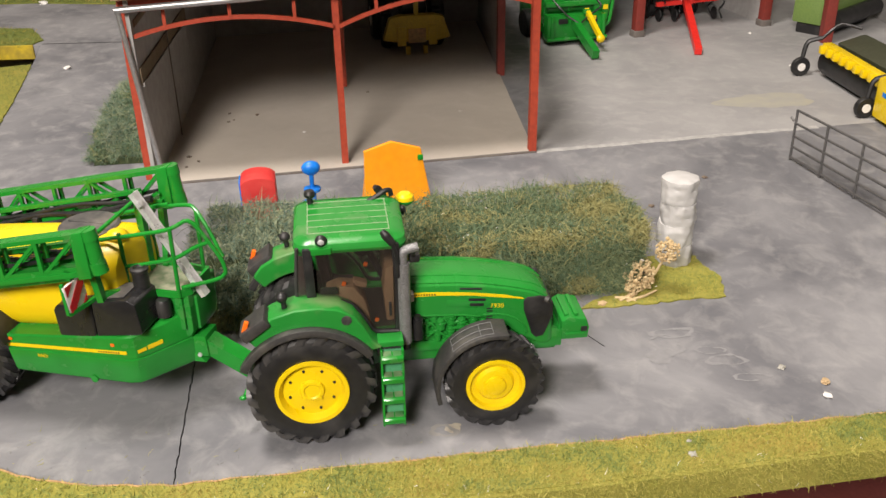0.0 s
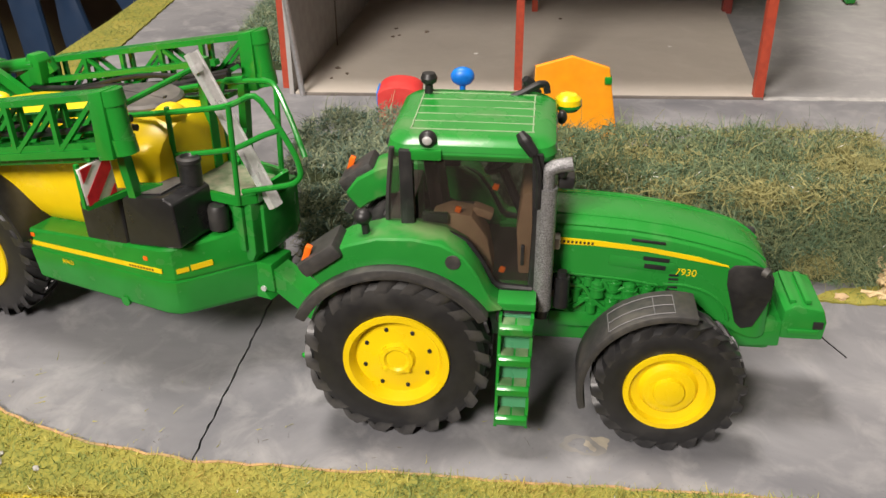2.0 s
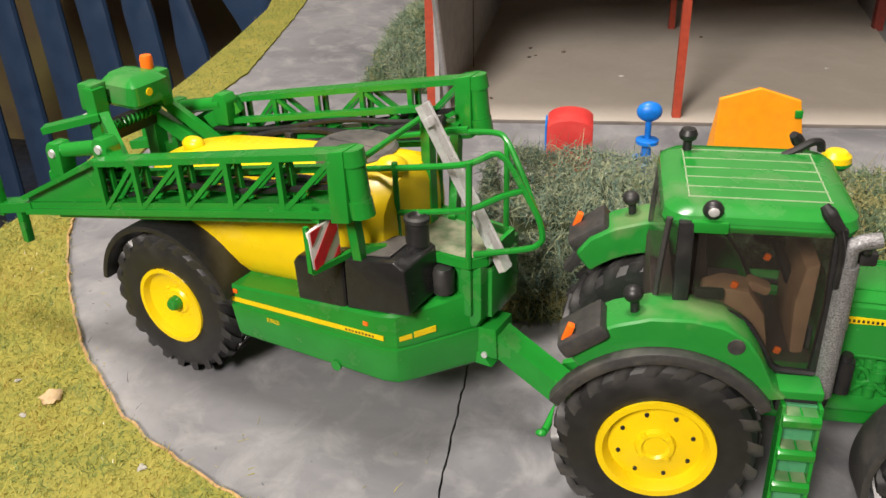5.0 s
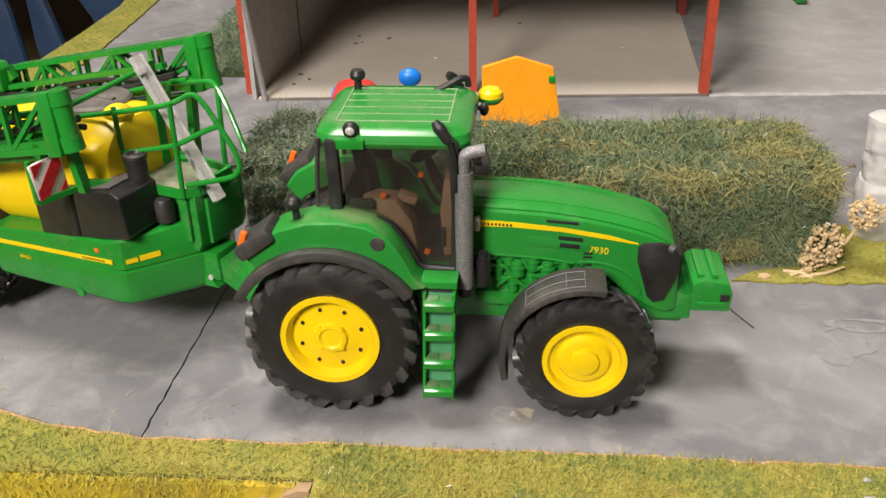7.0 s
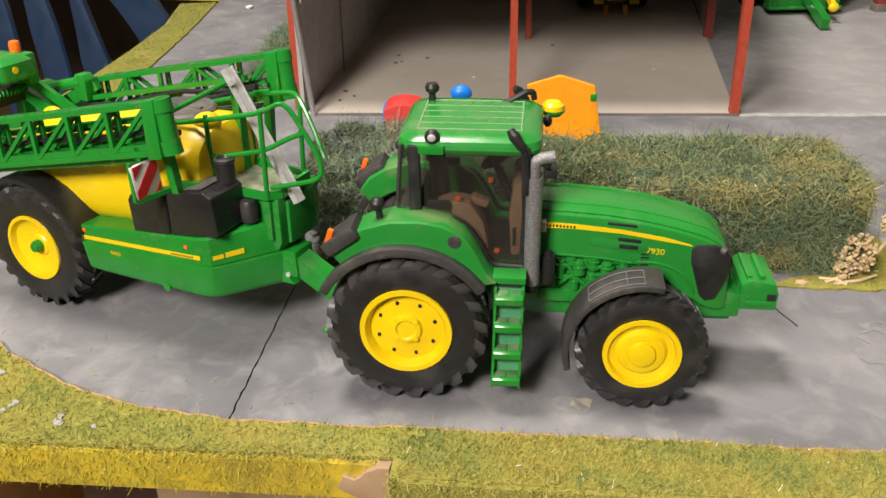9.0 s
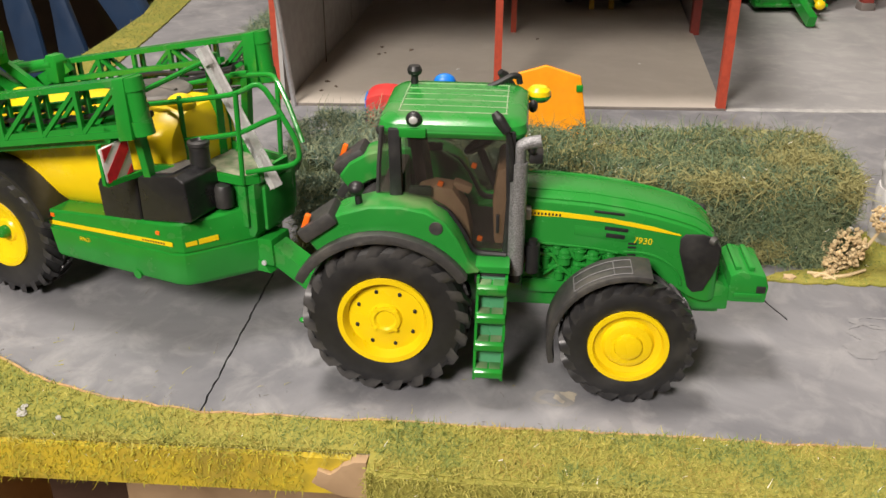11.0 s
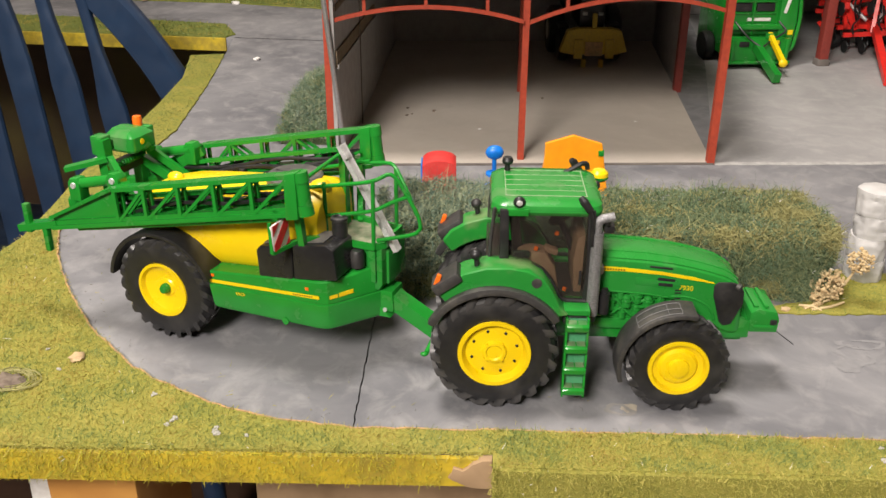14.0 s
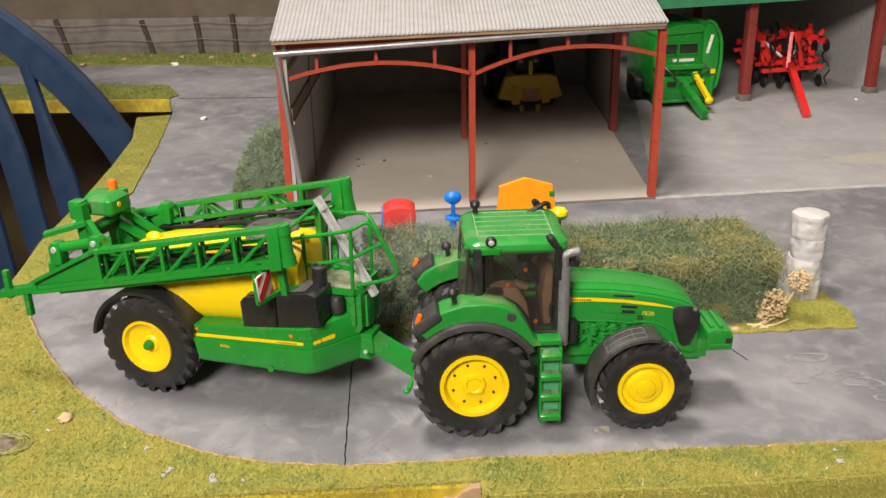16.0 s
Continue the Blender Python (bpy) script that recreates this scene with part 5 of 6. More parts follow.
    gut = part("gutter", b, ALU, sh, "dull silver rod gutter")
    b = tube(B(), soft([(-167, -5, 140), (-164.5, -4, 112), (-158, -3, 45), (-153.5, -3, 0)], 3), 2.0, 10)
    part("downpipe", b, ALU, gut, "dented white-silver downpipe")
    # corrugated roof, two slopes
    for name, v0, v1, z0, z1 in (("roof_slope", -10, 226, 152.5, 203), ("roof_slope", 226, 470, 203, 165)):
        b = B()
        grid = []
        n, per = 92, 6
        for j in range(2):
            v, z = ((v0, z0), (v1, z1))[j]
            row = []
            for i in range(n * per + 1):
                u = -171 + 322 * i / (n * per)
                row.append((sk(u, max(v, 0)), v + 0.4 * math.sin(i * 0.13), z + 0.5 * math.sin(2 * math.pi * i / per) + (u + 171) * 0.012 * (1 - j)))
            grid.append(row)
        top = [[b.verts.new(p) for p in row] for row in grid]
        bot = [[b.verts.new((x, y, z - 1.3)) for x, y, z in row] for row in grid]
        for i in range(n * per):
            b.faces.new((top[0][i], top[0][i + 1], top[1][i + 1], top[1][i]))
            b.faces.new((bot[0][i + 1], bot[0][i], bot[1][i], bot[1][i + 1]))
            for j in (0, 1):
                b.faces.new((top[j][i], bot[j][i], bot[j][i + 1], top[j][i + 1]))
        part(name, b, ROOF, sh, "off-white corrugated roof sheet")
    b = bar(B(), (-170, -6, 149.3), (150, -6, 153.2), 6, 2)
    part("roof_batten", b, CARTON, sh, smooth=False)


shed()

# ---- second building: a row of bays behind, and the end wall ----
def bays():
    by = thing("machinery_bays", pose(0.19, 1.035, 0, 0, 0, 13.8), "model machinery bays with brown-red columns", "shed")
    for x, y in ((150, 6), (322, 0)):
        b = box(B(), (x, y, 67), (11, 11, 134), 0.8)
        col = part("column", b, MAROON, by, "brown-red column")
        b = box(B(), (x, y, 4), (14, 14, 8), 0.8)
        part("footing", b, STONE, col)
    b = bar(B(), (20, -10, 126), (335, -12, 130), 6, 13)
    part("fascia_board", b, GREENROOF, by, "green painted roof edge", smooth=False)
    b = B()
    slab(b, [(20, -14), (345, -14), (345, 330), (20, 330)], 137, 140)
    part("roof_sheet", b, GREENROOF, by, smooth=False)
    b = wall(B(), (20, 322), (345, 322), 0, 136, 5)
    part("back_wall", b, CARD, by, "pale grey back wall", smooth=False)
    b = wall(B(), (326, 6), (330, 318), 0, 135, 4)
    part("partition_wall", b, CARD, by, "pale grey partition wall", smooth=False)
    b = box(B(), (236, 317, 67), (12, 4, 134))
    part("column", b, MAROON, by)
    b = box(B(), (150, 250, 67), (9, 9, 134))
    part("column", b, MAROON, by)


bays()
ER = thing("end_building", pose(0, 0, 0), "model end building with a brown-red column", "shed")
b = box(B(), (545, 1026, 80), (12, 12, 160), 0.8)
part("column", b, MAROON, ER, "brown-red column")
b = box(B(), (660, 1200, 90), (5, 520, 180))
part("end_wall", b, CARD, ER, "grey end wall", smooth=False)
b = box(B(), (600, 1100, 166), (130, 170, 4))
part("roof_sheet", b, GREENROOF, ER, smooth=False)

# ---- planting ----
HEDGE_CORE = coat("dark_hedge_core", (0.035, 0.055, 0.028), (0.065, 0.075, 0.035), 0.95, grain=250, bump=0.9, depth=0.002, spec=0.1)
LEAF_BLUE = islands("blue_green_fibre", [(0.075, 0.145, 0.125), (0.135, 0.235, 0.205), (0.22, 0.32, 0.265), (0.10, 0.19, 0.15), (0.32, 0.34, 0.2)])
LEAF_GREEN = islands("green_fibre", [(0.10, 0.145, 0.07), (0.20, 0.26, 0.115), (0.31, 0.34, 0.16), (0.40, 0.38, 0.18), (0.14, 0.21, 0.13)])
LEAF_DEEP = islands("deep_green_fibre", [(0.075, 0.125, 0.075), (0.12, 0.185, 0.10), (0.19, 0.26, 0.14), (0.09, 0.15, 0.10), (0.26, 0.29, 0.14)])
LEAF_STRAW = islands("straw_fibre", [(0.24, 0.23, 0.09), (0.42, 0.34, 0.14), (0.48, 0.32, 0.13), (0.19, 0.23, 0.09), (0.34, 0.32, 0.14)])
BLADE = islands("flock_blade", [(0.27, 0.27, 0.055), (0.35, 0.315, 0.06), (0.42, 0.35, 0.07), (0.23, 0.25, 0.06), (0.31, 0.29, 0.06), (0.39, 0.31, 0.055), (0.25, 0.27, 0.075), (0.43, 0.38, 0.10)])
BLADE_OLIVE = islands("olive_blade", [(0.16, 0.19, 0.05), (0.27, 0.27, 0.07), (0.34, 0.31, 0.08), (0.12, 0.16, 0.06)])
BLADE_MOSS = islands("moss_blade", [(0.17, 0.215, 0.05), (0.22, 0.255, 0.065), (0.27, 0.29, 0.075), (0.15, 0.195, 0.055), (0.31, 0.31, 0.085), (0.19, 0.24, 0.08)])
BLADE_DRY = islands("dry_blade", [(0.34, 0.26, 0.07), (0.27, 0.20, 0.06), (0.42, 0.34, 0.10), (0.22, 0.20, 0.06), (0.38, 0.31, 0.07)])
BLADE_EDGE = islands("yellow_blade", [(0.54, 0.44, 0.03), (0.66, 0.52, 0.05), (0.42, 0.39, 0.05), (0.28, 0.30, 0.05)])


def hedge_block(name, m, size, seed, zones, label, density=1.0, taper=None):
    """A clipped block: a lumpy core under a fuzz of fibres. zones: material and the test of where it grows."""
    rng = random.Random(seed)
    hd = thing(name, m, label, "hedge")
    L, D, H = size

    def height(x):
        return H * (taper(x) if taper else 1.0)

    b = B()
    nx, nr = 40, 14
    secs = []
    for i in range(nx + 1):
        x = L * i / nx
        h = height(x)
        sec = []
        for k in range(nr + 1):
            a = math.pi * k / nr
            ca, sa = math.cos(a), math.sin(a)
            y = D / 2 - D / 2 * math.copysign(abs(ca) ** 0.32, ca)
            z = h * abs(sa) ** (0.35 if not taper else 0.8)
            q = noise.noise(Vector((x * 0.08, y * 0.08, z * 0.08 + seed))) * 2.0
            sec.append(Vector((x + q, y + (q if y > D / 2 else -q) * 0.8 + (2 if y < D / 2 else -2), max(z - 2.5 + q * 0.6, 0))))
        secs.append(sec)
    loft(b, secs)
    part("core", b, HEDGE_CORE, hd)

    def surface():
        x = rng.uniform(0, L)
        h = height(x)
        if taper:
            y = rng.uniform(0, D)
            a = math.acos(max(-1, min(1, 1 - 2 * y / D)))
            return Vector((x, y, max(0, h * math.sin(a) ** 0.8 - rng.uniform(0, 3)))), Vector((0, -math.cos(a), 0.8))
        r = rng.random()
        if r < 0.40:
            return Vector((x, rng.uniform(-0.8, 2), rng.uniform(0, h))), Vector((0, -1, 0.25))
        if r < 0.72:
            return Vector((x, rng.uniform(0, D), h - rng.uniform(0.5, 3))), Vector((0, 0, 1))
        if r < 0.84:
            return Vector((x, D - rng.uniform(-1, 2), rng.uniform(0, h))), Vector((0, 1, 0.25))
        e = rng.random() < 0.5
        return Vector((rng.uniform(-1, 2) if e else L - rng.uniform(-1, 2), rng.uniform(0, D), rng.uniform(0, height(0 if e else L)))), Vector((-1 if e else 1, 0, 0.25))

    total = int(density * (L * D + 2 * L * H + 2 * D * H) * 1.5)
    picks = [([], []) for _ in zones]
    for _ in range(total):
        p, nrm = surface()
        lump = 0.0
        if not taper:
            lump = (6.0 * max(0.0, 1 - p.x / (0.42 * L)) + 1.5 if p.z > 0.6 * H else 0.0) + noise.noise(p * 0.055 + Vector((seed, 0, 0))) * 4.2 + noise.noise(p * 0.16) * 2.2
            if lump < -2.6 and rng.random() < 0.45:
                continue
            p = p + nrm * lump
            p.z = max(p.z, 0.4)
        t = noise.noise(Vector((p.x * 0.035, p.y * 0.05, p.z * 0.06 + seed * 3))) * 0.5 + rng.gauss(0, 0.12)
        if taper:
            p = p + nrm * noise.noise(p * 0.11) * 9
            p.z = max(p.z, 0.5)
        for (pp, nn), (_, test) in zip(picks, zones):
            if test(p.x / L, p.z / max(H, 1), t):
                pp.append(p)
                nn.append(nrm * (0.55 if taper else 0.3))
                break
    for k, ((pp, nn), (mat, _)) in enumerate(zip(picks, zones)):
        cut = int(len(pp) * 0.16)
        fibre_field("foliage", pp[cut:], nn[cut:], mat, 6.5 if taper else 5.6, 0.75 if taper else 0.58, seed * 10 + k, 4, 1.0, 1.2, hd, 3.4)
        fibre_field("stray_fibre", pp[:cut], [n * 2.2 for n in nn[:cut]], mat, 10.5, 0.42, seed * 10 + k + 5, 4, 0.5, 0.8, hd, 1.3)
    return hd


hedge_block("hedge", pose(-0.068, 0.437, 0, 0, 0, 6.6), (262, 70, 44), 3,
            [(LEAF_BLUE, lambda u, w, t: u < 0.27 + t * 0.4 and w > 0.3 + t * 0.5), (LEAF_STRAW, lambda u, w, t: t + (u - 0.6) * 0.34 + (w - 0.8) * 0.10 > 0.16 or (u < 0.2 and w < 0.55 and t > -0.12)), (LEAF_DEEP, lambda u, w, t: t < -0.06), (LEAF_GREEN, lambda u, w, t: True)],
            "clipped model hedge of green and straw fibre", 1.15)
hedge_block("low_shrub", pose(-0.167, 0.712, 0, 0, 0, 94.0), (215, 50, 31), 11,
            [(LEAF_STRAW, lambda u, w, t: t > 0.34), (LEAF_GREEN, lambda u, w, t: t > 0.1), (LEAF_BLUE, lambda u, w, t: True)],
            "loose blue-green model shrub beside the shed wall", 1.25, lambda x: math.sin(math.pi * min(0.97, 0.03 + x / 228)) ** 0.55)


BARK_FIBRE = islands("brown_fibre", [(0.16, 0.14, 0.11), (0.24, 0.21, 0.16), (0.12, 0.115, 0.10)])


def inside(p, poly):
    x, y = p
    hit = False
    for (x0, y0), (x1, y1) in zip(poly, poly[1:] + poly[:1]):
        if (y0 > y) != (y1 > y) and x < (x1 - x0) * (y - y0) / (y1 - y0) + x0:
            hit = not hit
    return hit


def flock(name, poly, n, seed, z, bounds, label, m=BLADE, length=1.75):
    rng = random.Random(seed)
    x0, x1, y0, y1 = bounds

    warm, cool, dry = [], [], []
    while len(warm) + len(cool) + len(dry) < n:
        p = (rng.uniform(x0, x1), rng.uniform(y0, y1))
        if inside(p, poly):
            q = noise.noise(Vector((p[0] * 0.035, p[1] * 0.06, 1.7))) + 0.6 * noise.noise(Vector((p[0] * 0.11, p[1] * 0.13, 4.1))) + rng.gauss(0, 0.22)
            (cool if q > 0.16 else dry if q < -0.42 else warm).append((*p, z))
    for k, (pp, mat, lab) in enumerate(((warm, m, label), (cool, BLADE_MOSS, "short moss-green flock grass"), (dry, BLADE_DRY, "short straw-brown flock grass"))):
        if not pp:
            continue
        tagged(fibre_field(name, pp, [(0.25, 0.1, 0.28)] * len(pp), mat, length, 0.25 * length, seed + 100 * k, 3, 0.55), lab, "grass", kind="stuff")


flock("grass_blade", VERGE_L, 85000, 21, 1.3, (-350, 5, 258, 505), "short yellow-green flock grass")
flock("grass_blade", VERGE_L, 12000, 22, 1.3, (-412, -314, 500, 1050), "short olive flock grass", BLADE_OLIVE)
flock("grass_blade", FAR_GRASS, 9000, 26, 1.2, (-760, -396, 1112, 1214), "short olive flock grass", BLADE_OLIVE, 3.2)
flock("grass_blade", BACK_GRASS, 16000, 27, 1.5, (-999, -215, 1320, 1438), "short olive flock grass by the wall", BLADE_OLIVE, 4.0)
flock("grass_blade", VERGE_R, 46000, 23, 1.4, (3, 330, 278, 350), "short yellow-green flock grass")
rng = random.Random(31)


pp, ww = [], []
for _ in range(26000):
    x = rng.uniform(-345, 320)
    y = 269.4 + (x + 236) * 0.1034 if x < 3 else 284 + (x - 6.5) * 0.08 if x < 125 else 293.5 + (x - 125) * 0.1175
    if -20 < x < 3:
        continue
    pp.append((x, y - 3.0, rng.uniform(-15, 1.5)))
    ww.append((0, -0.7, -0.2 if x < 3 else 0.2))
tagged(fibre_field("grass_edge_blade", [p for p in pp if p[0] < 3], [w for p, w in zip(pp, ww) if p[0] < 3], BLADE_EDGE, 1.6, 0.45, 31), "yellow flock on the board edge", "grass")
tagged(fibre_field("grass_edge_blade", [p for p in pp if p[0] > 3], [w for p, w in zip(pp, ww) if p[0] > 3], BLADE, 1.8, 0.45, 32), "yellow-green flock on the board edge", "grass")

pp = []
for _ in range(5200):
    x = rng.uniform(-345, 320)
    y = 269.4 + (x + 236) * 0.1034 if x < 3 else 284 + (x - 6.5) * 0.08 if x < 125 else 293.5 + (x - 125) * 0.1175
    pp.append((x, y - rng.uniform(-2.5, 2.6), 1.4 + 0.8 * noise.noise(Vector((x * 0.09, 0, 0)))))
tagged(fibre_field("grass_fringe", pp, [(0.1, -0.5, 0.12)] * len(pp), BLADE, 2.6, 0.45, 34, 3, 0.6), "shaggy fringe of flock along the edge", "grass")
pp = []
rng = random.Random(41)
while len(pp) < 150:
    k = rng.random()
    i = rng.randrange(14, 15 + len(edge) // 2)
    ex, ey = edge[min(i, len(edge) - 1)]
    off = rng.expovariate(1 / 16)
    p = (ex + off * (0.75 if ex < -100 else 0.1) + rng.uniform(-4, 4), ey + off * (0.65 if ex < -100 else 1.0) + rng.uniform(-4, 4))
    if ey < 560 and ex < 260 and not inside(p, VERGE_L) and not inside(p, VERGE_R):
        pp.append((*p, 0.3))
half = len(pp) // 2
tagged(fibre_field("loose_fibre", pp[:half], [(0.5, 0.3, 0.02)] * half, BARK_FIBRE, 2.2, 0.28, 51, 3, 0.35, 0.5), "dark loose fibres scattered on the road", "debris")
tagged(fibre_field("loose_fibre", pp[half:], [(0.5, 0.3, 0.02)] * (len(pp) - half), BLADE, 2.4, 0.3, 52, 3, 0.35, 0.5), "pale loose fibres scattered on the road", "debris")
PATCH = fray([(150, 446), (190, 450), (243, 455), (246, 480), (238, 508), (222, 514), (204, 508), (196, 470), (160, 456)], 4, 1.2, 5)
sheet("grass_patch", PATCH, 0.15, 1.0, TURF, "mossy grass patch round the bale stack", "grass")
flock("grass_blade", PATCH, 2200, 24, 0.8, (150, 246, 445, 515), "short mossy flock")
PATCH2 = fray([(378, 528), (410, 520), (440, 540), (430, 560), (395, 556)], 4, 1.5, 6)
sheet("grass_patch", PATCH2, 0.15, 1.0, TURF, "small mossy grass patch on the yard", "grass")
flock("grass_blade", PATCH2, 700, 25, 0.8, (375, 440, 518, 562), "short mossy flock")

# ---- white bale stack ----
PLASTIC = coat("white_bale_wrap", (0.53, 0.525, 0.515), (0.45, 0.445, 0.435), 0.55, grain=90, bump=0.5, depth=0.0012, dust=(0.42, 0.405, 0.375), dust_at=0.66, dust_scale=60)
st = thing("bale_stack", pose(0.2225, 0.505, 0) @ Matrix.Diagonal((0.9, 0.9, 1.02, 1)), "stack of white wrapped round bales, creased", "bale stack")
rng = random.Random(8)
for i in range(4):
    b = B()
    prof = []
    h0, h1 = 14.4 * i, 14.4 * (i + 1) + (0.8 if i == 3 else -0.12)
    for k in range(11):
        f = k / 10
        z = h0 + (h1 - h0) * f
        r = 12.7 - 0.28 * abs(2 * f - 1) ** 11 + (0.14 * math.sin(f * 17 + i * 2) if 0 < k < 10 else 0)
        prof.append((max(r, 1), z))
    if i == 3:
        prof += [(8.6, h1 + 1.2), (5, h1 + 1.9), (0.01, h1 + 2.1)]
    lathe(b, prof, 56, "z")
    for v in b.verts:
        a = math.atan2(v.co.y, v.co.x)
        q = noise.noise(Vector((math.cos(a) * 2.2, math.sin(a) * 2.2, v.co.z * 0.11))) * 1.5 + noise.noise(Vector((a * 2.5, 3.0, v.co.z * 0.45 + i))) * 0.55
        v.co.x *= 1 + q / 12.5
        v.co.y *= 1 + q / 12.5
        v.co.x += (0.5, -0.4, 0.3, -0.2)[i]
    part("bale", b, PLASTIC, st, "creased white wrapped bale")

# ---- dried cream shrub ----
CRUMB = islands("cream_crumb", [(0.60, 0.48, 0.28), (0.80, 0.70, 0.48), (0.84, 0.76, 0.56), (0.46, 0.33, 0.17)])
sb = thing("dried_shrub", pose(0.190, 0.462, 0), "dried cream-coloured lichen shrub on bare twigs", "shrub")
rng = random.Random(12)
for c, r, n in (((0, 2, 13), 10, 260), ((16, 3, 29), 7.5, 170), ((-6, -2, 5), 5, 60)):
    b = B()
    for _ in range(n):
        d = Vector((rng.gauss(0, 1), rng.gauss(0, 1), rng.gauss(0, 1))).normalized() * r * rng.uniform(0.55, 1.0)
        bmesh.ops.create_icosphere(b, subdivisions=1, radius=rng.uniform(0.7, 1.5), matrix=Matrix.Translation(Vector(c) + d) @ Euler((rng.random() * 3, rng.random() * 3, 0)).to_matrix().to_4x4() @ Matrix.Diagonal((1, rng.uniform(0.5, 1), rng.uniform(0.5, 1), 1)))
    tagged(part("crown", b, CRUMB, sb, "cream crumbly crown", smooth=False), kind="stuff")
for p in ([(-14, -8, 1), (-6, -4, 3), (0, 2, 8)], [(-10, -9, 1), (2, -5, 2), (10, -2, 4)], [(2, 4, 0), (10, 3, 14), (16, 3, 27)], [(-16, -4, 1), (-9, -7, 2.4), (-4, -9, 1)]):
    part("twig", tube(B(), p, [1.1, 0.9, 0.6], 6), CRUMB, sb)

# ---- things behind the hedge ----
RED_MATT = coat("matt_red_plastic", (0.55, 0.03, 0.03), (0.62, 0.06, 0.05), 0.5, grain=90, bump=0.1)
rb = thing("red_feed_bin", pose(-0.0580, 0.588, 0, 6, 0, 6) @ Matrix.Diagonal((1, 1, 0.95, 1)), "red round-topped plastic bin on the yard", "bin")
prof = [(-12.5, 0), (12.5, 0), (12.2, 38)] + [(12 * math.cos(radians(a)), 37 + 5.6 * math.sin(radians(a))) for a in range(15, 180, 15)] + [(-12.2, 38)]
part("shell", prism(B(), prof, -9, 9, 0.8), RED_MATT, rb)
part("side_strip", box(B(), (-13.0, 2, 20), (1.0, 12, 34), 0.3), BLUE, rb, "blue side strip")
bs = thing("blue_hand_pump", pose(-0.0155, 0.548, 0, 0, 0, 10) @ Matrix.Diagonal((0.92, 0.92, 1.2, 1)), "bright blue plastic pump stand with disc top", "pump")
part("column", lathe(B(), [(5, 0), (4.6, 3), (3.2, 6), (2.6, 20), (2.6, 34), (2.0, 35)], 18, "z"), BLUE, bs)
part("collar", lathe(B(), [(2.4, 33.4), (6.2, 34), (6.2, 35.4), (2.2, 36.2)], 18, "z"), BLUE, bs)
part("neck", rod(B(), (0, 0, 35), (0, 0, 46), 1.7), BLUE, bs)
part("disc", ball(B(), (0, 0, 47.5), 6.8, (1, 0.62, 0.62), 24, 14), BLUE, bs, "round blue disc")
part("lever", bar(B(), (-7, 0, 27), (2, 0, 29), 2.2, 2.4), BLUE, bs)
ob = thing("orange_hopper", pose(0.037, 0.604, 0, 0, 0, 8), "orange-yellow hopper with a peaked back", "hopper")
part("back_plate", prism(B(), [(-21.5, 1), (29, 1), (20.5, 51), (-0.5, 57.5), (-20.5, 51.5)], -13, -10.5, 0.6), AMBER, ob, smooth=False)
b = B()
loft(b, [[Vector(p) for p in ((-20.5, -10.6, 51.5), (-0.5, -10.6, 57.5), (20.5, -10.6, 51), (29, -10.6, 1), (-21.5, -10.6, 1))], [Vector(p) for p in ((-16, 14, 40), (2, 14, 45), (20, 14, 39), (25, 12, 1), (-22, 12, 1))]])
part("bowl", b, AMBER, ob, smooth=False)
part("mount", box(B(), (20, -12, 44), (4, 5, 4), 0.6), GREEN, ob)

# ---- field gate ----
STEEL = coat("dull_grey_steel", (0.16, 0.155, 0.15), (0.1, 0.1, 0.1), 0.5, 0.6, grain=400, bump=0.2)
gt = thing("field_gate", pose(0.366, 0.671, 0, 0, 0, -77.6), "grey metal five-bar field gate on the yard", "gate")
for z in (3, 12, 21, 32, 43):
    part("rail", tube(B(), [(0, 0, z), (175, 0, z + 2)], 1.0, 8), STEEL, gt)
for x in (0, 40, 82, 128, 175):
    part("upright", tube(B(), [(x, 0, 0.5), (x, 0, 43.5 + x * 0.011)], 1.1, 8), STEEL, gt)
part("hinge_pin", tube(B(), [(-3, 0, 33), (-7, 0, 35)], 0.8, 6), STEEL, gt)

# ---- yellow and black front mower ----
mw = thing("front_mower", pose(0.474, 0.900, 0, 0, 0, -87), "yellow and black toy mower with small wheels", "mower")
part("crop_roller", tube(B(), [(6, 20, 16), (150, 20, 16)], 15, 18), BLACK, mw, "black ribbed roller")
b = B()
prism(b, [(10, 26), (150, 26), (150, 36), (12, 38)], 4, 14, 1.5)
for i in range(9):
    box(b, (18 + i * 14, 2, 32), (6, 6, 8), 1)
part("yellow_deck", b, YELLOW, mw)
part("top_cover", box(B(), (82, 34, 38), (138, 30, 8), 3, (16, 0, 0)), coat("dark_olive_plastic", (0.05, 0.055, 0.03), None, 0.5), mw)
part("end_plate", prism(B(), [(140, 4), (172, 4), (172, 40), (152, 46), (140, 40)], -6, 40, 2), YELLOW, mw, "yellow end cover")
part("end_mark", box(B(), (160, -6.3, 28), (16, 0.4, 4)), BLUE, mw)
for x in (2, 136):
    part("wheel_arm", tube(B(), soft([(x, 8, 40), (x - 4, -6, 36), (x - 2, -10, 12)]), 2.4, 8), BLACK, mw)
    w = part("caster_wheel", lathe(B(), [(3, -3), (9, -3.2), (10, -1.5), (10, 1.5), (9, 3.2), (3, 3)], 24, "x", (x - 2, -10, 10)), BLACK, mw)
    part("hub", lathe(B(), [(0.01, -3.6), (4.2, -3.4), (4.2, 3.4), (0.01, 3.6)], 16, "x", (x - 2, -10, 10)), WHITE, w)
part("hoop", tube(B(), soft([(0, 8, 38), (0, 26, 54), (18, 40, 52)]), 1.6, 8), BLACK, mw)

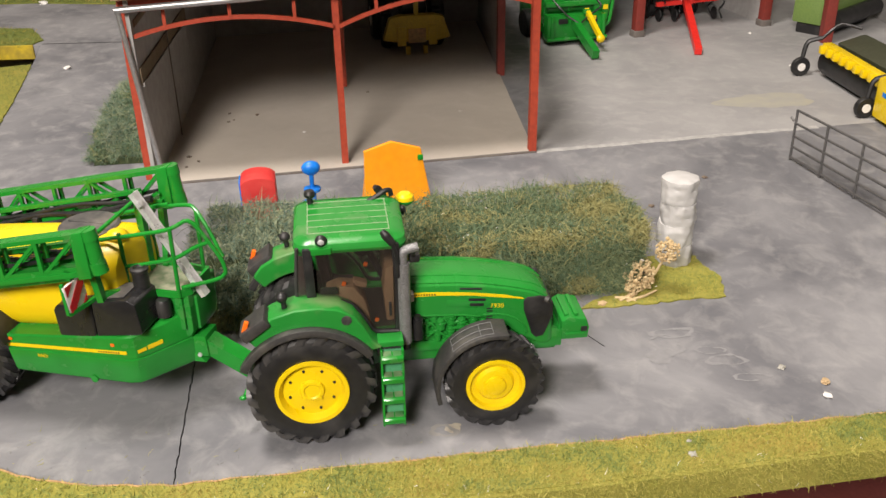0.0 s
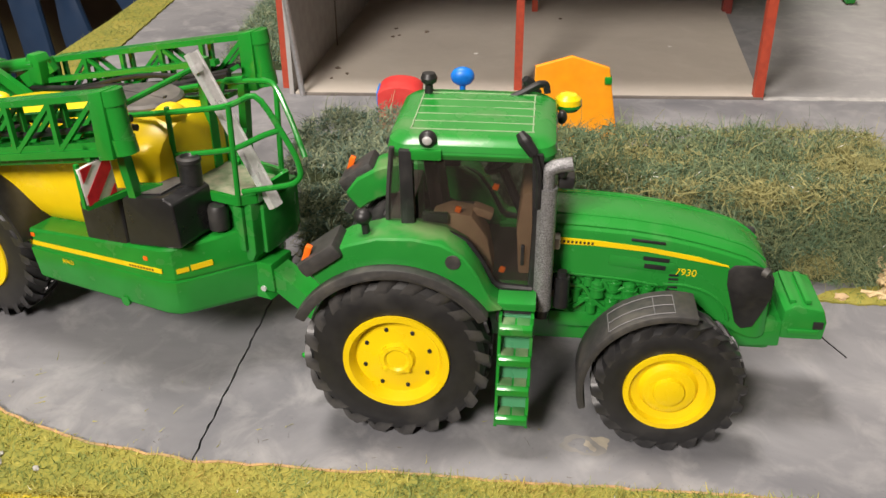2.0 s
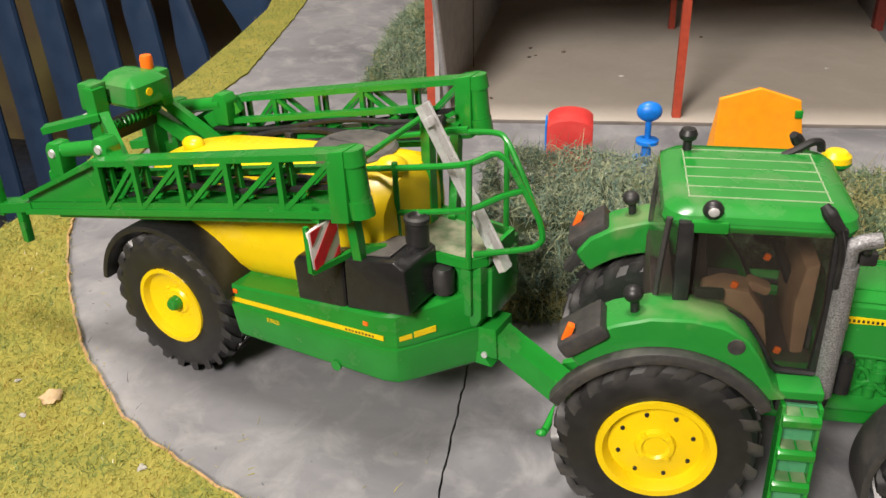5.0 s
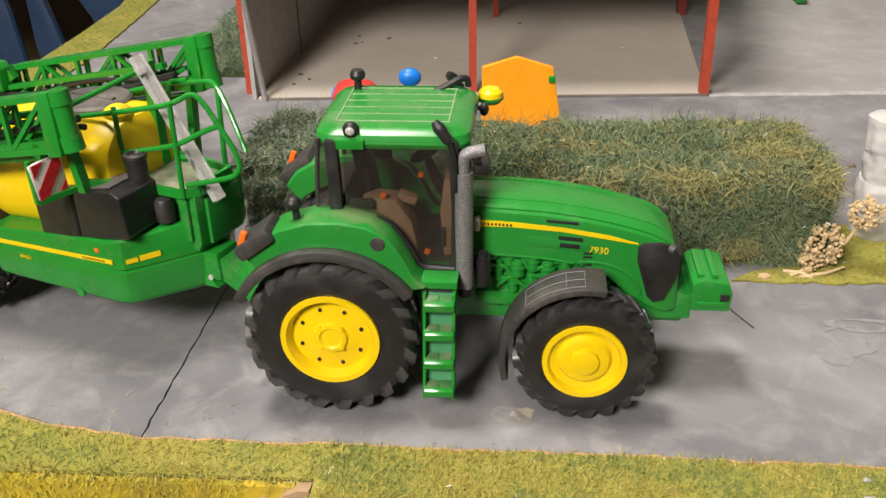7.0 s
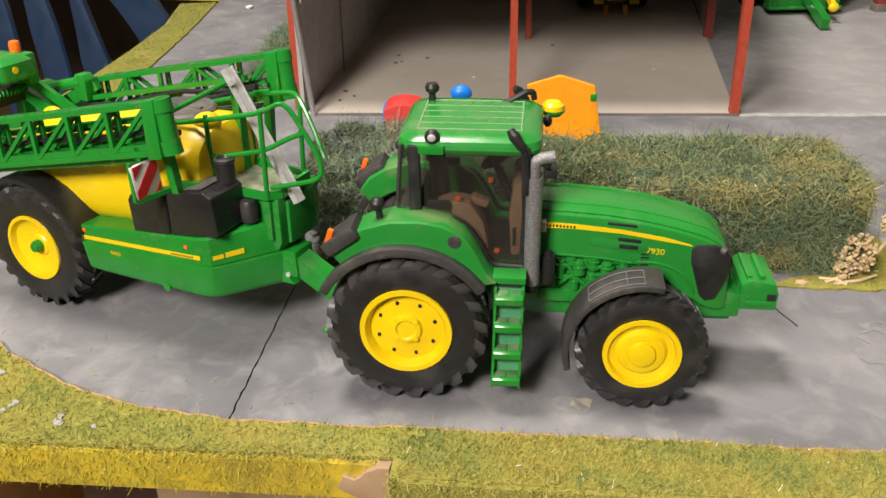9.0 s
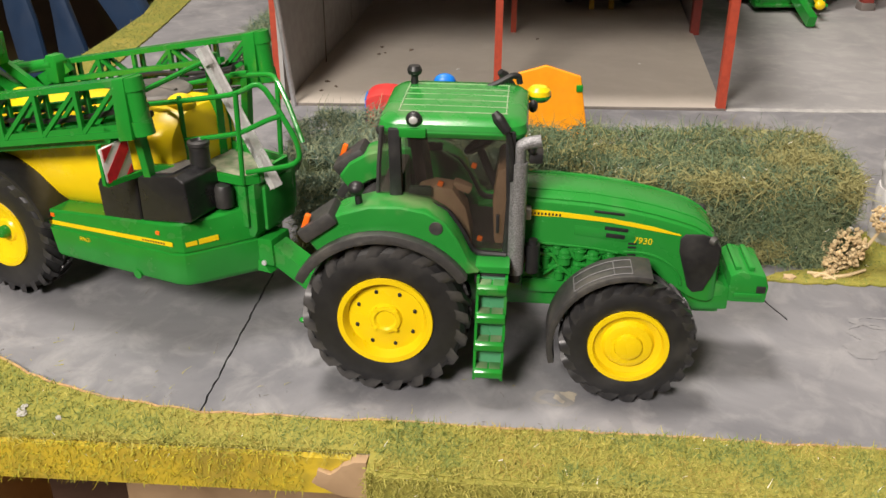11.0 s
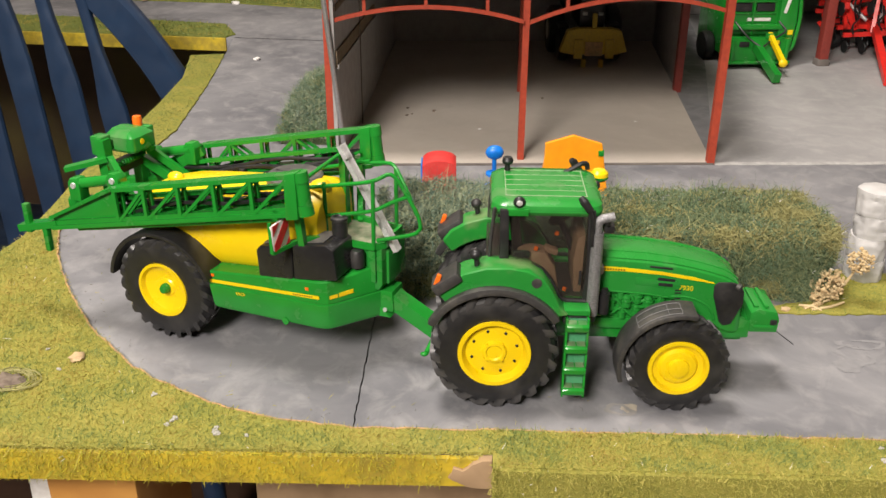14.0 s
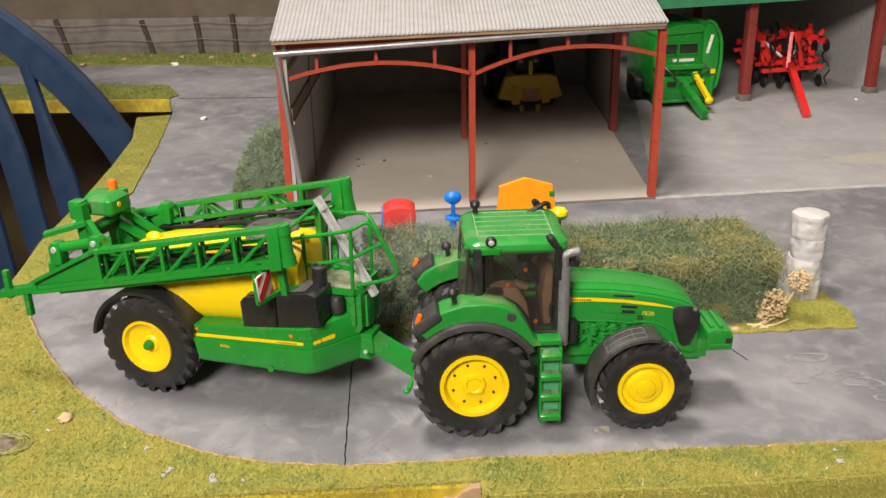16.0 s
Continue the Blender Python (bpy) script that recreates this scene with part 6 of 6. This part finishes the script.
# ---- green baler in the first bay ----
bl = thing("round_baler", pose(0.253, 1.062, 0, 0, 0, 11) @ Matrix.Diagonal((0.96, 1, 0.87, 1)), "green toy round baler parked under cover", "baler")
b = B()
prism(b, [(-40, 14)] + [(-40, 80), (-36, 96), (-26, 106), (-10, 110), (20, 110), (30, 106), (30, 14)], 0, 92, 4)
part("body", b, GREEN, bl, "glossy green moulded body")
b = B()
prism(b, [(24, 14), (42, 18), (46, 60), (44, 92), (36, 110), (26, 116), (22, 100)], -6, 70, 4)
part("side_cover", b, GREEN, bl)
part("side_flash", box(B(), (31, -6.8, 84), (4, 1, 26), 0.5, (0, 12, 0)), WHITE, bl, "white side flash")
for x in (-22, 6):
    part("vent", box(B(), (x, -1, 78), (22, 4, 10), 1), BLACK, bl)
part("name_bar", box(B(), (0, -0.8, 62), (28, 1.2, 4)), WHITE, bl, "plain pale lettering bar")
part("pickup_guard", prism(B(), [(-40, 6), (36, 6), (38, 40), (-40, 42)], -16, 4, 3), GREEN, bl)
part("drawbar", bar(B(), (-6, -10, 34), (-6, -86, 8), 8, 12), GREEN, bl, "green drawbar resting on the ground")
part("jack", bar(B(), (10, -14, 46), (12, -56, 20), 5, 6), YELLOW, bl, "yellow parking jack")
part("jack_foot", ball(B(), (12, -57, 19), 5.5, (1, 0.6, 1)), YELLOW, bl)
for x in (-46, 40):
    part("wheel", lathe(B(), [(5, -6), (17, -6), (19, -3), (19, 3), (17, 6), (5, 6)], 24, "x", (x, 40, 19)), TYRE, bl)
part("warning_mark", box(B(), (38, -7, 46), (6, 1, 6)), YELLOW, bl)
part("warning_mark", box(B(), (18, -17, 36), (8, 1, 5)), YELLOW, bl)
# Body green darkened, so the recess's shade is painted into its colour.
DEEP = coat("shadowed_green_panel", (0.010, 0.13, 0.018), (0.008, 0.10, 0.014), 0.3, grain=90, bump=0.03)
for x, w in ((-22, 26), (6, 26)):
    for dz in (-7.5, 7.5):
        part("vent_frame", box(B(), (x, -1.6, 78 + dz), (w, 3, 2), 0.6), GREEN, bl)
part("panel_divider", box(B(), (-8, -1.8, 66), (2.4, 3.2, 48), 0.8), GREEN, bl)
part("front_ledge", prism(B(), [(-40, 50), (27, 50), (27, 54), (24, 57), (-40, 57)], -9, 1, 1.5), GREEN, bl, "green ledge across the front")
part("recess_panel", box(B(), (-6, -2.2, 46), (60, 2, 6), 0.5), DEEP, bl)
for x in (-20, 18):
    part("lamp_recess", box(B(), (x, -16.4, 33), (12, 2, 7), 1.2), BLACK, bl)
for x in (-34, 32):
    part("guard_rib", box(B(), (x, -17, 24), (4, 4, 32), 1.4), GREEN, bl)
part("guard_lip", tube(B(), [(-40, -17, 9), (37, -17, 9)], 2.4, 10), GREEN, bl)
part("cover_rim", tube(B(), soft([(30, -7, 18), (44, -7, 24), (48, -7, 62), (45, -7, 94), (34, -7, 114), (25, -7, 116)], 4), 2.2, 10), GREEN, bl)
part("roof_hood", prism(B(), [(-38, 96), (-30, 106), (-10, 112), (20, 112), (27, 104), (20, 100), (-30, 97)], -4, 80, 2), GREEN, bl)
for x in (-30, 24):
    part("hydraulic_hose", tube(B(), soft([(x, -4, 60), (x + 6, -16, 50), (x * 0.5, -20, 40), (-4, -30, 32)]), 1.2, 7), BLACK, bl)
part("jack_clamp", box(B(), (10, -16, 44), (9, 7, 7), 1.4), GREEN, bl)

# ---- red cultivator in the second bay ----
cu = thing("cultivator", pose(0.405, 1.165, 0, 0, 0, 12) @ Matrix.Scale(0.86, 4), "bright red toy cultivator with folded tines", "cultivator")
rng = random.Random(5)
BRIGHT = coat("bright_red_paint", (0.78, 0.03, 0.02), (0.65, 0.025, 0.02), 0.42, grain=150, bump=0.05)
part("drawbar", bar(B(), (-8, -40, 38), (-70, -200, 6), 9, 9), BRIGHT, cu, "red drawbar on the ground")
part("centre_beam", bar(B(), (-2, -44, 34), (2, 70, 46), 10, 10), BRIGHT, cu)
for i, (y, z) in enumerate(((-34, 30), (-12, 36), (12, 40), (36, 44), (58, 46))):
    part("cross_beam", bar(B(), (-50, y, z), (50, y + 3, z + 2), 5, 6), BRIGHT, cu)
for x in (-12, 12):
    part("head_frame", bar(B(), (x, -40, 34), (x * 0.3, -26, 84), 5, 5), BRIGHT, cu)
part("top_link", bar(B(), (0, -26, 82), (2, 50, 58), 5, 5), BRIGHT, cu)
for s in (-1, 1):
    part("wing_frame", bar(B(), (s * 30, -30, 36), (s * 46, 10, 88), 6, 7), BRIGHT, cu)
    part("wing_frame", bar(B(), (s * 44, -24, 40), (s * 26, 44, 86), 5, 6), BRIGHT, cu)
    part("wing_rail", bar(B(), (s * 50, -30, 70), (s * 18, 30, 78), 6, 9), BRIGHT, cu)
    part("lift_ram", rod(B(), (s * 10, -16, 46), (s * 36, 18, 74), 2.6, None, 10), CHROME, cu)
for i in range(26):
    x, y, z = rng.uniform(-50, 50), rng.uniform(-44, 56), rng.uniform(26, 88)
    part("clamp", box(B(), (x, y, z), (rng.uniform(5, 12), rng.uniform(4, 9), rng.uniform(5, 12)), 1.0, (rng.uniform(-40, 40), rng.uniform(-50, 50), rng.uniform(-60, 60))), BRIGHT, cu)
for i in range(30):
    x, y, z = rng.uniform(-54, 56), rng.uniform(-50, 50), rng.uniform(36, 92)
    part("tine", tube(B(), soft([(x, y, z), (x + rng.uniform(-9, 9), y - 10, z - 10), (x + rng.uniform(-4, 4), y + 4, z - 24), (x, y - 8, z - 33)]), 1.4, 6), BLACK, cu)
for i in range(16):
    x, y, z = -52 + 7 * i, rng.uniform(-40, 40), 11 + 52 * (i % 3 == 0)
    part("disc", lathe(B(), [(1, -1.2), (9, -0.8), (9.6, 0), (9, 0.8), (1, 1.2)], 16, "x", (x, y, z)), BLACK, cu)
for x in (-34, 34):
    part("wheel", lathe(B(), [(4, -5), (14, -5), (15, 0), (14, 5), (4, 5)], 20, "x", (x, 20, 15)), TYRE, cu)

# ---- parked tractor with a yellow front linkage, deep in the shed ----
pk = thing("parked_tractor", SHED @ mm(106, 372, 1.6), "dark parked toy tractor with yellow front weight", "tractor")
for s in (-1, 1):
    part("wheel", lathe(B(), [(8, -9), (24, -9), (28, -6), (28, 6), (24, 9), (8, 9)], 28, "x", (s * 34, 30, 28)), TYRE, pk)
    part("rim", lathe(B(), [(0.01, -9.4), (12, -9.2), (12, 9.2), (0.01, 9.4)], 20, "x", (s * 34, 30, 28)), WHITE, pk)
    part("headlight", box(B(), (s * 9, -33, 58), (6, 3, 4), 1), LENS, pk)
part("bonnet", box(B(), (0, 0, 60), (30, 66, 38), 5), BLACK, pk)
for s in (-1, 1):
    # Pale upright boxes added to stand in for white vertical highlights.
    part("mirror", box(B(), (s * 46, 20, 92), (9, 3, 20), 1.5), LENS, pk)
    part("step_plate", box(B(), (s * 30, -6, 40), (12, 22, 4), 1), BLACK, pk)
    part("front_wheel", lathe(B(), [(6, -6), (17, -6), (20, -3), (20, 3), (17, 6), (6, 6)], 24, "x", (s * 30, -14, 20)), TYRE, pk)
part("cab", box(B(), (0, 46, 78), (50, 44, 52), 4), BLACK, pk)
b = B()
prism(b, [(-39, 18), (-25, 15), (25, 15), (39, 18), (31, 42), (20, 45), (-20, 45), (-31, 42)], -52, -40, 2)
wt = part("front_weight", b, coat("dull_yellow_paint", (0.55, 0.38, 0.03), (0.45, 0.31, 0.03), 0.5), pk, "dull yellow front weight")
b = B()
box(b, (0, -47, 50), (5, 5, 22), 1)
part("top_link", b, wt.data.materials[0], wt)
part("recess", box(B(), (0, -52.4, 22), (20, 1.6, 16), 0.5), CORK, wt)
for x in (-18, 18):
    part("pad", box(B(), (x, -53, 22), (10, 3, 22), 1), wt.data.materials[0], wt)
for x in (-10, 10):
    part("foot", box(B(), (x, -47, 4), (5, 6, 10), 0.6), wt.data.materials[0], wt)

# ---- green header under the end building ----
hd = thing("green_header", pose(0.585, 1.10, 0, 0, 0, 40), "pale green toy harvester header parked under cover", "harvester header")
part("trough", prism(B(), [(-60, 12), (60, 12), (60, 44), (-60, 48)], -20, 24, 4), coat("pale_green_paint", (0.16, 0.24, 0.06), (0.12, 0.2, 0.05), 0.5), hd)
part("reel", tube(B(), [(-56, -26, 20), (56, -26, 20)], 10, 14), BLACK, hd)
part("skid", box(B(), (0, 0, 6), (116, 36, 12), 2), BLACK, hd)

# ---- blue chair beyond the boards ----
ch = thing("blue_chair", mm(-0.2, 7.1, -25) @ Matrix.Scale(1.0914, 4), "dark blue painted wooden chair with a bowed slat back", "chair")
CX, CZ, RO, RI = -710, -169, 396, 359
b = B()
rows = []
for i in range(57):
    a = radians(-10 + 200 * i / 56)
    c = Vector((math.cos(a), 0, math.sin(a)))
    mid = Vector((CX, 864, CZ)) + c * (RO + RI) / 2
    w = (RO - RI) / 2
    rows.append([mid + c * w * u + Vector((0, 12 * v, 0)) for u, v in ((1, -0.45), (0.82, -0.9), (-0.82, -0.9), (-1, -0.45), (-1, 0.45), (-0.82, 0.9), (0.82, 0.9), (1, 0.45))])
loft(b, rows)
part("back_bow", b, BLUE_WOOD, ch, "flat-faced blue wooden bow")
for k in range(11):
    xt = -460 - k * 48
    top = CZ + math.sqrt(max(100, 366 ** 2 - (xt - CX) ** 2)) + 2
    b = B()
    rows = []
    for i in range(15):
        f = i / 14
        z = top + (-318 - top) * f
        drop = top - z
        w = 6.0 + 9.5 * min(1, max(0, (drop - 45) / 75)) ** 1.3 - 4 * max(0, (f - 0.75) / 0.25)
        x = xt + 0.17 * drop * (1 - 0.45 * f) * (xt - CX + 120) / 370
        rows.append([Vector((x + w * math.copysign(abs(math.cos(a)) ** 0.6, math.cos(a)), 856 + 5.5 * math.copysign(abs(math.sin(a)) ** 0.6, math.sin(a)), z)) for a in (j * math.pi / 6 for j in range(12))])
    loft(b, rows)
    part("slat", b, BLUE_WOOD, ch, "flat blue paddle-shaped back slat")
part("seat", box(B(), (-700, 1030, -312), (720, 400, 30), 12), BLUE_WOOD, ch)
for x, y in ((-1030, 870), (-396, 870), (-1030, 1190), (-396, 1190)):
    part("leg", rod(B(), (x, y, -326), (x + (12 if x > -560 else -12), y, -664), 17, 13, 14), BLUE_WOOD, ch)

# ---- marks and crumbs ----
STAIN = coat("pale_dried_mark", (0.245, 0.245, 0.25), (0.205, 0.205, 0.21), 0.8, grain=180, bump=0.2)
TANSTAIN = coat("faint_dried_mark", (0.27, 0.26, 0.24), (0.22, 0.215, 0.205), 0.8, grain=180, bump=0.2)
TANMARK = coat("cream_dried_mark", (0.43, 0.385, 0.30), (0.32, 0.295, 0.245), 0.8, grain=180, bump=0.2)
PEBBLE = coat("tan_pebble", (0.5, 0.36, 0.2), None, 0.7)
BARK = coat("grey_brown_bark", (0.2, 0.16, 0.12), (0.12, 0.09, 0.07), 0.9, grain=300, bump=0.8)


FLUFF = coat("grey_fluff", (0.40, 0.39, 0.35), (0.27, 0.26, 0.22), 0.9, grain=700, bump=0.6)


def blot(cx, cy, rx, ry, seed, m, label, hole=0.0):
    rng = random.Random(seed)
    ph = [rng.uniform(0, 6.3) for _ in range(4)]

    def rad(a):
        return 1 + 0.16 * math.sin(2 * a + ph[0]) + 0.11 * math.sin(3 * a + ph[1]) + 0.07 * math.sin(5 * a + ph[2]) + 0.05 * math.sin(9 * a + ph[3])

    b = B()
    n = 40
    o = [b.verts.new((cx + rx * rad(t) * math.cos(t), cy + ry * rad(t) * math.sin(t), 0.22)) for t in (2 * math.pi * k / n for k in range(n))]
    if hole:
        i = [b.verts.new((cx + hole * rx * rad(t + 0.2) * math.cos(t), cy + hole * ry * rad(t + 0.4) * math.sin(t), 0.24)) for t in (2 * math.pi * k / n for k in range(n))]
        for k in range(n):
            b.faces.new((o[k], o[(k + 1) % n], i[(k + 1) % n], i[k]))
    else:
        b.faces.new(o)
    return tagged(part("dried_mark", b, m, smooth=False), label, "stain", kind="structure")


for a in ((199, 417, 12, 6, 1, STAIN, 0.72), (186, 394, 8, 7, 2, STAIN, 0.0), (221, 388, 10, 6, 3, STAIN, 0.78), (229, 371, 9, 4, 4, STAIN, 0.8), (192, 406, 10, 9, 5, STAIN, 0.86), (67, 338.5, 4.6, 3.6, 6, TANMARK, 0.0), (62, 337, 6.5, 5.5, 16, TANSTAIN, 0.62), (215, 398, 8, 4, 7, STAIN, 0.82)):
    blot(*a[:6], "pale dried mark on the painted road", a[6])
blot(402, 822, 42, 24, 21, coat("faint_yellow_stain", (0.37, 0.355, 0.29), (0.34, 0.332, 0.30), 0.8, grain=60), "faint yellow stain on the yard").matrix_basis = mm(0, 0, 0.15)
for x, y, r, m, lab in ((248, 378, 2.0, FLUFF, "small white paint flake"), (262, 351, 2.6, WHITE, "small white paint flake"), (266, 363, 2.6, PEBBLE, "small tan pebble lying on the road"), (165, 451, 3.0, PEBBLE, "pale wood chip beside the hedge"),
                        (-221, 345, 4.2, PEBBLE, "pale dry leaf scrap on the grass"), (-126, 291, 1.6, FLUFF, "pale fluff crumb on the grass"), (-168, 318, 1.5, FLUFF, "pale fluff crumb on the grass"), (179, 309, 2.0, FLUFF, "pale fluff crumb on the grass"),
                        (-327, 1005, 4, WHITE, "small white paint flake"), (-150, 300, 1.4, FLUFF, "pale fluff crumb on the grass"), (-465, 1345, 6, WHITE, "small white paint flake"), (230, 590, 2.0, BARK, "dark crumb of grit on the yard"), (-100, 560, 1.5, BARK, "dark crumb of grit on the yard"), (285, 640, 2, BARK, "dark crumb of grit on the yard"),
                        (-119, 828, 1.6, BARK, "dark crumb of grit on the shed floor"),
                        (-136, 717, 1.9, BARK, "dark crumb of grit on the shed floor"),
                        (-126, 706, 1.3, BARK, "dark crumb of grit on the shed floor"),
                        (-134, 694, 1.3, BARK, "dark crumb of grit on the shed floor"),
                        (-112, 809, 1.2, BARK, "dark crumb of grit on the shed floor"),
                        (12, 882, 1.5, BARK, "dark crumb of grit on the shed floor"),
                        (-92, 822, 2.0, BARK, "dark crumb of grit on the shed floor"),
                        (-116, 804, 1.6, BARK, "dark crumb of grit on the shed floor"),
                        (-152, 295, 1.2, FLUFF, "pale fluff crumb on the grass"),
                        (-127, 292, 1.2, FLUFF, "pale fluff crumb on the grass"),
                        (-112, 291, 1.2, FLUFF, "pale fluff crumb on the grass"),
                        (-242, 352, 1.2, FLUFF, "pale fluff crumb on the grass"),
                        (-128, 295, 1.2, FLUFF, "pale fluff crumb on the grass"),
                        (-151, 298, 1.2, FLUFF, "pale fluff crumb on the grass"),
                        (-226, 334, 1.2, FLUFF, "pale fluff crumb on the grass"),
                        (-128, 293, 1.2, FLUFF, "pale fluff crumb on the grass"),
                        (180, 319, 1.2, FLUFF, "pale fluff crumb on the grass"),
                        (-128, 292, 1.2, FLUFF, "pale fluff crumb on the grass"),
                        (-43, 771, 2.2, WHITE, "small white paint flake"),
                        (102, 815, 2.2, WHITE, "small white paint flake"),
                        (469, 934, 2.2, WHITE, "small white paint flake"),
                        (472, 1072, 2.2, WHITE, "small white paint flake"),
                        (-610, 1345, 4.5, PEBBLE, "pale pebble lying on the grass"),
                        (-720, 1380, 4.5, PEBBLE, "pale pebble lying on the grass"),
                        (-560, 1385, 4.5, PEBBLE, "pale pebble lying on the grass"),
                        (-470, 1400, 4.5, PEBBLE, "pale pebble lying on the grass"),
                        (-420, 1392, 4.5, PEBBLE, "pale pebble lying on the grass"),
                        (-355, 1405, 4.5, PEBBLE, "pale pebble lying on the grass")):
    b = B()
    bmesh.ops.create_icosphere(b, subdivisions=2, radius=r)
    for v in b.verts:
        v.co *= 1 + noise.noise(v.co * 0.9 + Vector((x, y, 0))) * 0.8
        v.co.z *= 0.45
    z = 1.6 if "grass" in lab or "shed" in lab else 0.3
    o = part(lab.split(" on ")[0].split(" beside ")[0].split()[-1] if "grit" not in lab else "grit", b, m)
    o.matrix_basis = mm(x, y, z + r * 0.3)
    tagged(o, lab, "debris")
kn = thing("bark_knot", mm(-246, 320, 1.4), "grey-brown bark knot ringed with dry fibres", "bark")
b = B()
bmesh.ops.create_icosphere(b, subdivisions=3, radius=9)
for v in b.verts:
    q = noise.noise(v.co * 0.35) * 0.45 + noise.noise(v.co * 0.9) * 0.2
    v.co = Vector((v.co.x * (1 + q), v.co.y * 0.7 * (1 + q), max(v.co.z * 0.32 * (1 + q), -0.5)))
part("knot", b, BARK, kn)
rng = random.Random(77)
b = B()
for i in range(60):
    a, r = rng.uniform(0, 6.28), rng.uniform(9, 15)
    tube(b, [(r * math.cos(a + k * 0.3) * 1.15, r * 0.75 * math.sin(a + k * 0.3), 0.6 + rng.uniform(0, 1.6)) for k in range(4)], 0.22, 4)
tagged(part("dry_fibre", b, LEAF_STRAW, kn), kind="stuff")
